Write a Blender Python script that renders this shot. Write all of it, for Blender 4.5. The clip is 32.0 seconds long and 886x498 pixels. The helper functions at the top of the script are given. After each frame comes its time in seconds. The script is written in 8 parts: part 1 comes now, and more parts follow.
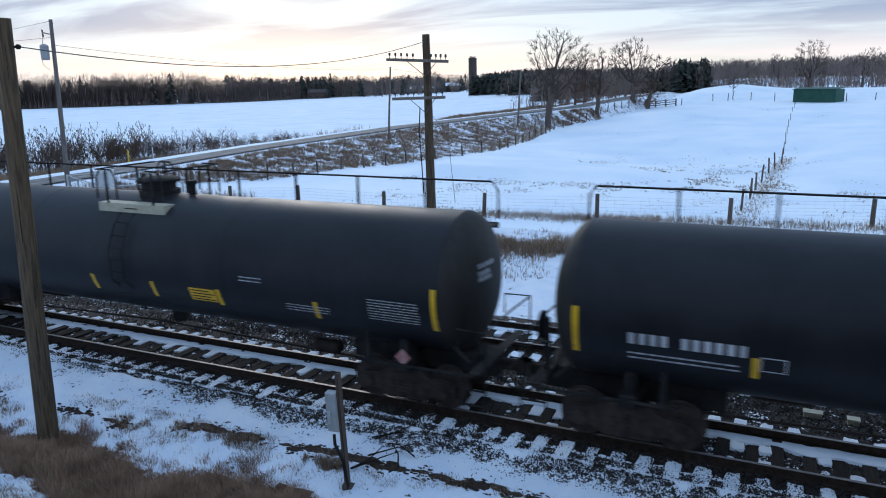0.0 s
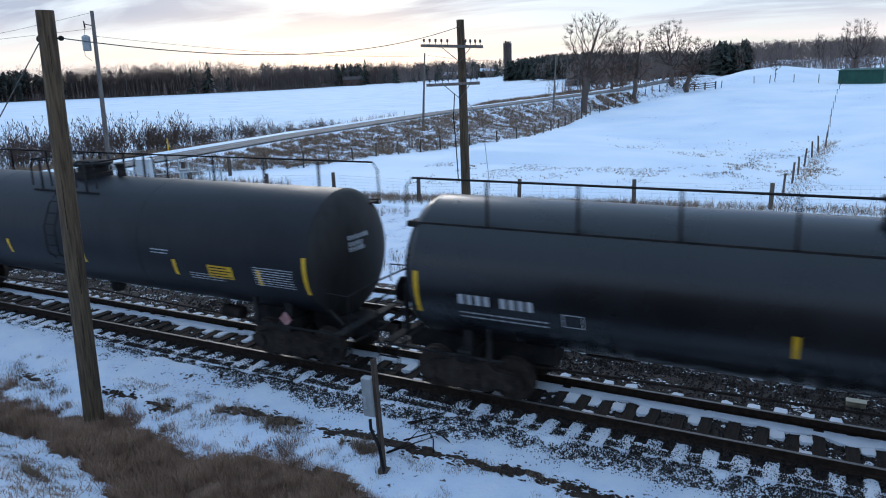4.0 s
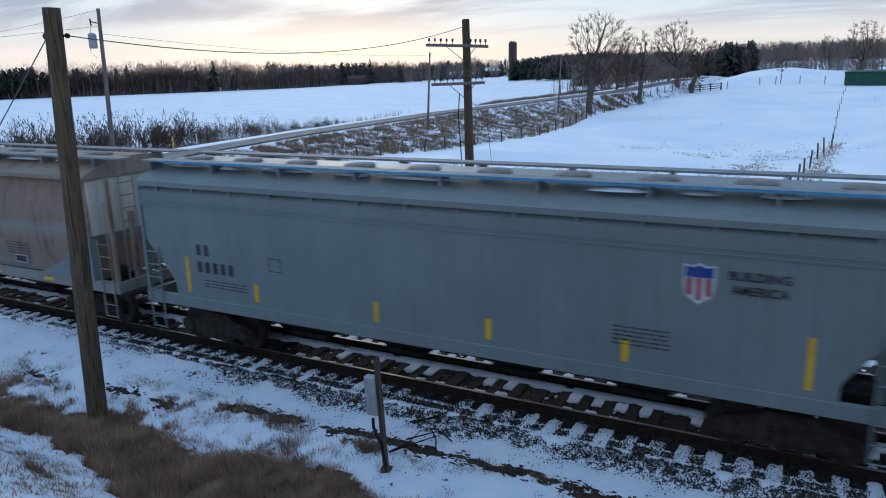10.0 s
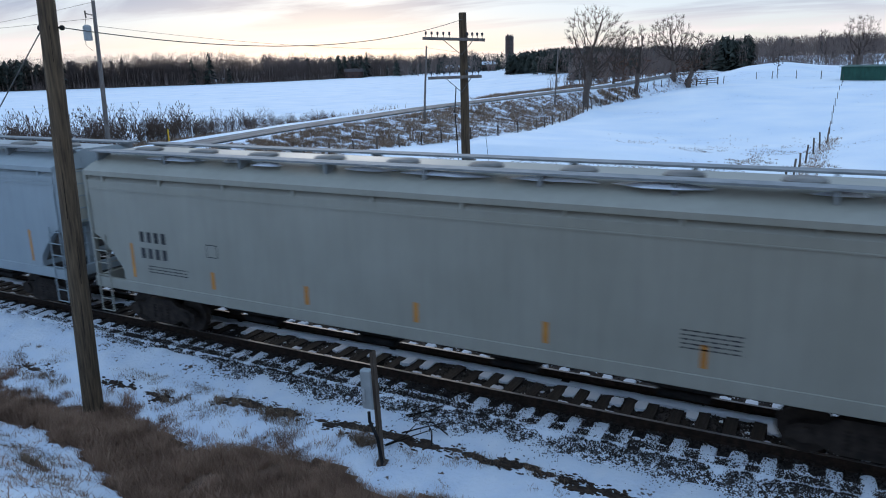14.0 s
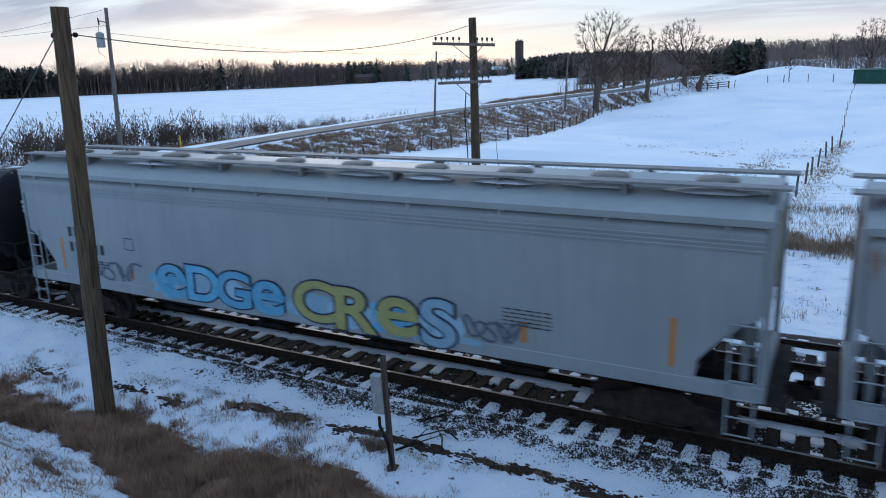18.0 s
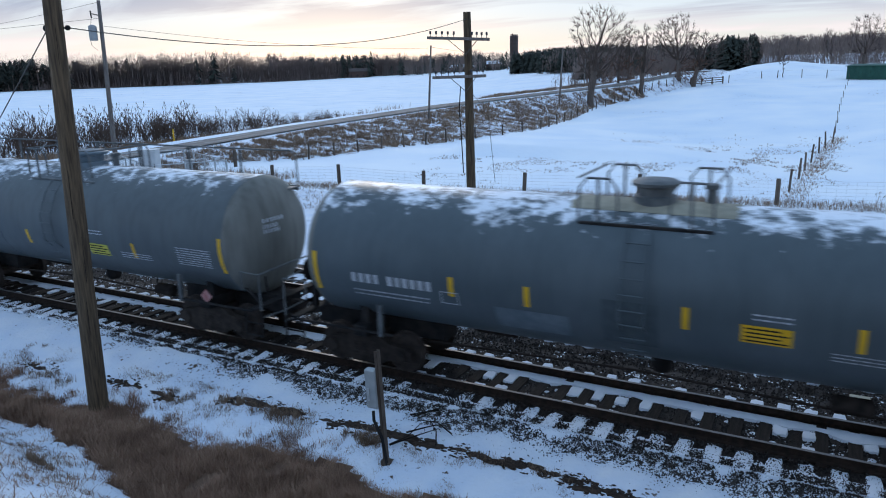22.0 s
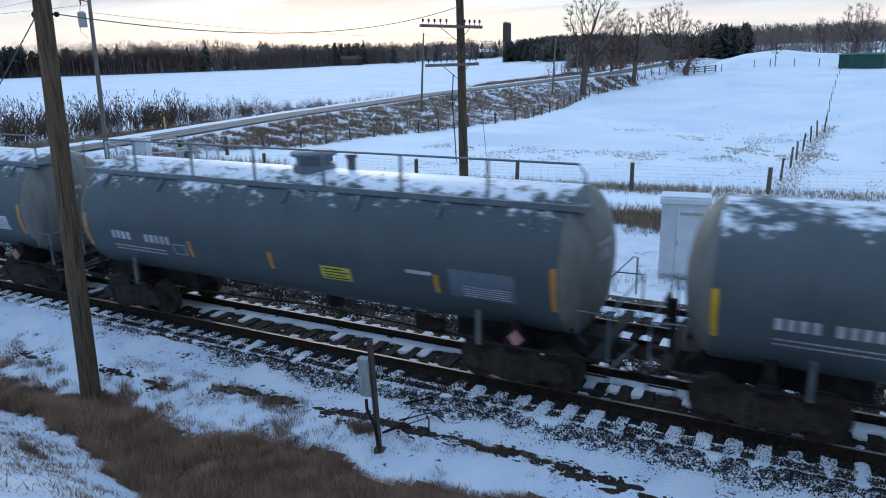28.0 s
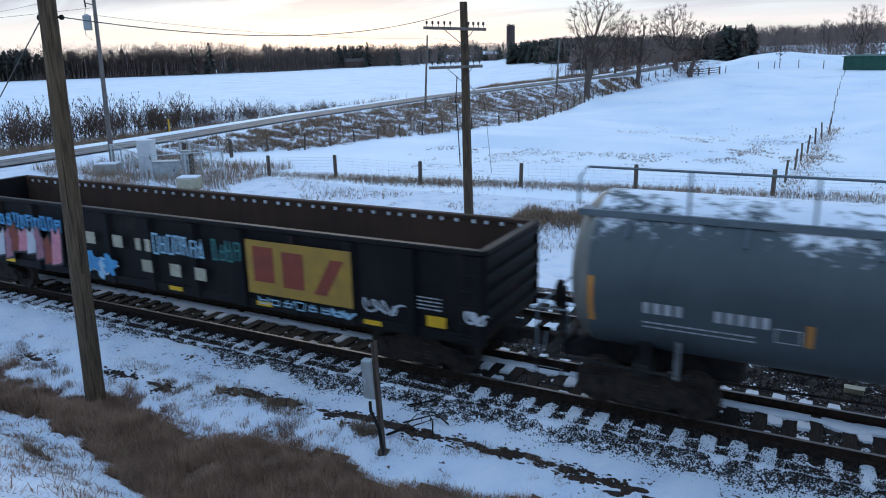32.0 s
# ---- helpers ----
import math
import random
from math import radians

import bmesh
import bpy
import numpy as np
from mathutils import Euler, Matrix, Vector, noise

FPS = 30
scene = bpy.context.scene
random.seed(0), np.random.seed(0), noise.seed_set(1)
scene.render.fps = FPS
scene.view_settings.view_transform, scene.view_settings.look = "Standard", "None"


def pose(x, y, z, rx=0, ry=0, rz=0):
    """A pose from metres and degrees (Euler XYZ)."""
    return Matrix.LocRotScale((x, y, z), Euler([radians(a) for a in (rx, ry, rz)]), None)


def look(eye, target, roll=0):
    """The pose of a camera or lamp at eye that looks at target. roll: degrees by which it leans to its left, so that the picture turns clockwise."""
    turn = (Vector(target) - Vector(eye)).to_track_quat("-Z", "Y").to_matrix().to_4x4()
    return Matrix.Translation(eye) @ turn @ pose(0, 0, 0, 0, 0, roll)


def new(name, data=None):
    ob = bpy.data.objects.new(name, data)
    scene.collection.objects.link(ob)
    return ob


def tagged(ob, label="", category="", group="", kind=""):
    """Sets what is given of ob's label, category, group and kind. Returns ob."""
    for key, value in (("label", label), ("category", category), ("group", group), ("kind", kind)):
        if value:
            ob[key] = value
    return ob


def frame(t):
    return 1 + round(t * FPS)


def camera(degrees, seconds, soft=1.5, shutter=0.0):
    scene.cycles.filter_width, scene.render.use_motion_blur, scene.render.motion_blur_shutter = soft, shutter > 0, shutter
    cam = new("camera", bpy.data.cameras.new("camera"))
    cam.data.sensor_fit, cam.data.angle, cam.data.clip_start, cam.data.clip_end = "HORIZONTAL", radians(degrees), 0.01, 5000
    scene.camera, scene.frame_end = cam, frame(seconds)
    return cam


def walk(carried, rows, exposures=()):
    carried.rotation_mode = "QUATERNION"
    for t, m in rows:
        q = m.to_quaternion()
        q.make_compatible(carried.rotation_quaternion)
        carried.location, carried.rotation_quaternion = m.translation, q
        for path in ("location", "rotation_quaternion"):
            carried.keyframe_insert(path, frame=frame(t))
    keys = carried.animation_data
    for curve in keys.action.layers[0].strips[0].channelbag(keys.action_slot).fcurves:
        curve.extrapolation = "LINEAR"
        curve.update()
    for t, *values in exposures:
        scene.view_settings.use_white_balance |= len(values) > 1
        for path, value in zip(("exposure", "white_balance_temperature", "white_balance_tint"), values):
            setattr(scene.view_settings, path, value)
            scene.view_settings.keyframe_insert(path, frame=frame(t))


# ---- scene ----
EYE = (0.0, -13.123, 6.691)
cam = camera(62.56, 32.0, soft=1.05, shutter=0.22)
PATH = [
    (0, 77.383, 0.961, 24.767), (0.5, 77.276, 1.126, 24.993), (1, 76.963, 1.111, 25.249),
    (1.5, 76.722, 0.959, 25.733), (2, 76.613, 1.010, 26.664), (2.5, 76.614, 1.212, 27.115),
    (3, 76.622, 1.521, 27.402), (3.5, 76.558, 1.715, 27.516), (5.5, 75.818, 1.210, 26.922),
    (6, 75.765, 1.217, 27.182), (6.5, 75.859, 1.320, 27.431), (7, 75.946, 1.398, 27.663),
    (7.5, 76.045, 1.492, 27.834), (8, 76.152, 1.544, 27.975), (8.5, 76.220, 1.644, 28.071),
    (9, 76.296, 1.574, 28.103), (9.5, 76.337, 1.412, 28.049), (10, 76.356, 1.358, 27.792),
    (10.5, 76.346, 1.163, 27.606), (11, 76.310, 1.092, 27.425), (11.5, 76.269, 1.075, 27.302),
    (12, 76.234, 1.053, 27.226), (12.5, 76.193, 1.050, 27.218), (13, 76.104, 1.059, 27.285),
    (13.5, 75.994, 1.130, 27.382), (14, 75.870, 1.174, 27.533), (14.5, 75.766, 1.318, 27.644),
    (16.5, 75.660, 1.262, 27.889), (17, 75.936, 1.307, 28.039), (17.5, 76.120, 1.351, 28.180),
    (18, 76.265, 1.423, 28.291), (18.5, 76.326, 1.479, 28.379), (19, 76.327, 1.545, 28.448),
    (19.5, 76.280, 1.520, 28.473), (20, 76.266, 1.504, 28.364), (20.5, 76.227, 1.371, 28.279),
    (21, 76.180, 1.326, 28.115), (21.5, 76.052, 1.261, 27.968), (22, 75.841, 1.238, 27.873),
    (22.5, 75.637, 1.131, 27.838), (23, 75.524, 1.165, 27.825), (23.5, 75.454, 1.222, 27.771),
    (24, 75.383, 1.229, 27.748), (24.5, 75.306, 1.201, 27.674), (25, 75.228, 1.288, 27.583),
    (25.5, 75.170, 1.240, 27.539), (27.5, 74.976, 1.112, 27.346), (28, 74.939, 1.101, 27.319),
    (28.5, 74.859, 1.075, 27.325), (29, 74.812, 1.231, 27.293), (29.5, 74.796, 1.282, 27.335),
    (30, 74.867, 1.227, 27.443), (30.5, 74.962, 1.066, 27.595), (31, 75.070, 1.106, 27.688),
    (31.5, 75.101, 1.170, 27.703), (32, 75.111, 1.190, 27.604),
]
EXPOSURES = [(0, 0.05), (1, 0.03), (2, 0.10), (3, 0.06), (6, 0.14), (7, 0.20), (8, 0.16), (9, -0.13), (10, -0.12), (11, 0.0), (12, 0.10), (13, -0.02), (14, -0.03),
             (17, -0.06), (18, -0.04), (19, -0.06), (20, 0.06), (21, -0.03), (22, -0.04), (23, 0.0), (25, 0.02), (28, 0.02), (29, 0.04), (32, 0.04)]
walk(cam, [(t, pose(*EYE, rx, ry, rz)) for t, rx, ry, rz in PATH], EXPOSURES)

# ---- light: a dusk sky with broken cloud, the sun already down at the horizon ----
scene.view_settings.exposure = 0.0
world = bpy.data.worlds.new("dusk_sky")
scene.world = world
world.use_nodes = True


def build_sky():
    nt = world.node_tree
    nt.nodes.clear()
    N, L = nt.nodes.new, nt.links.new
    out, bg = N("ShaderNodeOutputWorld"), N("ShaderNodeBackground")
    sky = N("ShaderNodeTexSky")
    sky.sky_type, sky.sun_disc = "NISHITA", False
    sky.sun_elevation, sky.sun_rotation = radians(8), radians(-36)
    sky.air_density, sky.dust_density, sky.ozone_density = 1.0, 1.5, 1.5
    tc, sep = N("ShaderNodeTexCoord"), N("ShaderNodeSeparateXYZ")
    L(tc.outputs["Generated"], sep.inputs[0])
    # cloud deck: noise in the plane of the clouds
    add = N("ShaderNodeMath"); add.operation, add.inputs[1].default_value = "ADD", 0.10
    mx = N("ShaderNodeMath"); mx.operation, mx.inputs[1].default_value = "MAXIMUM", 0.06
    L(sep.outputs[2], add.inputs[0]); L(add.outputs[0], mx.inputs[0])
    dx = N("ShaderNodeMath"); dx.operation = "DIVIDE"
    dy = N("ShaderNodeMath"); dy.operation = "DIVIDE"
    L(sep.outputs[0], dx.inputs[0]); L(mx.outputs[0], dx.inputs[1])
    L(sep.outputs[1], dy.inputs[0]); L(mx.outputs[0], dy.inputs[1])
    com = N("ShaderNodeCombineXYZ"); L(dx.outputs[0], com.inputs[0]); L(dy.outputs[0], com.inputs[1])
    noise1 = N("ShaderNodeTexNoise")
    noise1.inputs["Scale"].default_value, noise1.inputs["Detail"].default_value = 1.05, 8
    noise1.inputs["Roughness"].default_value, noise1.inputs["Distortion"].default_value = 0.55, 0.6
    drift = N("ShaderNodeMapping")
    drift.inputs["Rotation"].default_value, drift.inputs["Scale"].default_value = (0, 0, radians(-14)), (0.42, 1.0, 1.0)
    drift.inputs["Location"].default_value = (0.9, 0.35, 0)
    L(com.outputs[0], drift.inputs["Vector"]); L(drift.outputs[0], noise1.inputs["Vector"])
    ramp = N("ShaderNodeValToRGB")
    ramp.color_ramp.elements[0].position, ramp.color_ramp.elements[1].position = 0.42, 0.57
    L(noise1.outputs["Fac"], ramp.inputs[0])
    # colours by height above the horizon
    hr = N("ShaderNodeValToRGB")
    e = hr.color_ramp.elements
    e[0].position, e[0].color = 0.0, (0.82, 0.78, 0.72, 1)
    e[1].position, e[1].color = 0.50, (0.45, 0.68, 1.0, 1)
    m = hr.color_ramp.elements.new(0.03); m.color = (0.82, 0.83, 0.82, 1)
    m = hr.color_ramp.elements.new(0.065); m.color = (0.72, 0.83, 0.94, 1)
    m = hr.color_ramp.elements.new(0.16); m.color = (0.60, 0.79, 1.0, 1)
    L(sep.outputs[2], hr.inputs[0])
    cr = N("ShaderNodeValToRGB")
    e = cr.color_ramp.elements
    e[0].position, e[0].color = 0.0, (0.94, 0.89, 0.87, 1)
    e[1].position, e[1].color = 0.40, (0.36, 0.53, 0.88, 1)
    m = cr.color_ramp.elements.new(0.035); m.color = (0.92, 0.87, 0.90, 1)
    m = cr.color_ramp.elements.new(0.055); m.color = (0.62, 0.66, 0.76, 1)
    m = cr.color_ramp.elements.new(0.08); m.color = (0.37, 0.455, 0.63, 1)
    m = cr.color_ramp.elements.new(0.14); m.color = (0.38, 0.48, 0.68, 1)
    L(sep.outputs[2], cr.inputs[0])
    mix = N("ShaderNodeMixRGB"); L(ramp.outputs[0], mix.inputs[0]); L(hr.outputs[0], mix.inputs[1]); L(cr.outputs[0], mix.inputs[2])
    # the clear sky shows through the deck
    sc = N("ShaderNodeMixRGB"); sc.blend_type = "MULTIPLY"; sc.inputs[0].default_value = 1
    sc.inputs[2].default_value = (0.06, 0.06, 0.06, 1)
    L(sky.outputs[0], sc.inputs[1])
    fin = N("ShaderNodeMixRGB"); fin.inputs[0].default_value = 0.9
    L(sc.outputs[0], fin.inputs[1]); L(mix.outputs[0], fin.inputs[2])
    L(fin.outputs[0], bg.inputs[0]); bg.inputs[1].default_value = 1.12
    L(bg.outputs[0], out.inputs[0])


build_sky()
sun = new("sun", bpy.data.lights.new("sun", "SUN"))
sun.data.energy, sun.data.angle, sun.data.color = 0.60, radians(18), (1.0, 0.95, 0.91)
sun.matrix_world = look((-40, 55, 24), (0, 0, 0))
sun.location = (-60, 30, 40)

# ---- materials ----


def nodes_of(name):
    mat = bpy.data.materials.new(name)
    mat.use_nodes = True
    nt = mat.node_tree
    return mat, nt, nt.nodes["Principled BSDF"]


def mat_plain(name, a, b, rough=0.6, metal=0.0, scale=6.0, bump=0.1, fine=60.0, spread=0.12, stretch=None, spec=0.35):
    """Two colours mixed by a coarse noise, shaded a little from piece to piece, with a fine grain in the relief."""
    mat, nt, bs = nodes_of(name)
    N, L = nt.nodes.new, nt.links.new
    tc = N("ShaderNodeTexCoord")
    src = tc.outputs["Object"]
    if stretch:
        mp = N("ShaderNodeMapping"); mp.inputs["Scale"].default_value = stretch
        L(src, mp.inputs[0]); src = mp.outputs[0]
    n1 = N("ShaderNodeTexNoise"); n1.inputs["Scale"].default_value, n1.inputs["Detail"].default_value = scale, 6
    n2 = N("ShaderNodeTexNoise"); n2.inputs["Scale"].default_value, n2.inputs["Detail"].default_value = fine, 3
    L(src, n1.inputs["Vector"]); L(src, n2.inputs["Vector"])
    r = N("ShaderNodeValToRGB"); r.color_ramp.elements[0].position, r.color_ramp.elements[1].position = 0.36, 0.66
    r.color_ramp.elements[0].color, r.color_ramp.elements[1].color = (*a, 1), (*b, 1)
    L(n1.outputs["Fac"], r.inputs[0])
    info = N("ShaderNodeObjectInfo")
    mr = N("ShaderNodeMapRange"); mr.inputs["To Min"].default_value, mr.inputs["To Max"].default_value = 1 - spread, 1 + spread
    L(info.outputs["Random"], mr.inputs["Value"])
    hsv = N("ShaderNodeHueSaturation"); L(mr.outputs[0], hsv.inputs["Value"]); L(r.outputs[0], hsv.inputs["Color"])
    L(hsv.outputs[0], bs.inputs["Base Color"])
    rr = N("ShaderNodeMapRange"); rr.inputs["To Min"].default_value, rr.inputs["To Max"].default_value = max(0.05, rough - 0.1), min(1, rough + 0.12)
    L(n2.outputs["Fac"], rr.inputs["Value"]); L(rr.outputs[0], bs.inputs["Roughness"])
    bs.inputs["Metallic"].default_value = metal
    bs.inputs["Specular IOR Level"].default_value = spec
    bp = N("ShaderNodeBump"); bp.inputs["Strength"].default_value, bp.inputs["Distance"].default_value = bump, 0.02
    L(n2.outputs["Fac"], bp.inputs["Height"]); L(bp.outputs[0], bs.inputs["Normal"])
    return mat


def mat_ground(name, snow_cut, dirt_a, dirt_b, scale=0.6, fine=9.0, snow=(0.80, 0.84, 0.90), relief=0.35):
    """Snow that thins out into what lies under it, by noise at two sizes."""
    mat, nt, bs = nodes_of(name)
    N, L = nt.nodes.new, nt.links.new
    tc = N("ShaderNodeTexCoord")
    n1 = N("ShaderNodeTexNoise"); n1.inputs["Scale"].default_value, n1.inputs["Detail"].default_value = scale, 8
    n2 = N("ShaderNodeTexNoise"); n2.inputs["Scale"].default_value, n2.inputs["Detail"].default_value = fine, 5
    n3 = N("ShaderNodeTexNoise"); n3.inputs["Scale"].default_value, n3.inputs["Detail"].default_value = fine * 4, 3
    for n in (n1, n2, n3):
        L(tc.outputs["Object"], n.inputs["Vector"])
    ad = N("ShaderNodeMath"); ad.operation = "ADD"
    L(n1.outputs["Fac"], ad.inputs[0]); L(n2.outputs["Fac"], ad.inputs[1])
    ramp = N("ShaderNodeValToRGB")
    ramp.color_ramp.elements[0].position, ramp.color_ramp.elements[1].position = snow_cut - 0.02, snow_cut + 0.02
    half = N("ShaderNodeMath"); half.operation, half.inputs[1].default_value = "MULTIPLY", 0.5
    L(ad.outputs[0], half.inputs[0]); L(half.outputs[0], ramp.inputs[0])
    d = N("ShaderNodeMixRGB"); d.inputs[1].default_value, d.inputs[2].default_value = (*dirt_a, 1), (*dirt_b, 1)
    L(n3.outputs["Fac"], d.inputs[0])
    # bluish noise patches in the snow colour stand in for shaded hollows
    s = N("ShaderNodeMixRGB"); s.inputs[1].default_value = (*snow, 1); s.inputs[2].default_value = (snow[0] * 0.86, snow[1] * 0.91, snow[2] * 0.97, 1)
    shade_patch = N("ShaderNodeMapRange"); shade_patch.inputs["From Min"].default_value, shade_patch.inputs["From Max"].default_value = 0.36, 0.64
    L(n1.outputs["Fac"], shade_patch.inputs["Value"]); L(shade_patch.outputs[0], s.inputs[0])
    mix = N("ShaderNodeMixRGB"); L(ramp.outputs[0], mix.inputs[0]); L(s.outputs[0], mix.inputs[1]); L(d.outputs[0], mix.inputs[2])
    L(mix.outputs[0], bs.inputs["Base Color"])
    bs.inputs["Roughness"].default_value = 0.85
    bs.inputs["Specular IOR Level"].default_value = 0.25
    bp = N("ShaderNodeBump"); bp.inputs["Strength"].default_value, bp.inputs["Distance"].default_value = relief, 0.05
    L(ad.outputs[0], bp.inputs["Height"]); L(bp.outputs[0], bs.inputs["Normal"])
    return mat


def mat_car(name, a, b, rough=0.45, snow=0.0, rust=0.0, rust_col=(0.16, 0.07, 0.035), streak=0.35, centre=2.6, radius=1.52, spec=0.3, rust_top=None, bands=None, spill=None):
    """Painted steel with dust and run marks; snow > 0 lets snow lie on the upward half in drifts; rust > 0 gives rust runs."""
    mat, nt, bs = nodes_of(name)
    N, L = nt.nodes.new, nt.links.new
    tc = N("ShaderNodeTexCoord")
    n1 = N("ShaderNodeTexNoise"); n1.inputs["Scale"].default_value, n1.inputs["Detail"].default_value = 0.7, 7
    L(tc.outputs["Object"], n1.inputs["Vector"])
    mp = N("ShaderNodeMapping"); mp.inputs["Scale"].default_value = (3.2, 3.2, 0.35)
    L(tc.outputs["Object"], mp.inputs[0])
    n2 = N("ShaderNodeTexNoise"); n2.inputs["Scale"].default_value, n2.inputs["Detail"].default_value = 1.6, 6
    L(mp.outputs[0], n2.inputs["Vector"])
    n3 = N("ShaderNodeTexNoise"); n3.inputs["Scale"].default_value, n3.inputs["Detail"].default_value = 26, 4
    L(tc.outputs["Object"], n3.inputs["Vector"])
    base = N("ShaderNodeMixRGB"); base.inputs[1].default_value, base.inputs[2].default_value = (*a, 1), (*b, 1)
    r1 = N("ShaderNodeValToRGB"); r1.color_ramp.elements[0].position, r1.color_ramp.elements[1].position = 0.35, 0.68
    L(n1.outputs["Fac"], r1.inputs[0]); L(r1.outputs[0], base.inputs[0])
    run = N("ShaderNodeMixRGB"); run.blend_type = "MULTIPLY"
    r2 = N("ShaderNodeValToRGB"); r2.color_ramp.elements[0].color = (0.62, 0.60, 0.58, 1); r2.color_ramp.elements[1].color = (1.06, 1.05, 1.04, 1)
    r2.color_ramp.elements[0].position, r2.color_ramp.elements[1].position = 0.3, 0.6
    L(n2.outputs["Fac"], r2.inputs[0]); run.inputs[0].default_value = streak
    L(base.outputs[0], run.inputs[1]); L(r2.outputs[0], run.inputs[2])
    col = run.outputs[0]
    if rust > 0:
        r3 = N("ShaderNodeValToRGB"); r3.color_ramp.elements[0].position, r3.color_ramp.elements[1].position = 1.02 - rust - 0.05, 1.02 - rust + 0.1
        mm = N("ShaderNodeMath"); mm.operation = "ADD"
        L(n2.outputs["Fac"], mm.inputs[0]); L(n1.outputs["Fac"], mm.inputs[1])
        hm = N("ShaderNodeMath"); hm.operation, hm.inputs[1].default_value = "MULTIPLY", 0.5
        L(mm.outputs[0], hm.inputs[0]); 
        if rust_top:
            sz = N("ShaderNodeSeparateXYZ"); L(tc.outputs["Object"], sz.inputs[0])
            zr = N("ShaderNodeMapRange"); zr.inputs["From Min"].default_value, zr.inputs["From Max"].default_value = rust_top
            zr.inputs["To Min"].default_value, zr.inputs["To Max"].default_value = -0.35, 0.03
            L(sz.outputs[2], zr.inputs["Value"])
            za = N("ShaderNodeMath"); za.operation = "ADD"; L(hm.outputs[0], za.inputs[0]); L(zr.outputs[0], za.inputs[1])
            eaves = N("ShaderNodeMapRange"); eaves.inputs["From Min"].default_value, eaves.inputs["From Max"].default_value = 3.84, 3.98
            eaves.inputs["To Min"].default_value, eaves.inputs["To Max"].default_value = 0.0, -0.12
            L(sz.outputs[2], eaves.inputs["Value"])
            zb2 = N("ShaderNodeMath"); zb2.operation = "ADD"; L(za.outputs[0], zb2.inputs[0]); L(eaves.outputs[0], zb2.inputs[1])
            L(zb2.outputs[0], r3.inputs[0])
        else:
            L(hm.outputs[0], r3.inputs[0])
        mr = N("ShaderNodeMixRGB"); L(r3.outputs[0], mr.inputs[0]); L(col, mr.inputs[1]); mr.inputs[2].default_value = (*rust_col, 1)
        col = mr.outputs[0]
    if spill:
        sx = N("ShaderNodeSeparateXYZ"); L(tc.outputs["Object"], sx.inputs[0])
        mid = N("ShaderNodeMath"); mid.operation, mid.inputs[1].default_value = "SUBTRACT", spill
        L(sx.outputs[0], mid.inputs[0])
        far = N("ShaderNodeMath"); far.operation = "ABSOLUTE"; L(mid.outputs[0], far.inputs[0])
        mps = N("ShaderNodeMapping"); mps.inputs["Scale"].default_value = (9.0, 0.6, 0.6)
        L(tc.outputs["Object"], mps.inputs[0])
        n4 = N("ShaderNodeTexNoise"); n4.inputs["Scale"].default_value, n4.inputs["Detail"].default_value = 1.0, 5
        L(mps.outputs[0], n4.inputs["Vector"])
        rag = N("ShaderNodeMath"); rag.operation = "MULTIPLY_ADD"; rag.inputs[1].default_value = 1.0
        near = N("ShaderNodeMath"); near.operation, near.inputs[1].default_value = "MULTIPLY", 0.55
        L(far.outputs[0], near.inputs[0])
        L(n4.outputs["Fac"], rag.inputs[0]); L(near.outputs[0], rag.inputs[2])
        rs1 = N("ShaderNodeValToRGB")
        rs1.color_ramp.elements[0].position, rs1.color_ramp.elements[0].color = 0.68, (0.12, 0.045, 0.026, 1)
        rs1.color_ramp.elements[1].position, rs1.color_ramp.elements[1].color = 1.0, (0.50, 0.43, 0.32, 1)
        rs1.color_ramp.elements.new(0.79).color = (0.25, 0.095, 0.045, 1)
        rs1.color_ramp.elements.new(0.90).color = (0.40, 0.23, 0.12, 1)
        L(rag.outputs[0], rs1.inputs[0])
        rs2 = N("ShaderNodeMapRange"); rs2.inputs["From Min"].default_value, rs2.inputs["From Max"].default_value = 1.1, 1.45
        rs2.inputs["To Min"].default_value, rs2.inputs["To Max"].default_value = 0.95, 0.0
        L(rag.outputs[0], rs2.inputs["Value"])
        mx2 = N("ShaderNodeMixRGB"); L(rs2.outputs[0], mx2.inputs[0]); L(col, mx2.inputs[1]); L(rs1.outputs[0], mx2.inputs[2])
        col = mx2.outputs[0]
    if bands:
        sb = N("ShaderNodeSeparateXYZ"); L(tc.outputs["Object"], sb.inputs[0])
        zb = N("ShaderNodeMapRange"); zb.inputs["From Min"].default_value, zb.inputs["From Max"].default_value = 1.1, 4.4
        L(sb.outputs[2], zb.inputs["Value"])
        wob = N("ShaderNodeMath"); wob.operation = "MULTIPLY_ADD"; wob.inputs[1].default_value = 0.16
        L(n1.outputs["Fac"], wob.inputs[0]); L(zb.outputs[0], wob.inputs[2])
        off = N("ShaderNodeMath"); off.operation, off.inputs[1].default_value = "SUBTRACT", 0.08
        L(wob.outputs[0], off.inputs[0])
        rb = N("ShaderNodeValToRGB")
        rb.color_ramp.elements[0].position, rb.color_ramp.elements[0].color = bands[0][0], (bands[0][1],) * 3 + (1,)
        rb.color_ramp.elements[1].position, rb.color_ramp.elements[1].color = bands[-1][0], (bands[-1][1],) * 3 + (1,)
        for at, v in bands[1:-1]:
            rb.color_ramp.elements.new(at).color = (v, v, v, 1)
        L(off.outputs[0], rb.inputs[0])
        mb = N("ShaderNodeMixRGB"); L(rb.outputs[0], mb.inputs[0]); L(col, mb.inputs[1]); mb.inputs[2].default_value = (0.25, 0.26, 0.245, 1)
        col = mb.outputs[0]
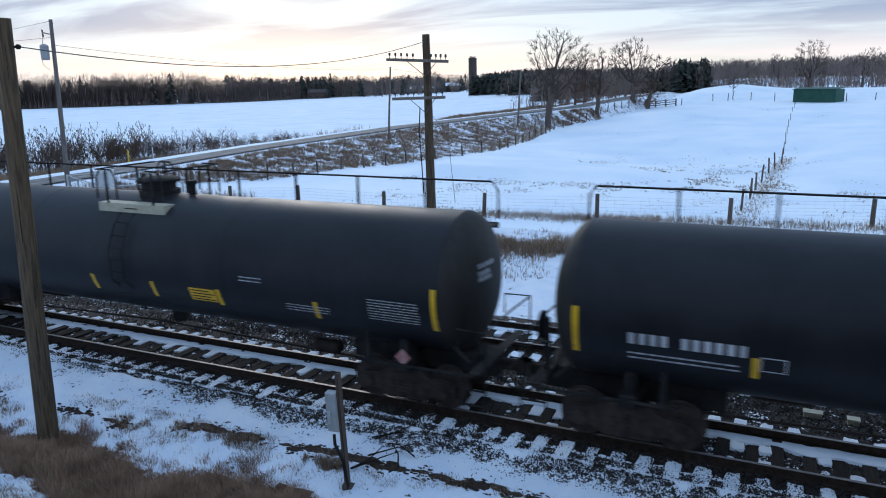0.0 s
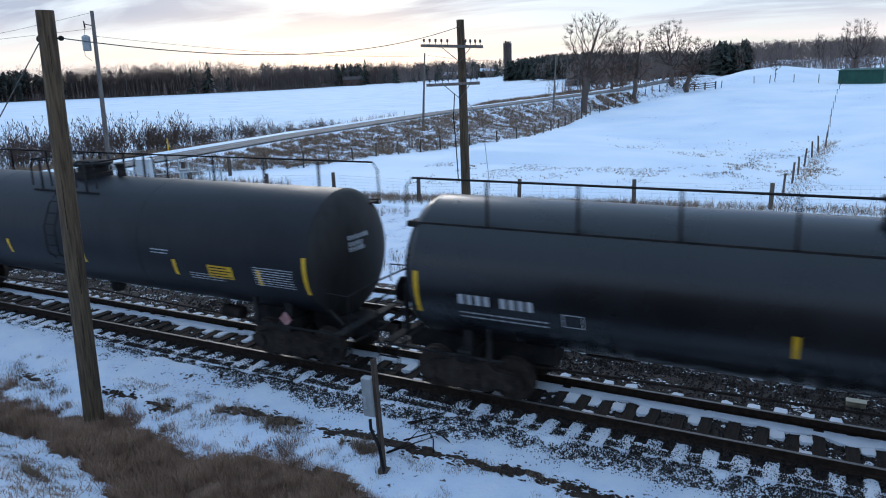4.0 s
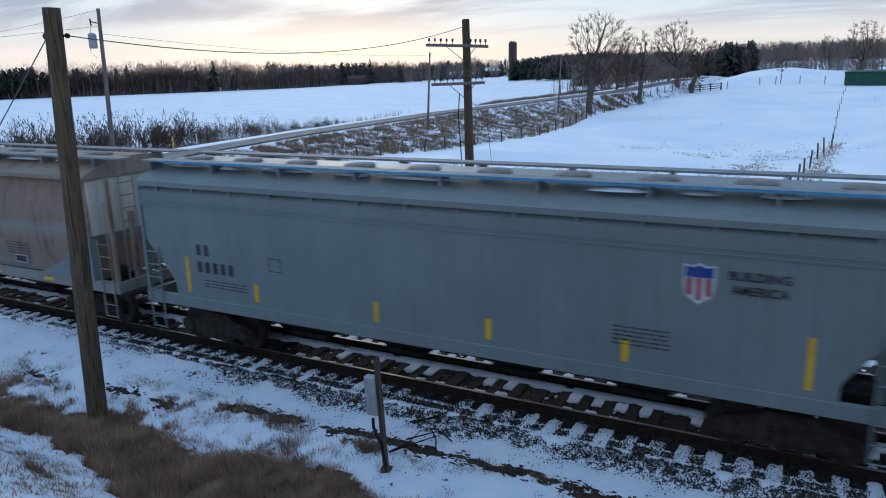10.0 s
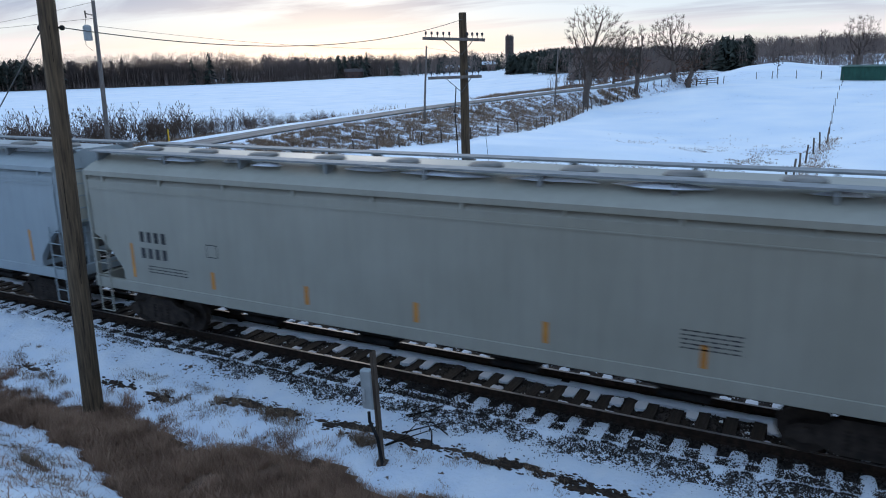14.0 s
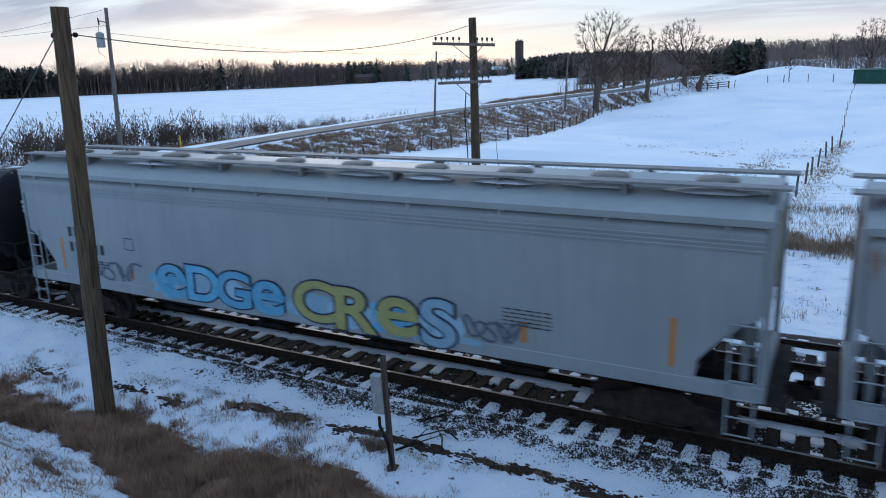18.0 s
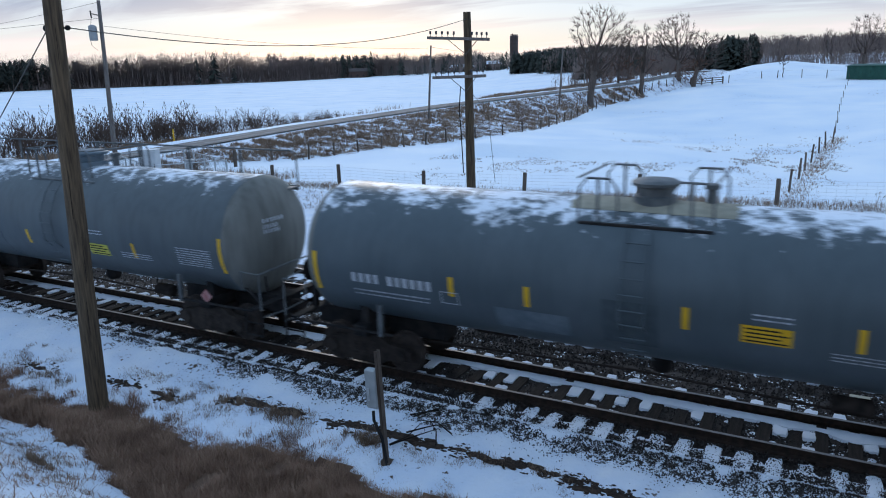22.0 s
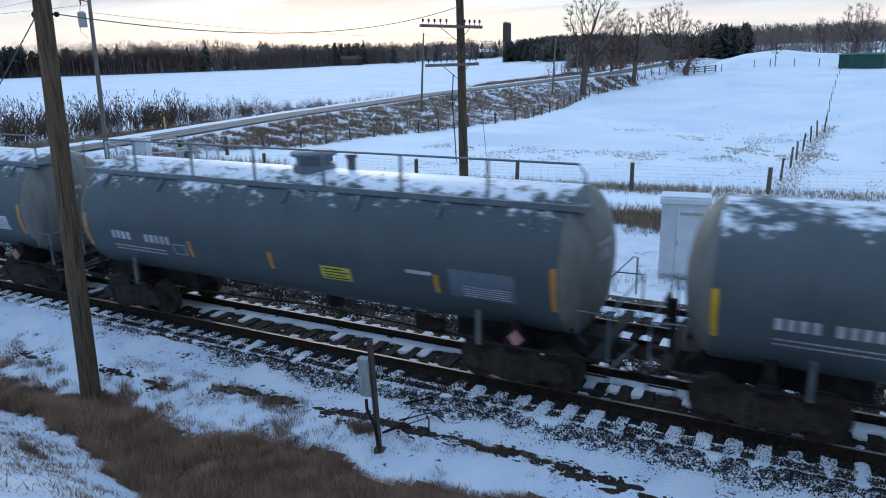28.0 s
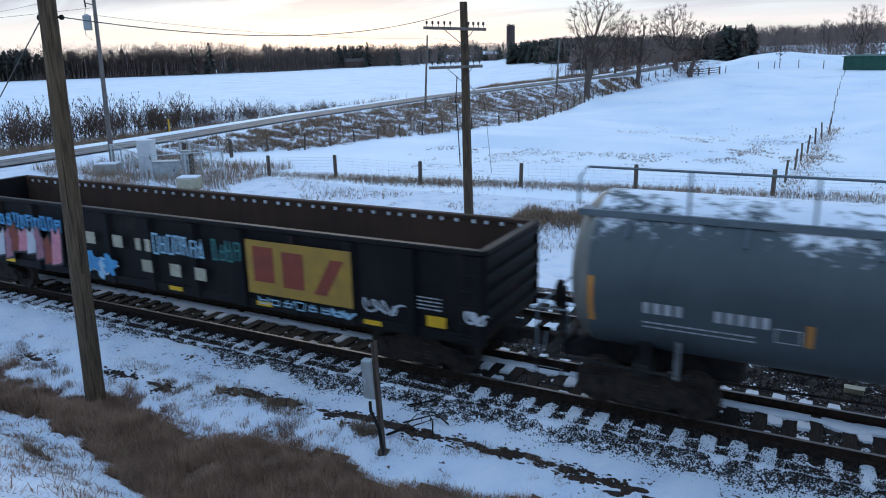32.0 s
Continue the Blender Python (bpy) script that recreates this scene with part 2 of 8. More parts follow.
    if snow > 0:
        sep = N("ShaderNodeSeparateXYZ"); L(tc.outputs["Object"], sep.inputs[0])
        mpn = N("ShaderNodeMapping"); mpn.inputs["Scale"].default_value = (2.4, 3.0, 3.0)
        L(tc.outputs["Object"], mpn.inputs[0])
        ns = N("ShaderNodeTexNoise"); ns.inputs["Scale"].default_value, ns.inputs["Detail"].default_value = 1.25, 9
        ns.inputs["Roughness"].default_value = 0.66
        L(mpn.outputs[0], ns.inputs["Vector"])
        hgt = N("ShaderNodeMapRange"); hgt.inputs["From Min"].default_value, hgt.inputs["From Max"].default_value = centre + radius * 0.35, centre + radius
        L(sep.outputs[2], hgt.inputs["Value"])
        ml = N("ShaderNodeMath"); ml.operation = "MULTIPLY_ADD"; ml.inputs[1].default_value = 0.42; ml.inputs[2].default_value = snow - 0.5
        L(hgt.outputs[0], ml.inputs[0])
        sm = N("ShaderNodeMath"); sm.operation = "ADD"; L(ml.outputs[0], sm.inputs[0])
        drift = N("ShaderNodeMath"); drift.operation = "MULTIPLY_ADD"; drift.inputs[1].default_value = 0.5
        L(n1.outputs["Fac"], drift.inputs[0]); L(ns.outputs["Fac"], drift.inputs[2])
        cen = N("ShaderNodeMath"); cen.operation, cen.inputs[1].default_value = "SUBTRACT", 0.25
        L(drift.outputs[0], cen.inputs[0]); L(cen.outputs[0], sm.inputs[1])
        gate = N("ShaderNodeMath"); gate.operation = "MULTIPLY"
        gr = N("ShaderNodeMath"); gr.operation, gr.inputs[1].default_value = "GREATER_THAN", 0.001
        L(hgt.outputs[0], gr.inputs[0]); L(sm.outputs[0], gate.inputs[0]); L(gr.outputs[0], gate.inputs[1])
        rs = N("ShaderNodeValToRGB"); rs.color_ramp.elements[0].position, rs.color_ramp.elements[1].position = 0.50, 0.66
        L(gate.outputs[0], rs.inputs[0])
        ms = N("ShaderNodeMixRGB"); L(rs.outputs[0], ms.inputs[0]); L(col, ms.inputs[1]); ms.inputs[2].default_value = (0.80, 0.84, 0.90, 1)
        col = ms.outputs[0]
    L(col, bs.inputs["Base Color"])
    rr = N("ShaderNodeMapRange"); rr.inputs["To Min"].default_value, rr.inputs["To Max"].default_value = rough - 0.12, rough + 0.15
    L(n1.outputs["Fac"], rr.inputs["Value"]); L(rr.outputs[0], bs.inputs["Roughness"])
    bs.inputs["Specular IOR Level"].default_value = spec
    bp = N("ShaderNodeBump"); bp.inputs["Strength"].default_value, bp.inputs["Distance"].default_value = 0.06, 0.01
    L(n3.outputs["Fac"], bp.inputs["Height"]); L(bp.outputs[0], bs.inputs["Normal"])
    return mat


SNOW_FIELD = mat_ground("field_snow", 0.66, (0.22, 0.17, 0.11), (0.12, 0.09, 0.06), scale=0.12, fine=2.6, snow=(0.865, 0.915, 0.955))
SNOW_LUMP = mat_plain("snow_lump", (0.76, 0.80, 0.86), (0.68, 0.73, 0.80), 0.85, scale=3, bump=0.4, fine=25, spread=0.03)
BALLAST = mat_ground("ballast_stone", 0.405, (0.045, 0.034, 0.029), (0.015, 0.012, 0.0105), scale=2.2, fine=17)
SHOULDER = mat_ground("snowy_shoulder", 0.505, (0.09, 0.078, 0.07), (0.03, 0.026, 0.024), scale=7, fine=34)
VERGE = mat_ground("verge_snow", 0.625, (0.15, 0.105, 0.075), (0.06, 0.042, 0.032), scale=1.3, fine=11, relief=0.8, snow=(0.74, 0.78, 0.84))
THATCH = mat_plain("grass_thatch", (0.19, 0.112, 0.07), (0.10, 0.057, 0.037), 0.95, scale=2.5, bump=0.9, fine=30)
ROAD = mat_plain("salted_asphalt", (0.17, 0.165, 0.16), (0.28, 0.28, 0.285), 0.85, scale=0.7, bump=0.2, fine=12)
ROAD_WORN = mat_plain("worn_wet_asphalt", (0.085, 0.08, 0.078), (0.16, 0.155, 0.15), 0.7, scale=0.8, bump=0.2, fine=12)
BANK = mat_ground("snowy_bank_turf", 0.55, (0.26, 0.18, 0.13), (0.16, 0.105, 0.075), scale=1.3, fine=4.0)
STONE = mat_plain("ballast_rock", (0.055, 0.045, 0.04), (0.02, 0.017, 0.0155), 0.9, scale=9, bump=0.3, spread=0.4)
TIE_WOOD = mat_plain("creosoted_wood", (0.011, 0.009, 0.0078), (0.028, 0.021, 0.0175), 0.85, scale=4, bump=0.5, fine=30, spread=0.3, stretch=(6, 0.8, 6), spec=0.15)
RAIL_SIDE = mat_plain("rusted_rail", (0.022, 0.016, 0.013), (0.045, 0.029, 0.021), 0.8, 0.0, scale=8, bump=0.2, spec=0.12)
RAIL_TOP = mat_plain("polished_rail_head", (0.16, 0.15, 0.145), (0.24, 0.225, 0.215), 0.5, 0.7, scale=8, bump=0.02)
POLE_WOOD = mat_plain("weathered_pole", (0.052, 0.035, 0.022), (0.135, 0.093, 0.055), 0.85, scale=3, bump=0.6, fine=22, spread=0.15, stretch=(7, 7, 0.5))
POLE_GREY = mat_plain("grey_pole", (0.12, 0.10, 0.09), (0.20, 0.18, 0.165), 0.85, scale=3, bump=0.4, fine=22, spread=0.15, stretch=(7, 7, 0.5))
POST_WOOD = mat_plain("fence_wood", (0.085, 0.062, 0.048), (0.15, 0.115, 0.09), 0.9, scale=4, bump=0.5, fine=30, spread=0.3, stretch=(6, 6, 0.8))
WIRE = mat_plain("wire", (0.10, 0.10, 0.10), (0.14, 0.13, 0.12), 0.5, 0.6)
GALV = mat_plain("galvanised_steel", (0.42, 0.44, 0.45), (0.52, 0.54, 0.55), 0.55, 0.3, scale=8, bump=0.05)
BOX_GREY = mat_plain("box_grey_paint", (0.30, 0.325, 0.335), (0.40, 0.425, 0.43), 0.5, scale=3, bump=0.05)
BOX_WHITE = mat_plain("cabinet_white_paint", (0.58, 0.60, 0.61), (0.66, 0.68, 0.69), 0.5, scale=2, bump=0.04)
GLASS_INS = mat_plain("dark_insulator", (0.03, 0.035, 0.04), (0.06, 0.06, 0.065), 0.3)
TRUCK_IRON = mat_plain("truck_cast_steel", (0.024, 0.020, 0.018), (0.055, 0.043, 0.036), 0.85, 0.0, scale=5, bump=0.3, spread=0.25, spec=0.08)
WHEEL_STEEL = mat_plain("wheel_steel", (0.028, 0.022, 0.019), (0.062, 0.046, 0.037), 0.75, 0.2, scale=7, bump=0.15)
FRAME_BLACK = mat_plain("frame_black_paint", (0.016, 0.016, 0.017), (0.036, 0.032, 0.030), 0.75, scale=3, bump=0.1, spec=0.1)
YELLOW = mat_plain("reflective_yellow", (0.78, 0.46, 0.02), (0.66, 0.38, 0.02), 0.4, scale=3, bump=0.02, spread=0.08)
ORANGE = mat_plain("faded_orange", (0.60, 0.26, 0.05), (0.48, 0.20, 0.05), 0.5, scale=3, bump=0.02, spread=0.08)
PAINT_WHITE = mat_plain("lettering_white", (0.55, 0.57, 0.60), (0.42, 0.44, 0.47), 0.6, scale=2, bump=0.02)
PAINT_BLACK = mat_plain("lettering_black", (0.02, 0.02, 0.022), (0.05, 0.05, 0.055), 0.6, scale=2, bump=0.02)
PAINT_RED = mat_plain("placard_red", (0.45, 0.05, 0.05), (0.36, 0.05, 0.05), 0.5)
PAINT_BLUE = mat_plain("spray_blue", (0.05, 0.22, 0.42), (0.08, 0.32, 0.55), 0.6)
PAINT_NAVY = mat_plain("shield_blue", (0.02, 0.06, 0.25), (0.03, 0.07, 0.3), 0.5)
PAINT_CYAN = mat_plain("spray_pale_blue", (0.25, 0.45, 0.58), (0.32, 0.50, 0.62), 0.6)
PAINT_LIME = mat_plain("spray_yellow", (0.60, 0.55, 0.08), (0.50, 0.48, 0.10), 0.6)
PAINT_PINK = mat_plain("spray_pink", (0.60, 0.25, 0.28), (0.50, 0.18, 0.22), 0.6)
CREAM = mat_plain("cream_paint", (0.46, 0.42, 0.31), (0.36, 0.325, 0.24), 0.6)
DRY_GRASS = mat_plain("dry_grass", (0.36, 0.218, 0.146), (0.18, 0.102, 0.068), 0.9, scale=1.6, bump=0.1)
DRY_WEED = mat_plain("dry_weed", (0.20, 0.132, 0.09), (0.34, 0.24, 0.165), 0.9, scale=0.8)
STRAW = mat_plain("straw_blade", (0.43, 0.285, 0.19), (0.275, 0.172, 0.112), 0.9, scale=1.6)
TWIG = mat_plain("winter_twig", (0.05, 0.035, 0.028), (0.095, 0.066, 0.053), 0.9, scale=2)
SUMAC = mat_plain("sumac_stem", (0.085, 0.058, 0.045), (0.15, 0.102, 0.08), 0.9, scale=2)
BARK = mat_plain("bark", (0.085, 0.066, 0.056), (0.16, 0.125, 0.105), 0.9, scale=3, bump=0.5, stretch=(5, 5, 1))
NEEDLES = mat_plain("conifer_needles", (0.030, 0.038, 0.031), (0.062, 0.072, 0.058), 0.9, scale=0.4, spread=0.35)
BRUSH = mat_plain("bare_wood_mass", (0.19, 0.142, 0.124), (0.30, 0.228, 0.20), 0.95, scale=0.25, spread=0.3)
GREEN_METAL = mat_plain("green_cladding", (0.012, 0.062, 0.045), (0.018, 0.082, 0.058), 0.6, scale=1)
CONCRETE = mat_plain("concrete", (0.30, 0.29, 0.27), (0.42, 0.40, 0.37), 0.85, scale=2, bump=0.2)
SILO = mat_plain("tower_concrete", (0.075, 0.058, 0.055), (0.11, 0.088, 0.082), 0.9, scale=0.4)
HOUSE_WALL = mat_plain("house_brick", (0.075, 0.045, 0.038), (0.11, 0.07, 0.06), 0.9, scale=1)
PANE = mat_plain("window_dark", (0.02, 0.025, 0.03), (0.04, 0.045, 0.05), 0.15)
TANK_BLACK = mat_car("tank_black_paint", (0.012, 0.0135, 0.017), (0.021, 0.0225, 0.027), 0.42, spec=0.2)
TANK_BLACK_SNOW = mat_car("tank_black_snowy", (0.006, 0.006, 0.008), (0.013, 0.013, 0.015), 0.5, snow=0.135, spec=0.15)
BLACK_HEAD = mat_car("tank_head_sooty_black", (0.020, 0.0185, 0.017), (0.040, 0.036, 0.033), 0.6, spec=0.2, streak=0.7)
TANK_GLOSS = mat_car("tank_black_gloss", (0.007, 0.009, 0.012), (0.012, 0.014, 0.018), 0.27, spec=0.5)
TANK_GREY = mat_car("tank_grey_snowy", (0.076, 0.099, 0.112), (0.098, 0.123, 0.137), 0.42, snow=0.19, streak=0.2)
TANK_BLUE = mat_car("tank_blue_grey_snowy", (0.064, 0.085, 0.095), (0.082, 0.105, 0.115), 0.42, snow=0.255, streak=0.2)
TANK_DARKGREY = mat_car("tank_dusty_grey_snowy", (0.082, 0.099, 0.108), (0.105, 0.124, 0.132), 0.46, snow=0.15)
TANK_BROWN = mat_car("tank_dull_brown_snowy", (0.030, 0.019, 0.017), (0.050, 0.033, 0.028), 0.5, snow=0.14)
TANK_WHITE = mat_car("tank_white_paint", (0.56, 0.535, 0.45), (0.62, 0.59, 0.51), 0.45, streak=0.15, spill=0.08)
WHITE_HEAD = mat_car("tank_head_white_paint", (0.50, 0.47, 0.385), (0.60, 0.57, 0.49), 0.5, streak=0.4)
HOP_UP = mat_car("hopper_grey_paint", (0.175, 0.212, 0.215), (0.205, 0.245, 0.248), 0.5, streak=0.2)
HOP_BLUE = mat_car("hopper_pale_paint", (0.29, 0.335, 0.355), (0.33, 0.375, 0.395), 0.5, streak=0.15)
HOP_CREAM = mat_car("hopper_cream_grey_paint", (0.315, 0.305, 0.258), (0.355, 0.345, 0.295), 0.5, streak=0.15)
HOP_RUSTY = mat_car("hopper_rust_streaked", (0.29, 0.33, 0.36), (0.33, 0.37, 0.40), 0.5, streak=0.15, rust=0.52, rust_col=(0.26, 0.15, 0.075), rust_top=(2.3, 3.7))
HOP_BROWN = mat_car("hopper_rust_washed", (0.265, 0.175, 0.128), (0.345, 0.25, 0.192), 0.65, rust=0.50, rust_col=(0.165, 0.075, 0.05), streak=0.8,
                    bands=((0.0, 0.8), (0.10, 0.7), (0.20, 0.15), (0.40, 0.1), (0.50, 0.7), (0.57, 0.1), (0.92, 0.0), (0.95, 0.55), (1.0, 0.25)))
GON_BLACK = mat_car("gondola_black_paint", (0.0085, 0.0085, 0.0095), (0.019, 0.017, 0.017), 0.6, rust=0.38, rust_col=(0.07, 0.035, 0.022), spec=0.15)
GON_INSIDE = mat_car("gondola_rusty_inside", (0.045, 0.027, 0.020), (0.075, 0.043, 0.029), 0.85)

# ---- mesh helpers ----


class Shape:
    """Vertices and faces gathered for one mesh."""

    def __init__(self):
        self.v, self.f = [], []

    def add(self, verts, faces, m=None):
        n = len(self.v)
        self.v += [tuple(m @ Vector(p)) for p in verts] if m else [tuple(p) for p in verts]
        self.f += [tuple(i + n for i in f) for f in faces]
        return self

    def box(self, x0, x1, y0, y1, z0, z1, m=None, c=0.0):
        """A block; c > 0 takes its long edges off."""
        c = min(c, (x1 - x0) * 0.4, (y1 - y0) * 0.4, (z1 - z0) * 0.4)
        if c <= 0:
            v = [(x, y, z) for x in (x0, x1) for y in (y0, y1) for z in (z0, z1)]
            return self.add(v, [(0, 1, 3, 2), (4, 6, 7, 5), (0, 4, 5, 1), (2, 3, 7, 6), (0, 2, 6, 4), (1, 5, 7, 3)], m)
        ring = []
        for y, z in ((y0 + c, z0), (y1 - c, z0), (y1, z0 + c), (y1, z1 - c), (y1 - c, z1), (y0 + c, z1), (y0, z1 - c), (y0, z0 + c)):
            ring.append((y, z))
        v = [(x0, *p) for p in ring] + [(x1, *p) for p in ring]
        f = [tuple(reversed(range(8))), tuple(range(8, 16))] + [(i, (i + 1) % 8, 8 + (i + 1) % 8, 8 + i) for i in range(8)]
        f[0], f[1] = tuple(range(7, -1, -1)), tuple(range(8, 16))
        return self.add(v, f, m)

    def tube(self, pts, r, sides=6, r1=None, cap=True):
        """A round bar along points; r to r1."""
        pts = [Vector(p) for p in pts]
        n, start = len(pts), len(self.v)
        for i, p in enumerate(pts):
            d = (pts[min(i + 1, n - 1)] - pts[max(i - 1, 0)])
            d = d.normalized() if d.length > 1e-9 else Vector((0, 0, 1))
            a = (d.cross(Vector((0, 1, 0))) if abs(d.z) > 0.8 else d.cross(Vector((0, 0, 1)))).normalized()
            b = d.cross(a)
            q = r if r1 is None else r + (r1 - r) * i / max(1, n - 1)
            for k in range(sides):
                w = 2 * math.pi * k / sides
                self.v.append(tuple(p + q * (math.cos(w) * a + math.sin(w) * b)))
        for i in range(n - 1):
            for k in range(sides):
                k1 = (k + 1) % sides
                self.f.append((start + i * sides + k, start + i * sides + k1, start + (i + 1) * sides + k1, start + (i + 1) * sides + k))
        if cap:
            self.f.append(tuple(start + k for k in reversed(range(sides))))
            self.f.append(tuple(start + (n - 1) * sides + k for k in range(sides)))
        return self

    def lathe(self, prof, sides=24, m=None):
        """Revolve (axial, radius) pairs round the x axis."""
        v, f = [], []
        for x, r in prof:
            for k in range(sides):
                w = 2 * math.pi * k / sides
                v.append((x, r * math.cos(w), r * math.sin(w)))
        for i in range(len(prof) - 1):
            for k in range(sides):
                k1 = (k + 1) % sides
                f.append((i * sides + k, i * sides + k1, (i + 1) * sides + k1, (i + 1) * sides + k))
        f.append(tuple(reversed(range(sides)))); f.append(tuple((len(prof) - 1) * sides + k for k in range(sides)))
        f = [tuple(reversed(q)) for q in f]
        return self.add(v, f, m)

    def sheet(self, rows):
        """A quilt of quads from rows of points of equal length."""
        n, start = len(rows[0]), len(self.v)
        for r in rows:
            self.v += [tuple(p) for p in r]
        for i in range(len(rows) - 1):
            for k in range(n - 1):
                self.f.append((start + i * n + k, start + i * n + k + 1, start + (i + 1) * n + k + 1, start + (i + 1) * n + k))
        return self

    def mesh(self, name, mat, smooth=False):
        me = bpy.data.meshes.new(name)
        me.from_pydata(self.v, [], self.f)
        me.materials.append(mat)
        if smooth:
            me.shade_smooth()
            me.set_sharp_from_angle(angle=radians(38))
        me.update()
        return me


def part(name, shape, mat, parent=None, label="", smooth=False, at=None):
    data = shape if isinstance(shape, bpy.types.Mesh) else shape.mesh(name, mat, smooth)
    ob = new(name, data)
    if parent:
        ob.parent = parent
    if at is not None:
        ob.matrix_basis = at
    if label:
        ob["label"] = label
    return ob


def thing(name, label, category, group="", at=(0, 0, 0), kind=""):
    ob = new(name)
    ob.location = at
    return tagged(ob, label, category, group, kind)


ALONG_Z = Matrix.Rotation(-math.pi / 2, 4, "Y")
ALONG_Y = Matrix.Rotation(math.pi / 2, 4, "Z")

# ---- ground ----
ROADWAY = [(-54, -40, -0.2), (-53, 0, -0.1), (-52.5, 18, -0.2), (-52, 32, 0), (-51.5, 50, 0.5), (-47.5, 75, 1.3), (-39, 105, 2.2),
           (-34.5, 118, 2.6), (-31.0, 135, 3.4), (-28.5, 152, 4.0), (-27.0, 170, 4.0), (-23, 200, 3.4), (-17, 240, 2.2), (-5, 300, 2.2), (20, 380, 5.0)]
BANK_FOOT = [(20, 5.0), (33.5, 7.0), (37, 11.5), (46, 13.6), (53.6, 15.8), (61, 17.3), (67, 18.0), (81, 14.6), (88, 12.0), (99, 7.4), (113, 6.2), (140, 5.6), (400, 5.6)]


def bank_foot(y):
    """How far from the middle of the road its bank reaches down to the field."""
    for (a, fa), (b, fb) in zip(BANK_FOOT, BANK_FOOT[1:]):
        if y <= b:
            return fa + (fb - fa) * min(1, max(0, (y - a) / (b - a)))
    return BANK_FOOT[-1][1]


def sst(a, b, v):
    t = min(1, max(0, (v - a) / (b - a)))
    return t * t * (3 - 2 * t)


def road_near(x, y):
    best = (1e9, 0)
    for (x0, y0, z0), (x1, y1, z1) in zip(ROADWAY, ROADWAY[1:]):
        dx, dy = x1 - x0, y1 - y0
        t = min(1, max(0, ((x - x0) * dx + (y - y0) * dy) / (dx * dx + dy * dy)))
        d = math.hypot(x - x0 - t * dx, y - y0 - t * dy)
        if d < best[0]:
            best = (d, z0 + t * (z1 - z0))
    return best


def lie(x, y):
    """The fields, the track bed and the bank on which the camera stands, without the road."""
    if y < -1.9:
        toe = -4.6 - 0.12 * (x + 13) if x < 0 else -6.2
        z = -0.38 - 0.27 * sst(1.9, 3.6, -y)
        if y < toe:
            z += min(5.6, 0.56 * (toe - y) * sst(0, 2.5, toe - y))
        return z
    if y < -0.55:
        near = -0.215 - 0.105 * sst(-17, -8, x)
        return near + (-0.38 - near) * sst(0.95, 1.9, -y)
    if y < 7.2:
        return -0.42
    z = -0.42 - 0.58 * sst(7.2, 11, y)
    right = sst(-0.42, 0.05, (x + 18) / max(20, y))
    hill = 6.2 * sst(45, 230, y) - 2.4 * sst(184, 236, y) + 5.2 * sst(290, 430, y)
    hill += 1.1 * sst(132, 180, y) * (1 - sst(184, 236, y)) * math.exp(-((x + 12) / (17 if x < -12 else 9)) ** 2)
    rise = 6.2 * sst(-0.66, -0.27, x / max(20, y)) * sst(125, 300, y) * (1 - right)
    return z + hill * right + rise - 0.9 * sst(60, 200, y) * (1 - right)


def ground_z(x, y):
    b = lie(x, y)
    if y < 8:
        return b
    d, rz = road_near(x, y)
    if x > along_road(y) and y > 20:
        foot = bank_foot(y)
        w = 1 - 0.75 * min(1, max(0, (d - 3.2) / (foot - 3.2))) - 0.25 * sst(3.2, foot, d)
    else:
        w = 1 - sst(4.4, 8.6, d)
        b += 2.6 * sst(4.2, 9.5, d) * (1 - sst(11, 34, d)) * sst(84, 104, y) * (1 - sst(122, 150, y))
    w *= sst(8, 14, y)
    return b * (1 - w) + (rz - 0.06) * w


def spaced(stops):
    out = []
    for (a, step), (b, _) in zip(stops, stops[1:]):
        n = max(1, round((b - a) / step))
        out += [a + (b - a) * i / n for i in range(n)]
    return out + [stops[-1][0]]


def bank_edge(x):
    """Track-side edge of the dry grass on the camera's bank."""
    return -3.75 + 0.048 * (x + 18) + 0.22 * math.sin(x * 1.3) + 0.12 * math.sin(x * 3.1)


def snow_hole(x, y):
    """The patch of the bank that snow still covers."""
    rag = 0.28 * noise.noise((x * 1.6, y * 1.6, 8)) + 0.14 * noise.noise((x * 5, y * 5, 2))
    return x < -8 and y < -4.78 - 0.36 * max(0, x + 13) + rag


def along_road(y):
    for (x0, y0, _), (x1, y1, _) in zip(ROADWAY, ROADWAY[1:]):
        if y0 <= y <= y1:
            return x0 + (x1 - x0) * (y - y0) / (y1 - y0)
    return ROADWAY[0][0]


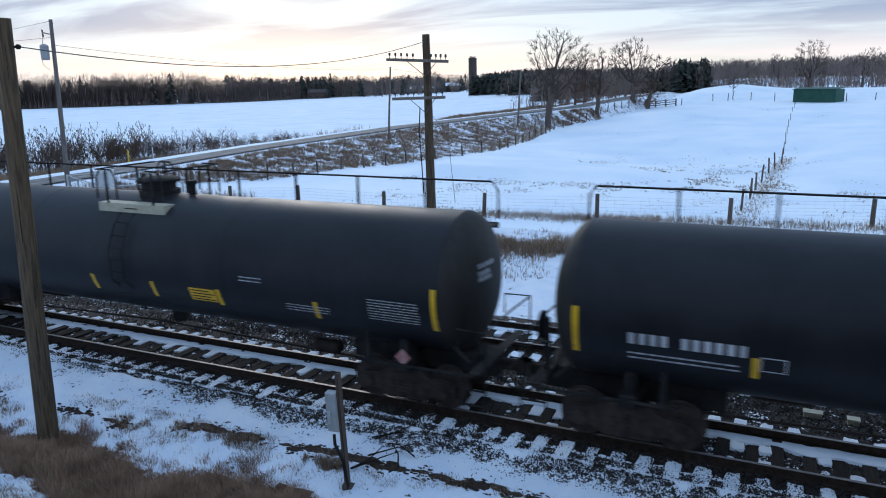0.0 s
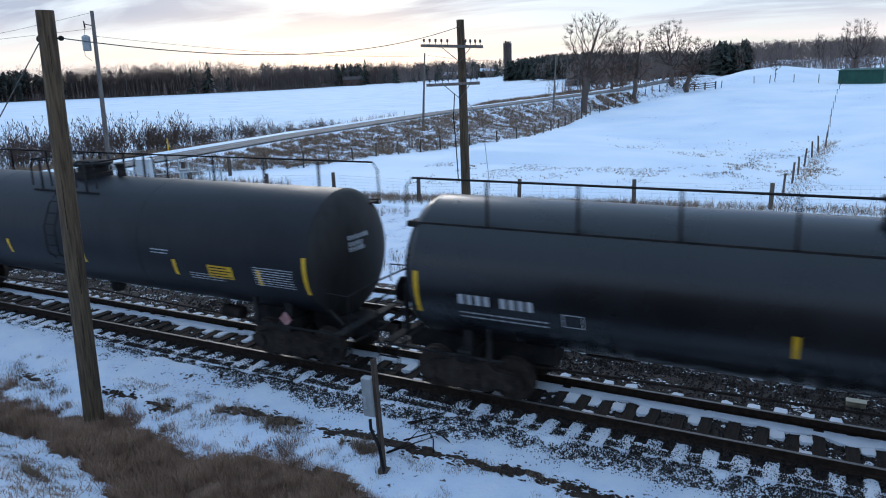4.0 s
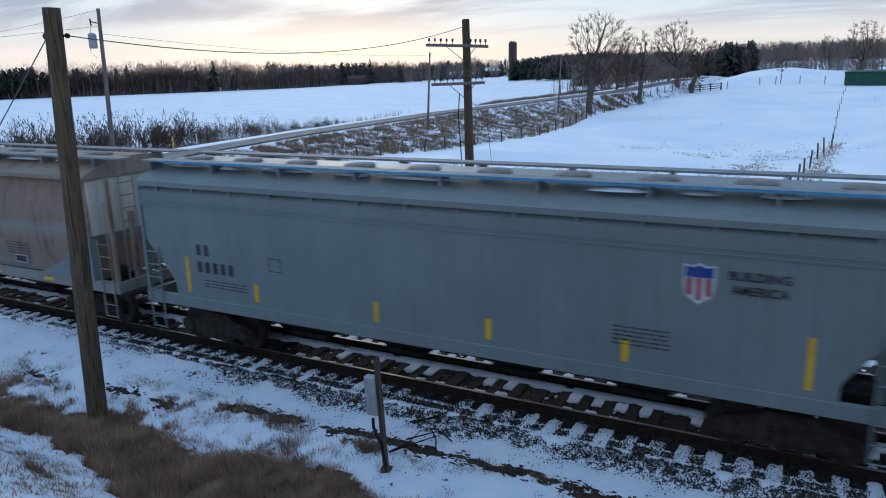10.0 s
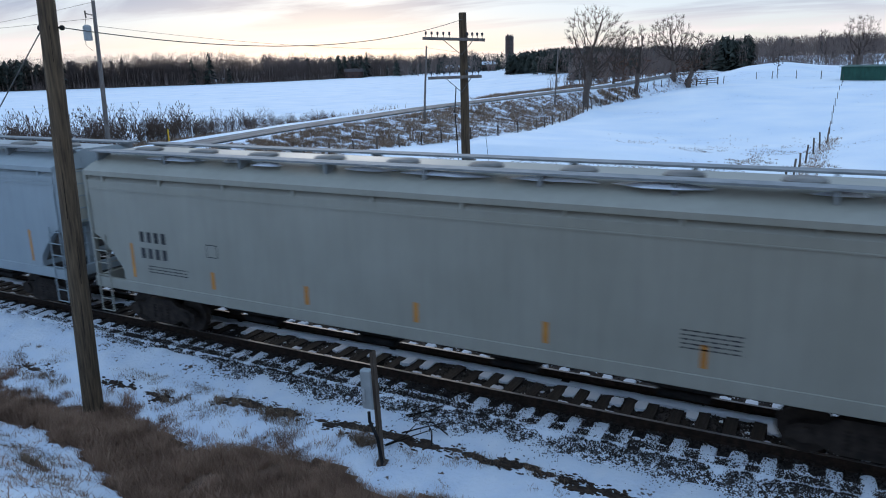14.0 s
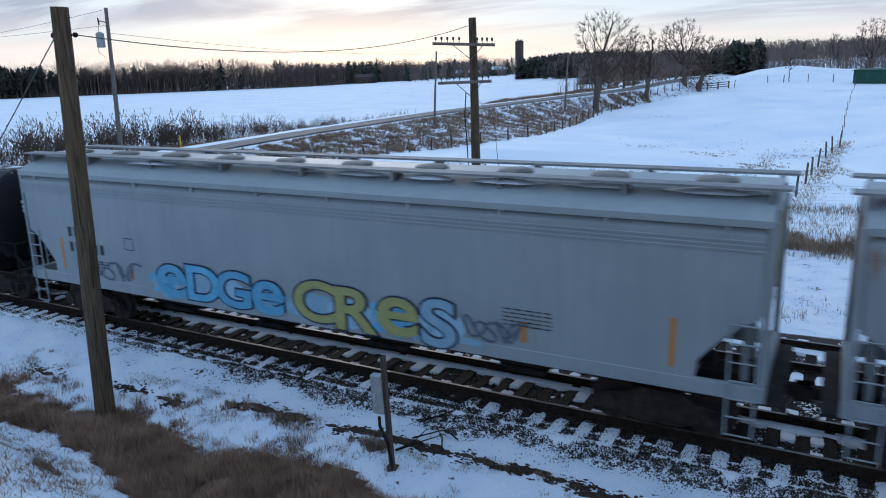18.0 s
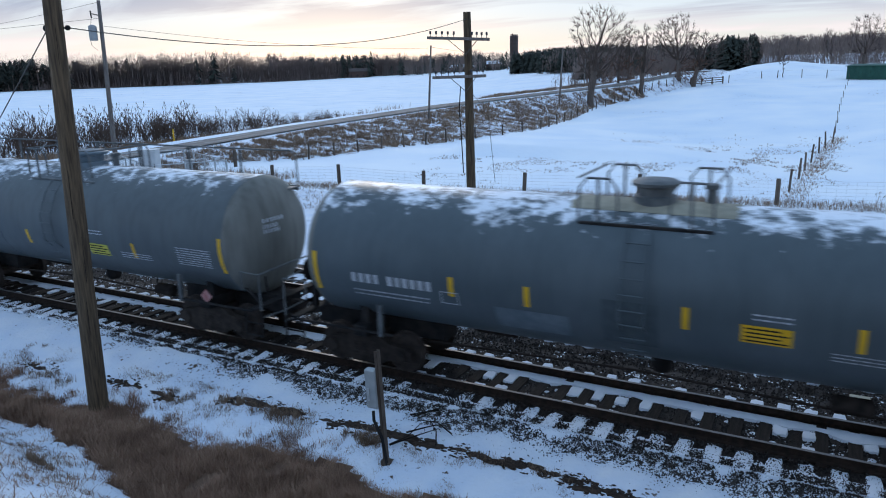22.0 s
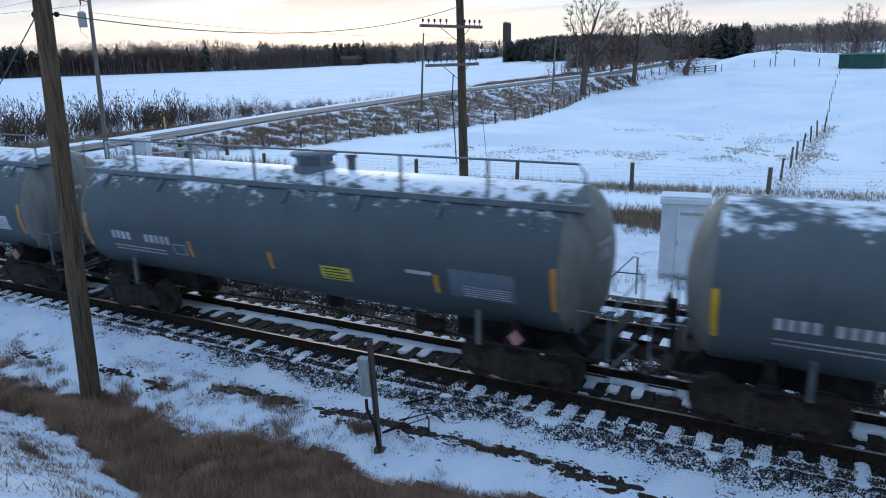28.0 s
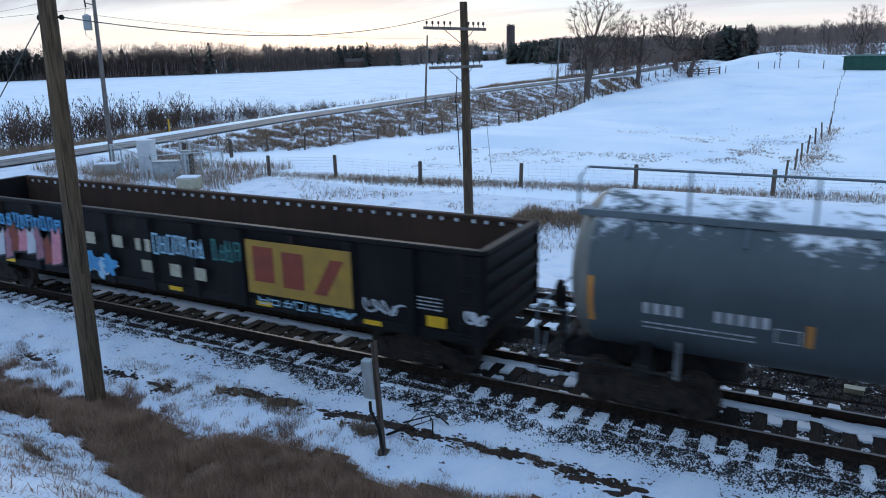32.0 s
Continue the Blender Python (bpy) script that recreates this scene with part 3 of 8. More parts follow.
def build_ground():
    xs = spaced([(-2600, 200), (-800, 50), (-300, 12), (-110, 3), (-62, 1.3), (-28, 0.16), (4, 3), (60, 12), (300, 60), (900, 250), (2600, 1)])
    ys = spaced([(-300, 40), (-60, 6), (-16, 0.5), (-10, 0.15), (-0.45, 2.5), (7.2, 1.2), (30, 1.6), (122, 3), (240, 10), (600, 80), (1400, 400), (3400, 1)])
    rows = []
    for y in ys:
        row = []
        for x in xs:
            z = ground_z(x, y)
            if 40 < y < 140 and x > -34:
                z -= 0.85 * math.exp(-((y - 74 - 0.25 * x) / 13) ** 2) * sst(-32, -14, x) * (1 - sst(-2, 8, x))
            if y > 8 and y < 240:
                z += (0.16 * noise.noise((x * 0.1, y * 0.1, 0)) + (0.9 * noise.noise((x * 0.025, y * 0.03, 5)) + 0.5 * noise.noise((x * 0.06, y * 0.05, 9)) if x > -30 and y > 45 else 0)) * sst(8, 14, y) * sst(5, 16, road_near(x, y)[0])
            elif y < -1.0 and y > -40:
                z += 0.10 * noise.noise((x * 0.7, y * 0.7, 3)) + 0.04 * noise.noise((x * 2.1, y * 2.1, 7)) + 0.045 * noise.noise((x * 4.7, y * 4.7, 5))
            row.append((x, y, z))
        rows.append(row)
    sh = Shape().sheet(rows)
    ob = part("ground", sh, SNOW_FIELD, smooth=True)
    ob.data.materials.append(VERGE)
    ob.data.materials.append(THATCH)
    ob.data.materials.append(BANK)
    for f in ob.data.polygons:
        x, y = f.center.x, f.center.y
        if y < -0.4 or 7.2 < y < 24:
            f.material_index = 1
        elif 24 <= y < 190 and -60 < x < 0:
            d, side = road_near(x, y)[0], along_road(y)
            if 3.4 < d < bank_foot(y) - 0.3 + 0.9 * noise.noise((x * 0.3, y * 0.2, 1)) and x > side and y > 27 - 0.4 * (x + 47):
                f.material_index = 3
            elif x < side and (4.2 < d < 13 and 90 < y < 140 or d > 5.5 and x > -64 and y < 74 and noise.noise((x * 0.3, y * 0.12, 7)) > -0.1):
                f.material_index = 3
        if -70 < x < 60 and -60 < y < bank_edge(x) - 0.1 and not snow_hole(x, y):
            f.material_index = 2
    tagged(ob, "snow-covered farm field and trackside verge", "ground", kind="structure")


build_ground()


def build_road():
    left, right = [], []
    rows = []
    for i, (x, y, z) in enumerate(ROADWAY):
        a, b = ROADWAY[max(0, i - 1)], ROADWAY[min(len(ROADWAY) - 1, i + 1)]
        d = Vector((b[0] - a[0], b[1] - a[1], 0)).normalized()
        n = Vector((d.y, -d.x, 0))
        rows.append([Vector((x, y, z + 0.07)) + n * w for w in (-1.9, -1.6, -1.2, -0.45, 0.45, 1.2, 1.6, 1.9)])
    fine = []
    for a, b in zip(rows, rows[1:]):
        for k in range(6):
            fine.append([p.lerp(q, k / 6) for p, q in zip(a, b)])
    fine.append(rows[-1])
    ob = part("road", Shape().sheet(fine), ROAD, smooth=True)
    ob.data.materials.append(ROAD_WORN)
    ob.data.materials.append(SNOW_FIELD)
    for i, f in enumerate(ob.data.polygons):
        f.material_index = (2, 1, 0, 1, 0, 1, 0)[i % 7]
    tagged(ob, "narrow country road, asphalt half covered by packed snow", "road", kind="structure")


build_road()

# ---- railway ----
TRACKS = (0.0, 4.4)
TIE_STEP, TIE_FIRST = 0.502, -5.63


def build_bed():
    prof = [(-0.85, -0.216), (2.9, -0.215), (3.1, -0.25), (3.3, -0.215), (6.9, -0.215), (8.2, -0.62)]
    rows = [[(x, y, z + 0.03 * noise.noise((x * 1.3, y * 3, 1))) for y, z in prof] for x in spaced([(-900, 40), (-60, 0.7), (12, 40), (700, 1)])]
    ob = part("ballast", Shape().sheet([list(reversed(r)) for r in rows]), BALLAST, smooth=True)
    tagged(ob, "crushed stone ballast dusted with snow under two tracks", "ballast", kind="structure")
    prof = [(-1.6, -0.50), (-1.35, -0.36), (-1.05, -0.27), (-0.85, -0.222)]
    rows = [[(x, y + 0.06 * noise.noise((x, 0, 4)), z + 0.03 * noise.noise((x * 1.3, y * 3, 1))) for y, z in prof] for x in spaced([(-900, 40), (-60, 0.5), (12, 40), (700, 1)])]
    ob = part("ballast_shoulder", Shape().sheet([list(reversed(r)) for r in rows]), SHOULDER, smooth=True)
    tagged(ob, "sloping ballast shoulder half hidden by snow", "ballast", kind="structure")


build_bed()


def rail_shape():
    s = Shape()
    prof = [(-0.07, -0.175), (0.07, -0.175), (0.07, -0.155), (0.012, -0.14), (0.012, -0.045), (0.036, -0.035), (0.036, -0.006),
            (-0.036, -0.006), (-0.036, -0.035), (-0.012, -0.045), (-0.012, -0.14), (-0.07, -0.155)]
    n = len(prof)
    v = [(x, y, z) for x in (-900, 700) for y, z in prof]
    f = [(i, i + n, (i + 1) % n + n, (i + 1) % n) for i in range(n)]
    return s.add(v, f)


def build_track(y0, kind_label):
    track = thing("railway_track", kind_label, "railway track", "two railway tracks", (0, y0, 0), "structure")
    rail = rail_shape().mesh("rail", RAIL_SIDE)
    head = Shape().box(-900, 700, -0.034, 0.034, -0.006, 0.0).mesh("rail_head", RAIL_TOP)
    for y in (0.0, 1.505):
        r = part("rail", rail, None, track, at=pose(0, y, 0))
        part("rail_head", head, None, r, "polished running surface")
    rng = random.Random(int(y0 * 10) + 3)
    ties = [Shape().box(-0.115, 0.115, -0.55 + 0.02 * k, 2.055 - 0.015 * k, -0.34, -0.172 - 0.006 * k, c=0.02).mesh("tie", TIE_WOOD) for k in range(3)]
    plate = Shape().box(-0.09, 0.09, -0.17, 0.17, -0.174, -0.158).mesh("tie_plate", RAIL_SIDE)
    rest = Shape()
    for k in range(-1700, 1350):
        x = TIE_FIRST + k * TIE_STEP + rng.uniform(-0.03, 0.03)
        if -58 < x < 8:
            if y0 == 0 and x > -48:
                t = part("tie", ties[k % 3], None, track, at=pose(x, rng.uniform(-0.05, 0.05), rng.uniform(-0.012, 0.008), 0, 0, rng.uniform(-1.2, 1.2)))
                if x > -30:
                    for y in (0.0, 1.505):
                        part("tie_plate", plate, None, t, at=pose(0, y, 0.004))
                continue
        elif x < -130 or x > 60:
            continue
        rest.box(x - 0.115, x + 0.115, -0.55, 2.055, -0.34, -0.176)
    part("ties", rest, TIE_WOOD, track).update_tag()
    rest_ob = track.children[-1]
    rest_ob["kind"] = "stuff"
    return track


near_track = build_track(TRACKS[0], "near railway track, dark wooden ties with snow between them")
far_track = build_track(TRACKS[1], "far railway track, dark ties and rails in thin snow")


def lump(s, x, y, z, rx, ry, rz, rng, n=7):
    """A low uneven heap."""
    c = len(s.v)
    s.v.append((x, y, z + rz))
    for ring, (f, hgt) in enumerate(((0.6, 0.75), (1.0, 0.0))):
        for k in range(n):
            w = 2 * math.pi * (k + 0.3 * ring) / n
            q = f * rng.uniform(0.78, 1.18)
            s.v.append((x + rx * q * math.cos(w), y + ry * q * math.sin(w), z + rz * hgt))
    for k in range(n):
        k1 = (k + 1) % n
        s.f.append((c, c + 1 + k, c + 1 + k1))
        s.f.append((c + 1 + k, c + 1 + n + k, c + 1 + n + k1, c + 1 + k1))


def slab(s, x0, x1, y0, y1, z, hgt, rng):
    """A flat cake of packed snow with a crumbled outline."""
    ring = []
    for k in range(12):
        w = 2 * math.pi * (k + 0.5) / 12
        c, q = math.cos(w), math.sin(w)
        m = 0.94 / max(abs(c), abs(q)) ** 0.75
        ring.append((c * m * rng.uniform(0.88, 1.1), q * m * rng.uniform(0.88, 1.1)))
    cx, cy, rx, ry = (x0 + x1) / 2, (y0 + y1) / 2, (x1 - x0) / 2, (y1 - y0) / 2
    n = len(s.v)
    s.v += [(cx + rx * a, cy + ry * b, z) for a, b in ring]
    s.v += [(cx + rx * a * 0.84, cy + ry * b * 0.9, z + hgt * rng.uniform(0.8, 1.1)) for a, b in ring]
    s.v.append((cx, cy, z + hgt * 1.08))
    for k in range(12):
        j = (k + 1) % 12
        s.f.append((n + k, n + j, n + 12 + j, n + 12 + k))
        s.f.append((n + 12 + k, n + 12 + j, n + 24))


def build_crib_snow():
    """Snow left between the ties, worn away where stones show."""
    rng = random.Random(5)
    s = Shape()
    for y0 in TRACKS:
        for k in range(-110, 16):
            x = TIE_FIRST + (k + 0.5) * TIE_STEP
            spans = [(-0.92, -0.10, 0.97), (1.62, 2.15, 0.9)]
            if rng.random() < 0.55:
                spans.append((0.14, 0.55, 0.45))
            spans.append((0.7, 1.2, 0.4))
            for ya, yb, chance in spans:
                if rng.random() < chance:
                    w = rng.uniform(0.15, 0.20) if ya < 0 else rng.uniform(0.135, 0.17)
                    slab(s, x - w, x + w, y0 + ya + rng.uniform(-0.06, 0.05), y0 + yb + rng.uniform(-0.12, 0.0), -0.25, rng.uniform(0.08, 0.105), rng)
            for _ in range(3):
                if rng.random() < 0.35:
                    lump(s, x + rng.uniform(-0.1, 0.1), y0 + rng.uniform(0.15, 1.0), -0.23, rng.uniform(0.04, 0.1), rng.uniform(0.04, 0.12), 0.04, rng)
        # snow over the outer ends of the ties
        if y0 == 0:
            rows = []
            for i in range(1240):
                x = -62 + 0.056 * i
                inner = -0.46 + 0.10 * noise.noise((x * 2.2, 1, 3)) + 0.07 * noise.noise((x * 7, 2, 4))
                wide = max(0.0, 0.34 + 0.22 * noise.noise((x * 0.6, 5, 2)) + 0.16 * noise.noise((x * 3.1, 5, 7)))
                up = -0.30 if wide < 0.06 else -0.163 + 0.010 * noise.noise((x * 5, 0, 1))
                rows.append([(x, inner, -0.25), (x, inner - 0.03, up), (x, inner - 0.03 - wide, up - 0.03), (x, inner - 0.12 - wide * 1.2, -0.34)])
            s.sheet(rows)
        # a drift that hides the ties along the inner side of the far rail
        rows = []
        for i in range(940):
            x = -62 + 0.075 * i
            wide = 0.27 + 0.22 * noise.noise((x * 0.35, y0, 3)) + 0.12 * noise.noise((x * 1.7, y0, 9))
            wide = max(0.0, wide)
            up = -0.20 if wide < 0.03 else -0.152 + 0.012 * noise.noise((x * 4, y0, 1))
            rows.append([(x, y0 + 1.41, -0.20), (x, y0 + 1.40, up), (x, y0 + 1.40 - wide, up - 0.01), (x, y0 + 1.385 - wide * 1.15, -0.24)])
        s.sheet(rows)
    ob = part("crib_snow", s, SNOW_LUMP, smooth=True)
    tagged(ob, "packed snow lying between the railway ties", "snow", kind="stuff")
    # stones of the shoulder, the cribs and the space between the tracks
    s = Shape()
    for _ in range(66000):
        x = rng.uniform(-42, 6) if rng.random() < 0.4 else rng.uniform(-17, 3)
        u = rng.random()
        if u < 0.15:
            y, z, r = rng.uniform(-0.85, -0.1), -0.152, rng.uniform(0.010, 0.026)
        elif u < 0.60:
            y = -0.60 - abs(rng.gauss(0, 0.15 + 0.24 * sst(-20, -8, x)))
            z = max(ground_z(x, y), (-0.165 if y > -0.8 else -0.2) - 0.3 * max(0, -0.9 - y)) + 0.005
            r = rng.uniform(0.008, 0.022)
        elif u < 0.82:
            y, z, r = rng.uniform(0.08, 1.42), -0.215, rng.uniform(0.02, 0.045)
        else:
            y, z, r = rng.uniform(2.1, 3.9), -0.212, rng.uniform(0.02, 0.045)
        a = rng.uniform(0, 6.28)
        v = [(x + r * math.cos(a + w), y + r * math.sin(a + w), z - 0.01) for w in (0, 2.1, 4.2)] + [(x + r * 0.2, y, z + r * 0.9)]
        s.add(v, [(0, 1, 3), (1, 2, 3), (2, 0, 3)])
    ob = part("ballast_stones", s, STONE)
    tagged(ob, "loose dark ballast stones scattered on snow", "stones", kind="stuff")


build_crib_snow()

# ---- poles and wires ----


def pole(name, label, x, y, top, r0, r1, mat, lean=(0, 0), category="utility pole"):
    z = ground_z(x, y) - 0.25
    ob = thing(name, label, category, "poles along the line", (x, y, 0))
    pts = [(lean[0] * k / 6 + 0.012 * math.sin(k * 1.7), lean[1] * k / 6 + 0.01 * math.cos(k * 2.1), z + (top - z) * k / 6) for k in range(7)]
    part("shaft", Shape().tube(pts, r0, 16, r1), mat, ob, smooth=True)
    return ob


def sagging(a, b, sag, n=14):
    a, b = Vector(a), Vector(b)
    return [a.lerp(b, k / n) - Vector((0, 0, sag * 4 * (k / n) * (1 - k / n))) for k in range(n + 1)]


def insulator(parent, x, y, z):
    part("insulator", Shape().lathe([(0, 0.012), (0.08, 0.012), (0.09, 0.035), (0.13, 0.045), (0.15, 0.035), (0.17, 0.045), (0.2, 0.03)], 10, Matrix.Translation((x, y, z)) @ ALONG_Z), GLASS_INS, parent, smooth=True)


def build_poles():
    p = pole("line_pole", "weathered brown wooden pole standing at the foot of the bank", -13.93, -3.6, 8.07, 0.215, 0.165, POLE_WOOD, (0.42, 0))
    hook = Shape().tube([(0.40, 0.0, 7.56), (0.55, 0.12, 7.55)], 0.02)
    hook.lathe([(-0.05, 0.03), (-0.02, 0.05), (0.02, 0.05), (0.05, 0.03)], 10, Matrix.Translation((0.58, 0.15, 7.55)))
    part("wire_hook", hook, FRAME_BLACK, p)
    part("guy_clamp", Shape().lathe([(-0.06, 0.05), (-0.03, 0.07), (0.03, 0.07), (0.06, 0.05)], 10, Matrix.Translation((0.20, -0.02, 7.55))), FRAME_BLACK, p)
    for k in range(5):
        z = 1.0 + 1.4 * k
        run_up = []
        for q in (z, z + 0.5, z + 1.0):
            f = (q + 0.9) / 8.97
            rad = 0.215 - 0.05 * f - 0.002
            a = -0.6 + 0.35 * math.sin(k * 2.3)
            run_up.append((0.42 * f + rad * math.cos(a), rad * math.sin(a), q))
        part("check_crack", Shape().tube(run_up, 0.008, 4, 0.004), TIE_WOOD, p)
    guy = Shape().tube([(-13.76, -3.62, 7.5), (-20.5, -4.6, 0.4)], 0.012, 5)
    tagged(part("guy_wire", guy, WIRE), "thin steel guy wire running down from the wooden pole", "wire")
    wire = Shape().tube(sagging((-13.33, -3.45, 7.55), (-12.36, 12.3, 8.35), 0.62, 22), 0.011, 5)
    tagged(part("line_wire", wire, WIRE), "slack wire strung between two wooden poles", "wire")
    # telegraph pole beyond the tracks
    q = pole("telegraph_pole", "dark wooden telegraph pole with two crossarms beyond the tracks", -12.26, 12.3, 8.57, 0.20, 0.14, POLE_WOOD, (-0.14, 0))
    for z, x0, x1, tilt, rows in ((7.61, -1.62, 0.95, -3.2, (-1.5, -1.25, -1.0, -0.75, -0.5, 0.25, 0.45, 0.65, 0.85)), (6.25, -1.42, 0.80, 1.2, (-1.3, -1.05, -0.75, -0.5, 0.2, 0.45, 0.7))):
        m = Matrix.Translation((-0.12, 0, z)) @ Matrix.Rotation(radians(-tilt), 4, "Y")
        arm = part("crossarm", Shape().box(x0, x1, -0.22, -0.12, -0.05, 0.06, m, c=0.012), POLE_GREY, q)
        for x in rows:
            v = m @ Vector((x, -0.17, 0.06))
            insulator(arm, *v)
        part("brace", Shape().tube([(-0.12, -0.18, z - 0.55), tuple(m @ Vector((x0 * 0.45, -0.2, -0.04)))], 0.014), WIRE, q)
        part("brace", Shape().tube([(-0.12, -0.18, z - 0.55), tuple(m @ Vector((x1 * 0.5, -0.2, -0.04)))], 0.014), WIRE, q)
    part("hanging_cable", Shape().tube([(-0.35, -0.2, 5.9), (-0.42, -0.2, 5.0), (-0.38, -0.15, 4.2), (-0.30, -0.15, 2.6)], 0.022, 6), FRAME_BLACK, q)
    part("guy_wire", Shape().tube([(0.05, 0, 5.6), (0.55, 0.3, 4.9), (0.75, 0.5, 2.2)], 0.009, 5), WIRE, q)
    # power pole with a transformer by the crossing
    e = pole("power_pole", "tall grey power pole with a transformer can beside the road", -46.81, 23.18, 11.6, 0.19, 0.12, POLE_GREY, (0.40, 0))
    part("transformer", Shape().lathe([(0, 0.24), (0.05, 0.28), (0.95, 0.28), (1.0, 0.24), (1.08, 0.1)], 18, Matrix.Translation((-0.12, -0.36, 8.9)) @ ALONG_Z), BOX_GREY, e, "grey transformer can", smooth=True)
    part("arm", Shape().tube([(0.3, 0, 10.6), (-0.35, -0.15, 10.75)], 0.04), POLE_GREY, e)
    part("cutout", Shape().tube([(-0.35, -0.15, 10.45), (-0.40, -0.15, 10.95)], 0.05), FRAME_BLACK, e)
    part("drop_wire", Shape().tube([(-0.38, -0.15, 10.45), (-0.55, -0.3, 9.4), (-0.40, -0.4, 8.6), (0.0, -0.2, 8.2)], 0.014, 5), FRAME_BLACK, e)
    for a, b, sag in (((-46.4, 23.2, 11.5), (-120, 30, 11), 1.2), ((-46.5, 23.2, 9.9), (-42.2, 63.1, 8.6), 0.5), ((-46.6, 23.1, 10.4), (-120, -10, 10), 1.5)):
        tagged(part("power_line", Shape().tube(sagging(a, b, sag), 0.012, 4), WIRE), "thin power line hung from the poles by the road", "wire")
    road_poles = [(-42.36, 63.06, 8.92, 0.55), (-36.17, 91.68, 8.72, 0.4), (-47.5, 140.0, 9.4, 0.3), (-34.6, 150.0, 10.0, 0.2), (-60, 205, 11, 0)]
    for x, y, top, ln in road_poles:
        pole("power_pole", "slim grey wooden power pole beside the country road", x, y, top, 0.14, 0.09, POLE_GREY, (ln, 0))
    for a, b in zip(road_poles, road_poles[1:3]):
        tagged(part("power_line", Shape().tube(sagging((a[0] + a[3], a[1], a[2] - 0.2), (b[0] + b[3], b[1], b[2] - 0.2), 0.7), 0.014, 4), WIRE), "thin power line hung from the poles by the road", "wire")


build_poles()

# ---- trackside equipment ----


def build_trackside():
    x, y = -6.86, -2.79
    z = ground_z(x, y)
    p = thing("signal_box_post", "leaning post with a grey box and cable beside the track", "trackside box", at=(x, y, z))
    lean = Matrix.Rotation(radians(-2.6), 4, "Y")
    s = Shape().box(-0.02, 0.04, -0.055, -0.04, -0.2, 2.22, lean)
    s.box(-0.02, 0.04, 0.04, 0.055, -0.2, 2.22, lean)
    s.box(0.03, 0.045, -0.055, 0.055, -0.2, 2.22, lean)
    part("post", s, POST_WOOD, p)
    bx = Shape().box(-0.23, -0.02, -0.11, 0.05, 1.10, 1.86, lean, c=0.02)
    box = part("box", bx, BOX_GREY, p, "pale grey metal box")
    part("box_door", Shape().box(-0.24, -0.228, -0.09, 0.03, 1.14, 1.82, lean), BOX_GREY, box)
    part("latch", Shape().box(-0.20, -0.15, -0.13, -0.11, 1.26, 1.50, lean), GALV, box)
    part("conduit", Shape().tube([tuple(lean @ Vector(v)) for v in ((-0.14, -0.06, 1.03), (-0.13, -0.08, 0.85), (0.02, -0.09, 0.55), (0.06, -0.09, 0.25), (0.07, -0.06, -0.1))], 0.03, 8), FRAME_BLACK, p, "black cable conduit", smooth=True)
    part("footing", Shape().box(-0.06, 0.14, -0.09, 0.09, -0.1, 0.05, c=0.03), POST_WOOD, p)
    # white relay cabinet beyond the far track
    x, y = -3.9, 12.1
    z = ground_z(x, y)
    c = thing("relay_cabinet", "tall white metal relay cabinet standing in snow beyond the tracks", "cabinet", at=(x, y, z))
    c.rotation_euler = (0, 0, radians(8))
    part("body", Shape().box(-0.75, 0.75, -0.45, 0.45, 0.22, 2.66, c=0.02), BOX_WHITE, c)
    part("roof", Shape().box(-0.81, 0.81, -0.52, 0.50, 2.66, 2.88, c=0.04), BOX_WHITE, c)
    part("roof_snow", Shape().box(-0.78, 0.78, -0.48, 0.46, 2.875, 2.93, c=0.03), SNOW_LUMP, c)
    for x0, x1 in ((-0.72, -0.25), (-0.235, 0.72)):
        d = part("door", Shape().box(x0, x1, -0.475, -0.452, 0.30, 2.58), BOX_WHITE, c)
        if x0 > -0.5:
            part("handle", Shape().box(x0 + 0.03, x0 + 0.07, -0.50, -0.475, 1.25, 1.42, c=0.01), GALV, d)
            part("vent", Shape().box(x0 + 0.08, x1 - 0.12, -0.485, -0.475, 2.30, 2.40), CREAM, d)
    for x0 in (-0.7, 0.6):
        for y0 in (-0.4, 0.3):
            part("leg", Shape().box(x0, x0 + 0.1, y0, y0 + 0.1, -0.2, 0.22), GALV, c)
    # small box on a post near the fence side
    x, y = 0.76, 10.51
    z = ground_z(x, y)
    b = thing("signal_box_post", "small pale box on a thin leaning post beyond the tracks", "trackside box", at=(x, y, z))
    part("post", Shape().tube([(0, 0, -0.2), (0.02, 0, 0.7), (0.12, 0, 2.05)], 0.04, 8), GALV, b)
    part("box", Shape().box(0.0, 0.34, -0.12, 0.12, 1.2, 2.05, c=0.02), CREAM, b)
    part("conduit", Shape().tube([(0.1, -0.05, 1.2), (0.0, -0.08, 0.8), (-0.05, -0.05, 0.0)], 0.03, 8), FRAME_BLACK, b)
    # bent handrail by the far track
    x, y = -4.9, 7.9
    z = ground_z(x, y)
    h = thing("switch_stand", "bent steel guard rail beside the far track", "trackside fitting", at=(x, y, z))
    part("rail", Shape().tube([(-0.35, -0.5, 0.0), (-0.3, -0.5, 0.6), (0.25, 0.1, 1.2), (0.35, 0.2, 1.15), (0.35, 0.2, 0.0)], 0.035, 8), GALV, h, smooth=True)
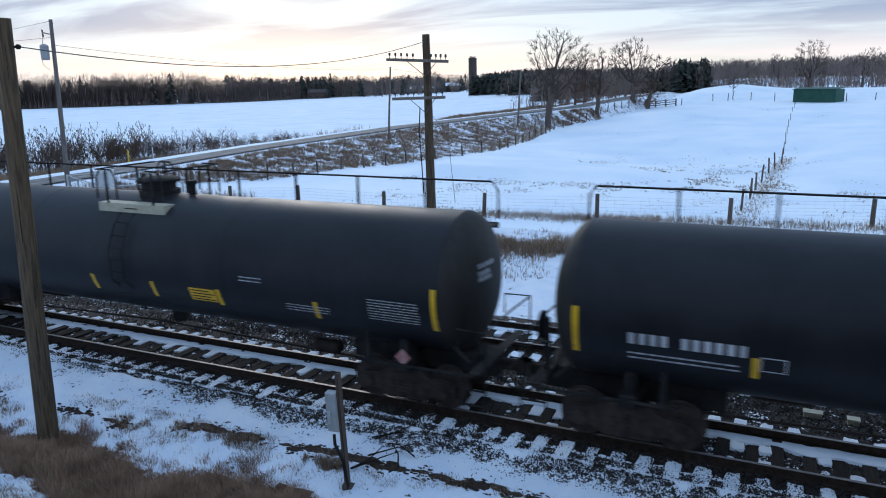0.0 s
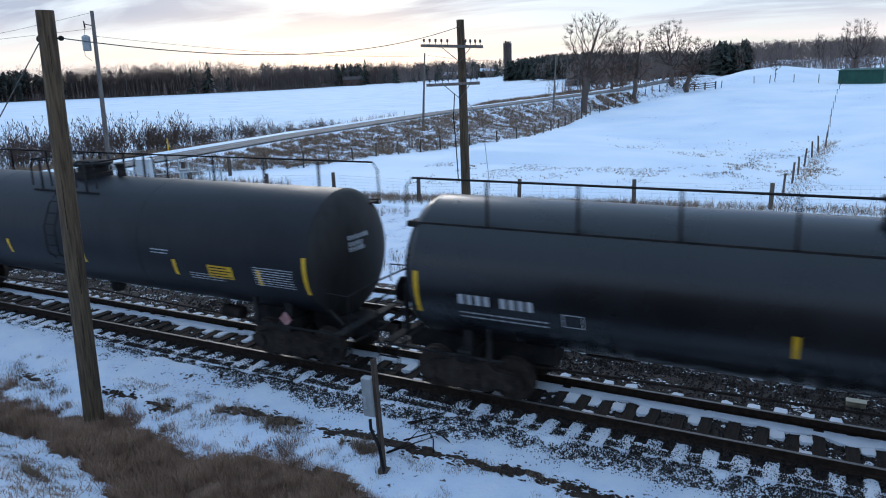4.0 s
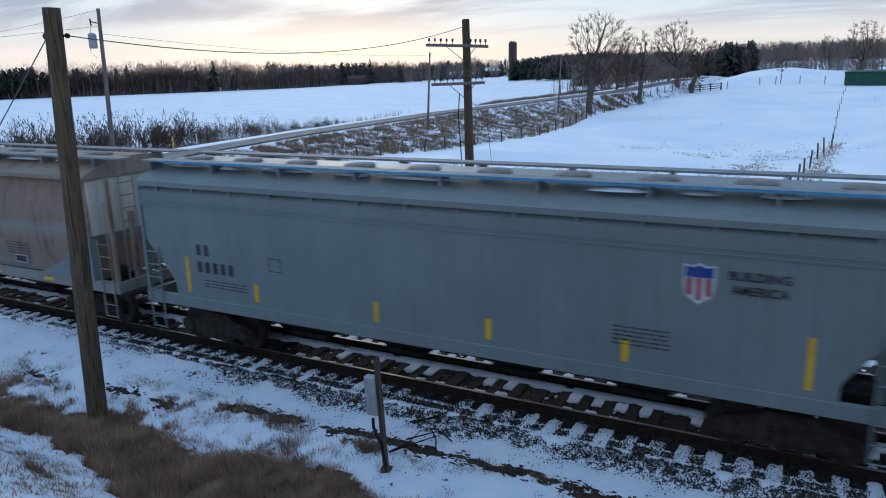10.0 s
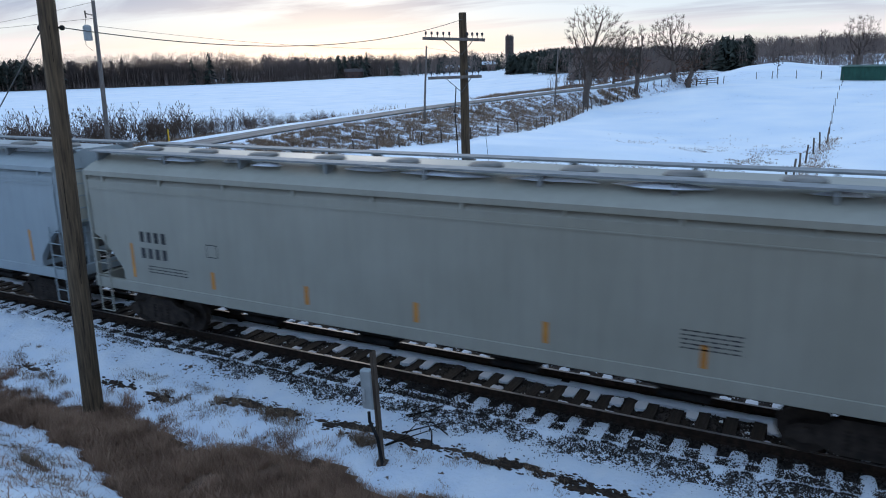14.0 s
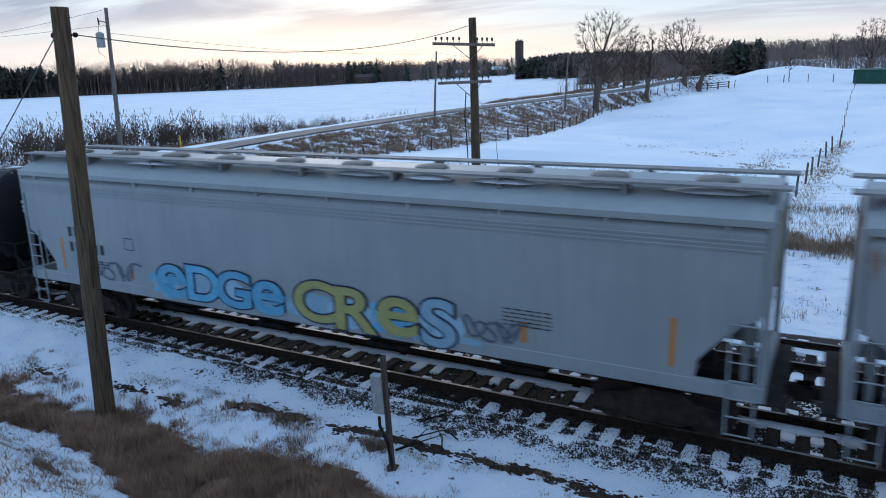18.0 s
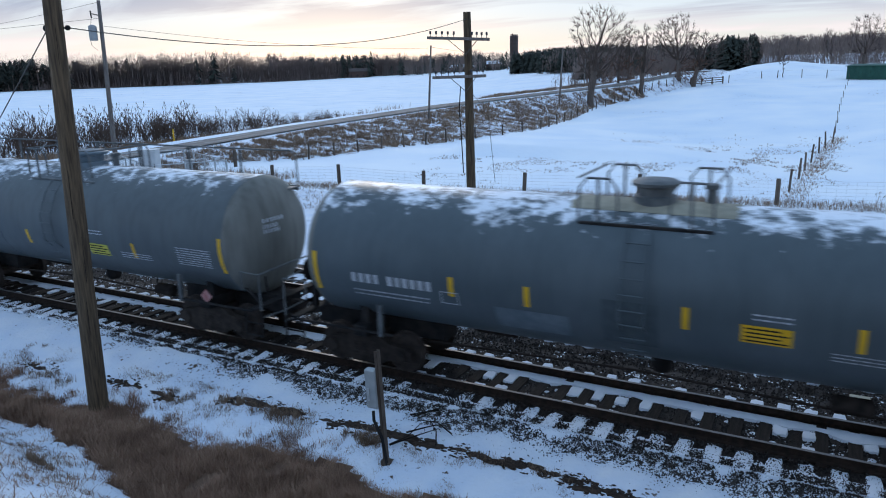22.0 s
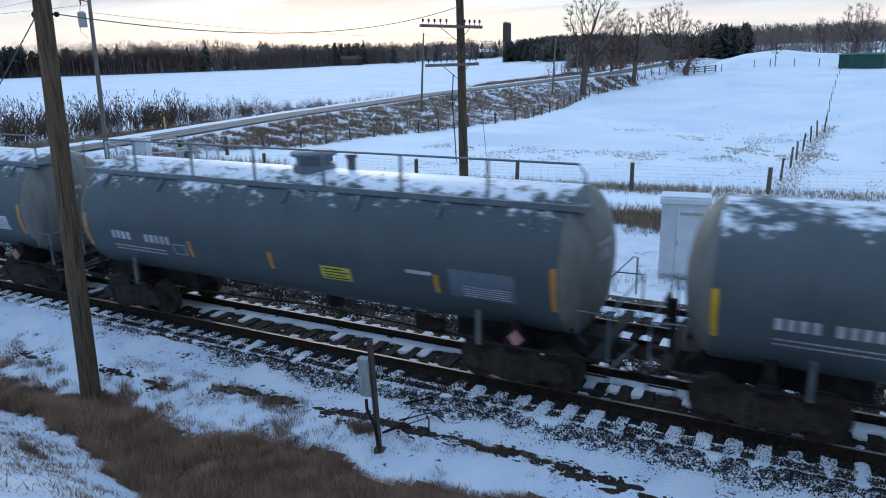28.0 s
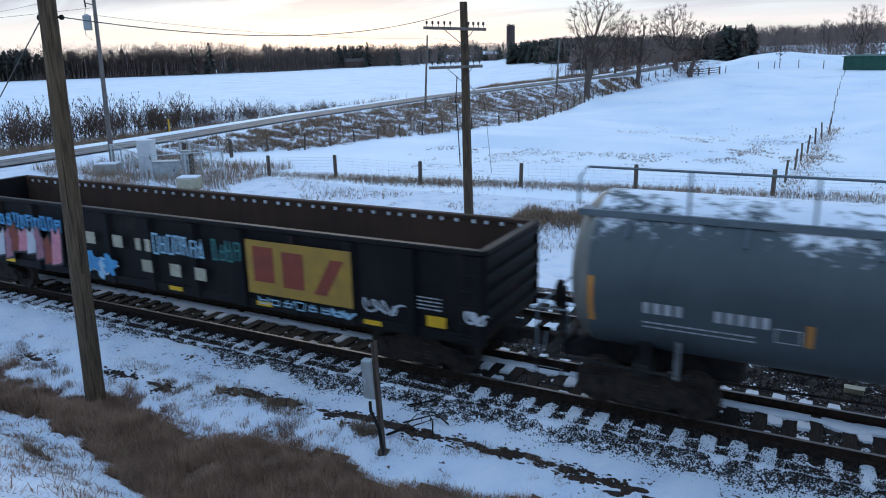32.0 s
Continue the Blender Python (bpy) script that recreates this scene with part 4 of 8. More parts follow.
    # low box between the tracks
    for x, y, w in ((1.0, 2.95, 0.11), (1.75, 2.9, 0.07)):
        b = thing("junction_box", "small cream junction box lying between the two tracks", "trackside box", at=(x, y, -0.24))
        part("body", Shape().box(-w * 1.6, w * 1.6, -0.1, 0.1, 0, 0.12, c=0.03), CREAM, b)
        part("lid", Shape().box(-w * 1.7, w * 1.7, -0.11, 0.11, 0.12, 0.145, c=0.01), CREAM, b)
    # broken branches near the post
    rng = random.Random(8)
    for k in range(7):
        x, y = -6.5 + rng.uniform(-0.5, 0.6), -1.9 + rng.uniform(-0.3, 0.8)
        a = rng.uniform(0, 3.1)
        ln = rng.uniform(0.25, 0.55)
        pts = [(x - ln * math.cos(a), y - ln * math.sin(a), ground_z(x, y) + 0.02), (x, y, ground_z(x, y) + 0.12), (x + ln * math.cos(a + 0.4), y + ln * math.sin(a + 0.4), ground_z(x, y) + rng.uniform(0.05, 0.3))]
        tagged(part("broken_branch", Shape().tube(pts, 0.017, 6, 0.007), TIE_WOOD), "dark broken branch lying on snow by the post", "branch", "branches by the post")


build_trackside()


def build_compound():
    """Fenced utility compound beside the crossing."""
    fence = thing("chain_link_fence", "galvanised chain-link fence round utility cabinets", "fence", at=(0, 0, 0))
    corners = [(-46.3, 22.8), (-38.2, 18.9), (-35.2, 22.6), (-43.4, 26.6)]
    wires = []
    for (x0, y0), (x1, y1) in zip(corners, corners[1:] + corners[:1]):
        n = max(2, round(math.hypot(x1 - x0, y1 - y0) / 2.6))
        zt = -0.85
        for k in range(n):
            x, y = x0 + (x1 - x0) * k / n, y0 + (y1 - y0) * k / n
            z = ground_z(x, y)
            part("post", Shape().tube([(x, y, z - 0.2), (x, y, z + 1.95)], 0.055, 8), GALV, fence)
        za, zb = ground_z(x0, y0), ground_z(x1, y1)
        part("top_rail", Shape().tube([(x0, y0, za + 1.9), (x1, y1, zb + 1.9)], 0.035, 6), GALV, fence)
        s = Shape()
        ln = math.hypot(x1 - x0, y1 - y0)
        m = int(ln / 0.30)
        for k in range(m):
            for d in (-1, 1):
                a = k / m
                b = min(1, max(0, a + d * 1.8 / ln))
                s.tube([(x0 + (x1 - x0) * a, y0 + (y1 - y0) * a, za + 0.05), (x0 + (x1 - x0) * b, y0 + (y1 - y0) * b, zb + 1.85)], 0.006, 3, cap=False)
        ob = part("mesh_wire", s, GALV, fence)
        ob["kind"] = "stuff"
    def cabinet(label, x, y, w, d, hgt, turn, mat):
        c = thing("utility_cabinet", label, "cabinet", "cabinets in the compound", (x, y, ground_z(x, y)))
        c.rotation_euler = (0, 0, radians(turn))
        part("body", Shape().box(-w / 2, w / 2, -d / 2, d / 2, 0, hgt, c=0.03), mat, c)
        part("lid", Shape().box(-w / 2 - 0.04, w / 2 + 0.04, -d / 2 - 0.04, d / 2 + 0.04, hgt, hgt + 0.06, c=0.015), mat, c)
        part("door", Shape().box(-w / 2 + 0.06, w / 2 - 0.06, -d / 2 - 0.02, -d / 2, 0.1, hgt - 0.1), mat, c)
        part("latch", Shape().box(w / 2 - 0.16, w / 2 - 0.10, -d / 2 - 0.05, -d / 2 - 0.02, hgt * 0.45, hgt * 0.6), FRAME_BLACK, c)
        return c
    cabinet("tall pale grey utility cabinet inside a wire fence", -42.3, 22.6, 1.0, 0.8, 2.35, 25, BOX_WHITE)
    cabinet("low wide grey utility box with a dark latch", -39.4, 21.6, 1.6, 0.8, 1.15, 25, BOX_GREY)
    cabinet("small grey metering box on legs", -39.6, 23.6, 0.5, 0.4, 1.6, 25, BOX_GREY)
    for x, y, w in ((-34.6, 19.0, 1.25), (-45.0, 21.4, 1.5)):
        b = thing("concrete_block", "square concrete block capped with snow", "concrete block", "blocks by the compound", (x, y, ground_z(x, y)))
        b.rotation_euler = (0, 0, radians(28))
        part("block", Shape().box(-w / 2, w / 2, -0.55, 0.55, -0.1, 0.75, c=0.05), CREAM if x > -40 else CONCRETE, b)
        part("snow_cap", Shape().box(-w / 2 + 0.03, w / 2 - 0.03, -0.52, 0.52, 0.745, 0.83, c=0.05), SNOW_LUMP, b)
    for x, y, hgt, r in ((-36.6, 21.2, 1.9, 0.16), (-40.8, 24.6, 2.0, 0.13), (-43.0, 31.5, 1.35, 0.15)):
        o = thing("bollard", "stout dark wooden post beside the compound", "post", at=(x, y, ground_z(x, y)))
        part("post", Shape().tube([(0, 0, -0.2), (0.02, 0, hgt)], r, 10), POST_WOOD, o)
    for x, y, hgt, r, mat in ((-51.2, 14.6, 0.9, 0.30, CREAM), (-57.0, 38.0, 1.2, 0.07, YELLOW), (-56.4, 40.5, 1.1, 0.05, BOX_WHITE)):
        o = thing("marker_post", "yellow marker post standing beside the snowy road", "marker post", at=(x, y, ground_z(x, y)))
        part("post", Shape().tube([(0, 0, -0.1), (0, 0, hgt)], r, 10), mat, o)
        if r > 0.2:
            part("rod", Shape().tube([(0, 0, hgt), (-0.1, 0, hgt + 1.5)], 0.02, 6), PAINT_RED, o)


build_compound()

# ---- fences ----


def fence_line(label, pts, hgt, r, wires, group, jitter=0.06, seed=1, square=False):
    rng = random.Random(seed)
    fence = thing("wire_fence", label, "fence", group)
    tops = []
    for x, y in pts:
        z = ground_z(x, y)
        hh = hgt * rng.uniform(0.92, 1.08)
        lx, ly = rng.uniform(-jitter, jitter), rng.uniform(-jitter, jitter)
        s = Shape().tube([(x, y, z - 0.3), (x + lx * 0.5, y + ly * 0.5, z + hh * 0.5), (x + lx, y + ly, z + hh)], r, 10, r * 0.92)
        part("post", s, POST_WOOD, fence)
        tops.append(((x, y, z), (x + lx, y + ly, z + hh)))
    if wires:
        s = Shape()
        for (a0, a1), (b0, b1) in zip(tops, tops[1:]):
            for k in range(wires):
                f = 0.12 + 0.78 * k / max(1, wires - 1)
                s.tube([Vector(a0).lerp(Vector(a1), f), Vector(b0).lerp(Vector(b1), f)], 0.005, 3, cap=False)
            n = int((Vector(b0) - Vector(a0)).length / 0.45) if wires > 3 else 0
            for k in range(1, n):
                p0 = Vector(a0).lerp(Vector(b0), k / n)
                s.tube([p0 + Vector((0, 0, 0.15)), p0 + Vector((0, 0, hgt * 0.88))], 0.0035, 3, cap=False)
        ob = part("fence_wire", s, GALV, fence)
        ob["kind"] = "stuff"


def along(pts, step):
    out = []
    for (x0, y0), (x1, y1) in zip(pts, pts[1:]):
        n = max(1, round(math.hypot(x1 - x0, y1 - y0) / step))
        out += [(x0 + (x1 - x0) * k / n, y0 + (y1 - y0) * k / n) for k in range(n)]
    return out + [pts[-1]]


def build_fences():
    near = [(-33.1, 24.6), (-28.5, 25.8), (-22.2, 25.95), (-15.9, 26.9), (-9.3, 27.65), (-2.35, 29.4), (4.6, 30.8), (11.5, 32.2), (18.5, 33.6), (26, 35), (40, 38)]
    fence_line("stout dark wooden fence posts with woven wire along the field", near, 1.5, 0.125, 7, "field fences", 0.05, 3)
    bank = along([(-44.9, 33.5), (-40.2, 37.5), (-38.0, 45.8), (-35.1, 53.6), (-32.0, 61.0), (-30.2, 68.0), (-30.8, 81.0), (-31.4, 88.2), (-32.3, 97.5), (-31.6, 105.5), (-30.2, 114.0), (-28.6, 124.0), (-26.6, 134.0)], 3.3)
    fence_line("wire fence on thin posts at the foot of the road bank", bank, 1.25, 0.085, 3, "field fences", 0.1, 4)
    line = [(-2.0, 34.0), (-1.72, 39.0), (-1.55, 44.0), (-1.3, 48.5), (-0.9, 54.0), (-0.5, 58.5), (0.0, 63.5)]
    distant = [(0.15, 72), (0.3, 82), (0.4, 90), (0.55, 100), (0.75, 110), (1.0, 122), (1.3, 133), (1.6, 145)]
    fence_line("wire fence dividing two snowy fields", line, 1.3, 0.07, 1, "field fences", 0.12, 5)
    fence_line("thin weathered fence posts dividing two snowy fields", distant, 1.0, 0.042, 0, "field fences", 0.1, 9)
    top = [(-19.0, 141.5), (-13.7, 148.5), (-10.9, 149.5), (-6.6, 151.0), (-2.2, 151.0), (1.5, 150.5)] + along([(10.5, 150.0), (30.0, 152.0), (60.0, 157.0)], 5.0)
    fence_line("wire fence on thin posts across the top of the field", top, 1.25, 0.075, 2, "field fences", 0.1, 6)
    gate = thing("rail_fence", "dark wooden rail fence at the edge of the field", "fence", "field fences")
    xs = [(-25.3, 137.2), (-23.5, 138.2), (-21.7, 139.2), (-19.9, 140.2)]
    for x, y in xs:
        z = ground_z(x, y)
        part("post", Shape().box(x - 0.12, x + 0.12, y - 0.12, y + 0.12, z - 0.2, z + 1.35), POST_WOOD, gate)
    for (x0, y0), (x1, y1) in zip(xs, xs[1:]):
        for hgt in (0.35, 0.75, 1.15):
            z0, z1 = ground_z(x0, y0) + hgt, ground_z(x1, y1) + hgt
            part("rail", Shape().tube([(x0, y0, z0), (x1, y1, z1)], 0.085, 6), POST_WOOD, gate)


build_fences()

# ---- plants ----


def crown_tree(seed, hgt, r, wide, low, shift=0.0, count=800, flat=1.0):
    """A bare tree whose limbs reach out to fill a rounded crown and fork finer towards its outside; gives the trunk and the branches."""
    rng = np.random.RandomState(seed)
    zc, zr = hgt * (low + 1) / 2, hgt * (1 - low) / 2
    q = rng.normal(size=(count, 3))
    q /= np.linalg.norm(q, axis=1)[:, None]
    q *= rng.uniform(0.05, 1, count)[:, None] ** 0.40
    q *= 1 + 0.22 * np.sin(3.1 * q[:, :1] + seed) * np.cos(2.3 * q[:, 2:] + 2 * seed)
    goals = np.stack([shift + q[:, 0] * wide / 2, q[:, 1] * wide / 2 * flat, zc + q[:, 2] * zr], 1)
    step = hgt * 0.032
    n0 = max(3, int(hgt * low * 1.15 / step))
    nodes = [np.array((shift * 0.35 * (k / n0) ** 2 + 0.05 * math.sin(k + seed), 0.03 * math.cos(k * 1.3), -0.2 + (hgt * low * 1.15 + 0.2) * k / n0)) for k in range(n0 + 1)]
    above = [-1] + list(range(n0))
    for _ in range(70):
        if len(goals) == 0:
            break
        P = np.array(nodes)
        D = ((goals[:, None, :] - P[None, :, :]) ** 2).sum(2)
        best = D.argmin(1)
        size = len(nodes)
        for k in np.unique(best):
            d = goals[best == k] - P[k]
            d = (d / np.linalg.norm(d, axis=1)[:, None]).mean(0) + rng.normal(0, 0.13, 3)
            ln = np.linalg.norm(d)
            if ln > 0.05:
                nodes.append(P[k] + d / ln * step)
                above.append(int(k))
        if len(nodes) == size:
            break
        fresh = np.array(nodes[size:])
        goals = goals[((goals[:, None, :] - fresh[None, :, :]) ** 2).sum(2).min(1) > (step * 2.3) ** 2]
    rad = np.zeros(len(nodes))
    kids = [0] * len(nodes)
    for k in range(len(nodes) - 1, 0, -1):
        if rad[k] == 0:
            rad[k] = 1.0
        p = above[k]
        rad[p] = (rad[p] ** 2.25 + rad[k] ** 2.25) ** (1 / 2.25)
        kids[p] += 1
    rad = 0.015 + (rad - 1) / (rad[0] - 1) * (r - 0.015)
    trunk, crown = Shape(), Shape()
    trunk.tube([tuple(p) for p in nodes[:n0 + 1]], r * 1.12, 10, float(rad[n0]))
    for k in range(n0 + 1, len(nodes)):
        p = above[k]
        crown.tube([tuple(nodes[p]), tuple(nodes[k])], float(min(rad[p], rad[k] * 1.25)), 5 if rad[k] > 0.08 else 3, float(rad[k]), cap=False)
        if kids[k] == 0 or (rad[k] < 0.05 and k % 2):
            d = nodes[k] - nodes[p]
            d = d / (np.linalg.norm(d) + 1e-6)
            out = nodes[k] - np.array((shift, 0, hgt * (low + 0.25 * (1 - low))))
            out = out / np.linalg.norm(out)
            for _ in range(9 if kids[k] == 0 else 4):
                e = d * 0.5 + rng.normal(0, 0.5, 3) + out * 0.8
                e = e / np.linalg.norm(e) * step * rng.uniform(1.0, 2.6)
                mid = nodes[k] + e * 0.5 + rng.normal(0, 0.04, 3)
                crown.tube([tuple(nodes[k]), tuple(mid), tuple(nodes[k] + e)], 0.024, 3, 0.011, cap=False)
    return trunk, crown


def build_trees():
    rows = ((-33.7, 99.0, 15.3, 0.48, 1, 8.6, 0.30, 1.7, 2000, "tall bare broad-crowned deciduous tree by the road"),
            (-29.9, 116.0, 10.8, 0.36, 2, 4.2, 0.28, 0.5, 420, "slim bare deciduous tree with few fine twigs"),
            (-27.2, 134.6, 12.2, 0.42, 3, 8.8, 0.26, -0.6, 1700, "bare round-crowned deciduous tree at the field corner"),
            (-24.6, 135.6, 10.6, 0.42, 7, 7.4, 0.30, 2.1, 420, "bare tree with a wide broken crown at the field corner"),
            (-35.5, 122.0, 9.6, 0.24, 5, 5.0, 0.2, 0.0, 420, "smaller bare tree in the hedgerow"),
            (-36.0, 131.0, 9.8, 0.26, 6, 5.5, 0.2, 0.0, 420, "smaller bare tree in the hedgerow"),
            (-36.6, 108.0, 7.6, 0.20, 9, 5.0, 0.15, 0.0, 420, "smaller bare tree in the hedgerow"),
            (-10.0, 150.0, 4.6, 0.07, 8, 1.8, 0.3, 0.0, 60, "thin bare sapling standing in the field"),
            (5.8, 240.0, 16.2, 0.45, 11, 11.5, 0.22, 0.0, 1300, "tall bare round-crowned tree beyond the brow of the field"),
            (20.0, 240.0, 13.0, 0.35, 12, 9.0, 0.2, 0.0, 600, "bare tree beyond the brow of the field"),
            (-2.5, 246.0, 12.0, 0.30, 13, 7.0, 0.2, 0.0, 500, "bare tree beyond the brow of the field"))
    for x, y, hgt, r, seed, wide, low, shift, count, label in rows:
        t = thing("tree", label, "tree", "bare trees by the field", (x, y, ground_z(x, y)))
        trunk, crown = crown_tree(seed, hgt, r, wide, low, shift, count)
        part("trunk", trunk, BARK, t, smooth=True)
        part("crown", crown, TWIG, t, "bare branches and twigs")
    # brown leaves still hanging low in two of them
    rng = random.Random(12)
    for x, y, k in ((-25.4, 136.5, 900), (-30.5, 119.4, 350), (-35.5, 120.0, 500)):
        s = Shape()
        z = ground_z(x, y)
        for _ in range(k):
            a, d = rng.uniform(0, 6.28), rng.uniform(0, 1) ** 0.5
            p = Vector((x + 3.2 * d * math.cos(a), y + 3.2 * d * math.sin(a), z + rng.uniform(0.6, 5.0)))
            q = rng.uniform(0.10, 0.24)
            u = Vector((rng.uniform(-1, 1), rng.uniform(-1, 1), rng.uniform(-1, 1))).normalized() * q
            v = Vector((rng.uniform(-1, 1), rng.uniform(-1, 1), rng.uniform(-1, 1))).normalized() * q
            s.add([p, p + u, p + u + v, p + v], [(0, 1, 2, 3)])
        tagged(part("withered_leaves", s, LEAF_BROWN), "withered brown leaves hanging in the hedgerow", "leaves", kind="stuff")


LEAF_BROWN = mat_plain("withered_leaf", (0.10, 0.045, 0.028), (0.15, 0.075, 0.045), 0.9, scale=0.5)
build_trees()


def build_shrubs():
    """Sumac thicket along the far side of the road."""
    rng = random.Random(21)
    kinds = []
    for k in range(8):
        s = Shape()
        for _ in range(8):
            a = rng.uniform(0, 6.28)
            p = Vector((rng.uniform(-1.2, 1.2), rng.uniform(-1.2, 1.2), -0.1))
            d = Vector((0.45 * math.cos(a), 0.45 * math.sin(a), 1)).normalized()
            ln = rng.uniform(1.8, 3.7)
            pts = [p]
            for i in range(5):
                d = (d + Vector((rng.uniform(-0.4, 0.4), rng.uniform(-0.4, 0.4), 0.12))).normalized()
                pts.append(pts[-1] + d * ln / 5)
            s.tube(pts, 0.030, 3, 0.016, cap=False)
            for i in (2, 3, 4, 5):
                for _ in range(3):
                    e = Vector((rng.uniform(-1, 1), rng.uniform(-1, 1), rng.uniform(0.2, 1.3))).normalized() * rng.uniform(0.35, 0.85)
                    m = pts[i] + e * 0.5 + Vector((rng.uniform(-0.1, 0.1), rng.uniform(-0.1, 0.1), 0.0))
                    s.tube([pts[i], m, pts[i] + e + Vector((0, 0, 0.12))], 0.018, 3, 0.010, cap=False)
                    if rng.random() < 0.5:
                        q = pts[i] + e + Vector((0, 0, 0.12))
                        s.tube([q, q + Vector((0.02, 0, 0.10)), q + Vector((0.02, 0, 0.18))], 0.045, 4, 0.02)
                    if rng.random() < 0.7:
                        s.tube([m, m + Vector((rng.uniform(-0.3, 0.3), rng.uniform(-0.3, 0.3), rng.uniform(0.1, 0.4)))], 0.013, 3, 0.008, cap=False)
        kinds.append(s.mesh("branchwork", SUMAC))
    for k in range(150):
        y = 15 + 60 * k / 149 + rng.uniform(-0.9, 0.9)
        x = (-63.5 if y < 50 else -63.5 + (y - 50) * 0.18) + rng.uniform(-6.5, 1.8)
        sc = (1.0 if y < 46 else 0.72 if y < 60 else 0.5) * rng.uniform(0.7, 1.18)
        t = thing("shrub", "leafless sumac shrub in the roadside thicket", "shrub", "roadside thicket", (x, y, ground_z(x, y)))
        t.scale = (sc, sc, sc)
        part("branchwork", kinds[k % 8], None, t, at=pose(0, 0, 0, 0, 0, rng.uniform(0, 360)))


build_shrubs()


def blades(count, area, hgt, width, seed, bend=0.5, per=3):
    """Dry grass: thin bent blades in tufts; area(rng) gives a place or None."""
    rng = random.Random(seed)
    s = Shape()
    done = 0
    while done < count:
        q = area(rng)
        if q is None:
            continue
        done += 1
        x, y = q[:2]
        z = ground_z(x, y) - 0.03
        hs = q[2] if len(q) > 2 else 1.0
        for _ in range(per):
            a = rng.uniform(0, 6.283)
            hh = hgt * hs * rng.uniform(0.5, 1.2)
            w = width * rng.uniform(0.6, 1.3)
            px, py = x + rng.uniform(-0.06, 0.06), y + rng.uniform(-0.06, 0.06)
            bx, by = bend * hh * rng.uniform(0.1, 1) * math.cos(a), bend * hh * rng.uniform(0.1, 1) * math.sin(a)
            cx, cy = -math.sin(a) * w, math.cos(a) * w
            s.add([(px - cx, py - cy, z), (px + cx, py + cy, z), (px + bx * 0.45 + cx * 0.7, py + by * 0.45 + cy * 0.7, z + hh * 0.6), (px + bx * 0.45 - cx * 0.7, py + by * 0.45 - cy * 0.7, z + hh * 0.6), (px + bx, py + by, z + hh)],
                  [(0, 1, 2, 3), (3, 2, 4)])
    return s


def build_grass():
    def slope(rng):
        x, y = rng.uniform(-22, -2), rng.uniform(-8.2, -3.0)
        e = bank_edge(x)
        if y > e or snow_hole(x, y):
            return None
        if noise.noise((x * 1.1, y * 1.1, 12)) < -0.42:
            return None
        return (x, y, (0.55 + 0.45 * min(1, (e - y) / 0.6)) * (1 + 0.5 * noise.noise((x * 1.7, y * 1.7, 4))))
    ob = part("bank_grass", blades(58000, slope, 0.20, 0.0042, 31, 1.1), DRY_GRASS)
    tagged(ob, "matted dry brown grass on the bank", "grass", kind="stuff")

    def sparse(rng):
        x, y = rng.uniform(-24, 2), rng.uniform(-7.5, -1.9)
        if noise.noise((x * 0.8, y * 1.3, 5)) + 0.5 * noise.noise((x * 3, y * 3, 6)) < (0.05 if y < -4 else 0.08):
            return None
        if y < bank_edge(x) and not snow_hole(x, y):
            return None
        return (x, y, rng.uniform(0.3, 0.8))
    def fringe(rng):
        x = rng.uniform(-22, -8)
        y = bank_edge(x) + abs(rng.gauss(0, 0.32)) - 0.05
        if noise.noise((x * 2.4, y * 3.0, 21)) < 0.0:
            return None
        return (x, y, rng.uniform(0.35, 1.0))
    ob = part("bank_fringe", blades(3600, fringe, 0.19, 0.0042, 44, 0.9), DRY_GRASS)
    tagged(ob, "thin dry grass at the edge of the trackside snow", "grass", kind="stuff")
    ob = part("bank_straw", blades(17000, slope, 0.29, 0.0030, 30, 0.6), STRAW)
    tagged(ob, "pale straw stalks standing in the dry bank grass", "grass", kind="stuff")
    ob = part("verge_weeds", blades(15000, sparse, 0.12, 0.0038, 32, 0.8), DRY_WEED)
    tagged(ob, "sparse dry weeds poking through snow beside the track", "weeds", kind="stuff")

    def hole(rng):
        x, y = rng.uniform(-16, -7.5), rng.uniform(-8.5, -4.5)
        if not snow_hole(x, y) or noise.noise((x * 2.2, y * 2.2, 15)) < -0.05:
            return None
        return (x, y, rng.uniform(0.4, 1.1))
    ob = part("patch_stalks", blades(2600, hole, 0.13, 0.006, 43, 2.4, 2), DRY_GRASS)
    tagged(ob, "flattened dry stalks showing through snow on the bank", "grass", kind="stuff")

    spots = [(-12.6, -2.6, 0.4), (-11.0, -2.3, 0.3), (-9.9, -2.35, 0.45), (-7.6, -2.4, 0.3), (-5.3, -3.4, 0.35), (-3.4, -3.6, 0.45), (-2.4, -3.5, 0.3), (-16.5, -3.0, 0.5), (-12.2, -6.1, 0.22)]

    def tuft(rng):
        x, y, r = rng.choice(spots)
        a, d = rng.uniform(0, 6.28), r * rng.uniform(0, 1) ** 0.7
        x, y = x + 1.7 * d * math.cos(a), y + 0.5 * d * math.sin(a)
        if noise.noise((x * 3, y * 4, 1)) < -0.1:
            return None
        return (x, y, rng.uniform(0.25, 1.0))
    ob = part("verge_tufts", blades(3000, tuft, 0.22, 0.005, 33, 0.9), DRY_WEED)
    tagged(ob, "brown grass tufts standing in the trackside snow", "grass tufts", kind="stuff")

    def fence_weeds(rng):
        x = rng.uniform(-34, 14)
        yc = 25.2 + (x + 33) * 0.145
        if x > -6 and rng.random() < 0.5:
            return (x, rng.uniform(yc - 6.5, yc - 1.0), rng.uniform(0.5, 1.1))
        return (x, yc + rng.gauss(-0.3, 0.7), rng.uniform(0.6, 1.1))
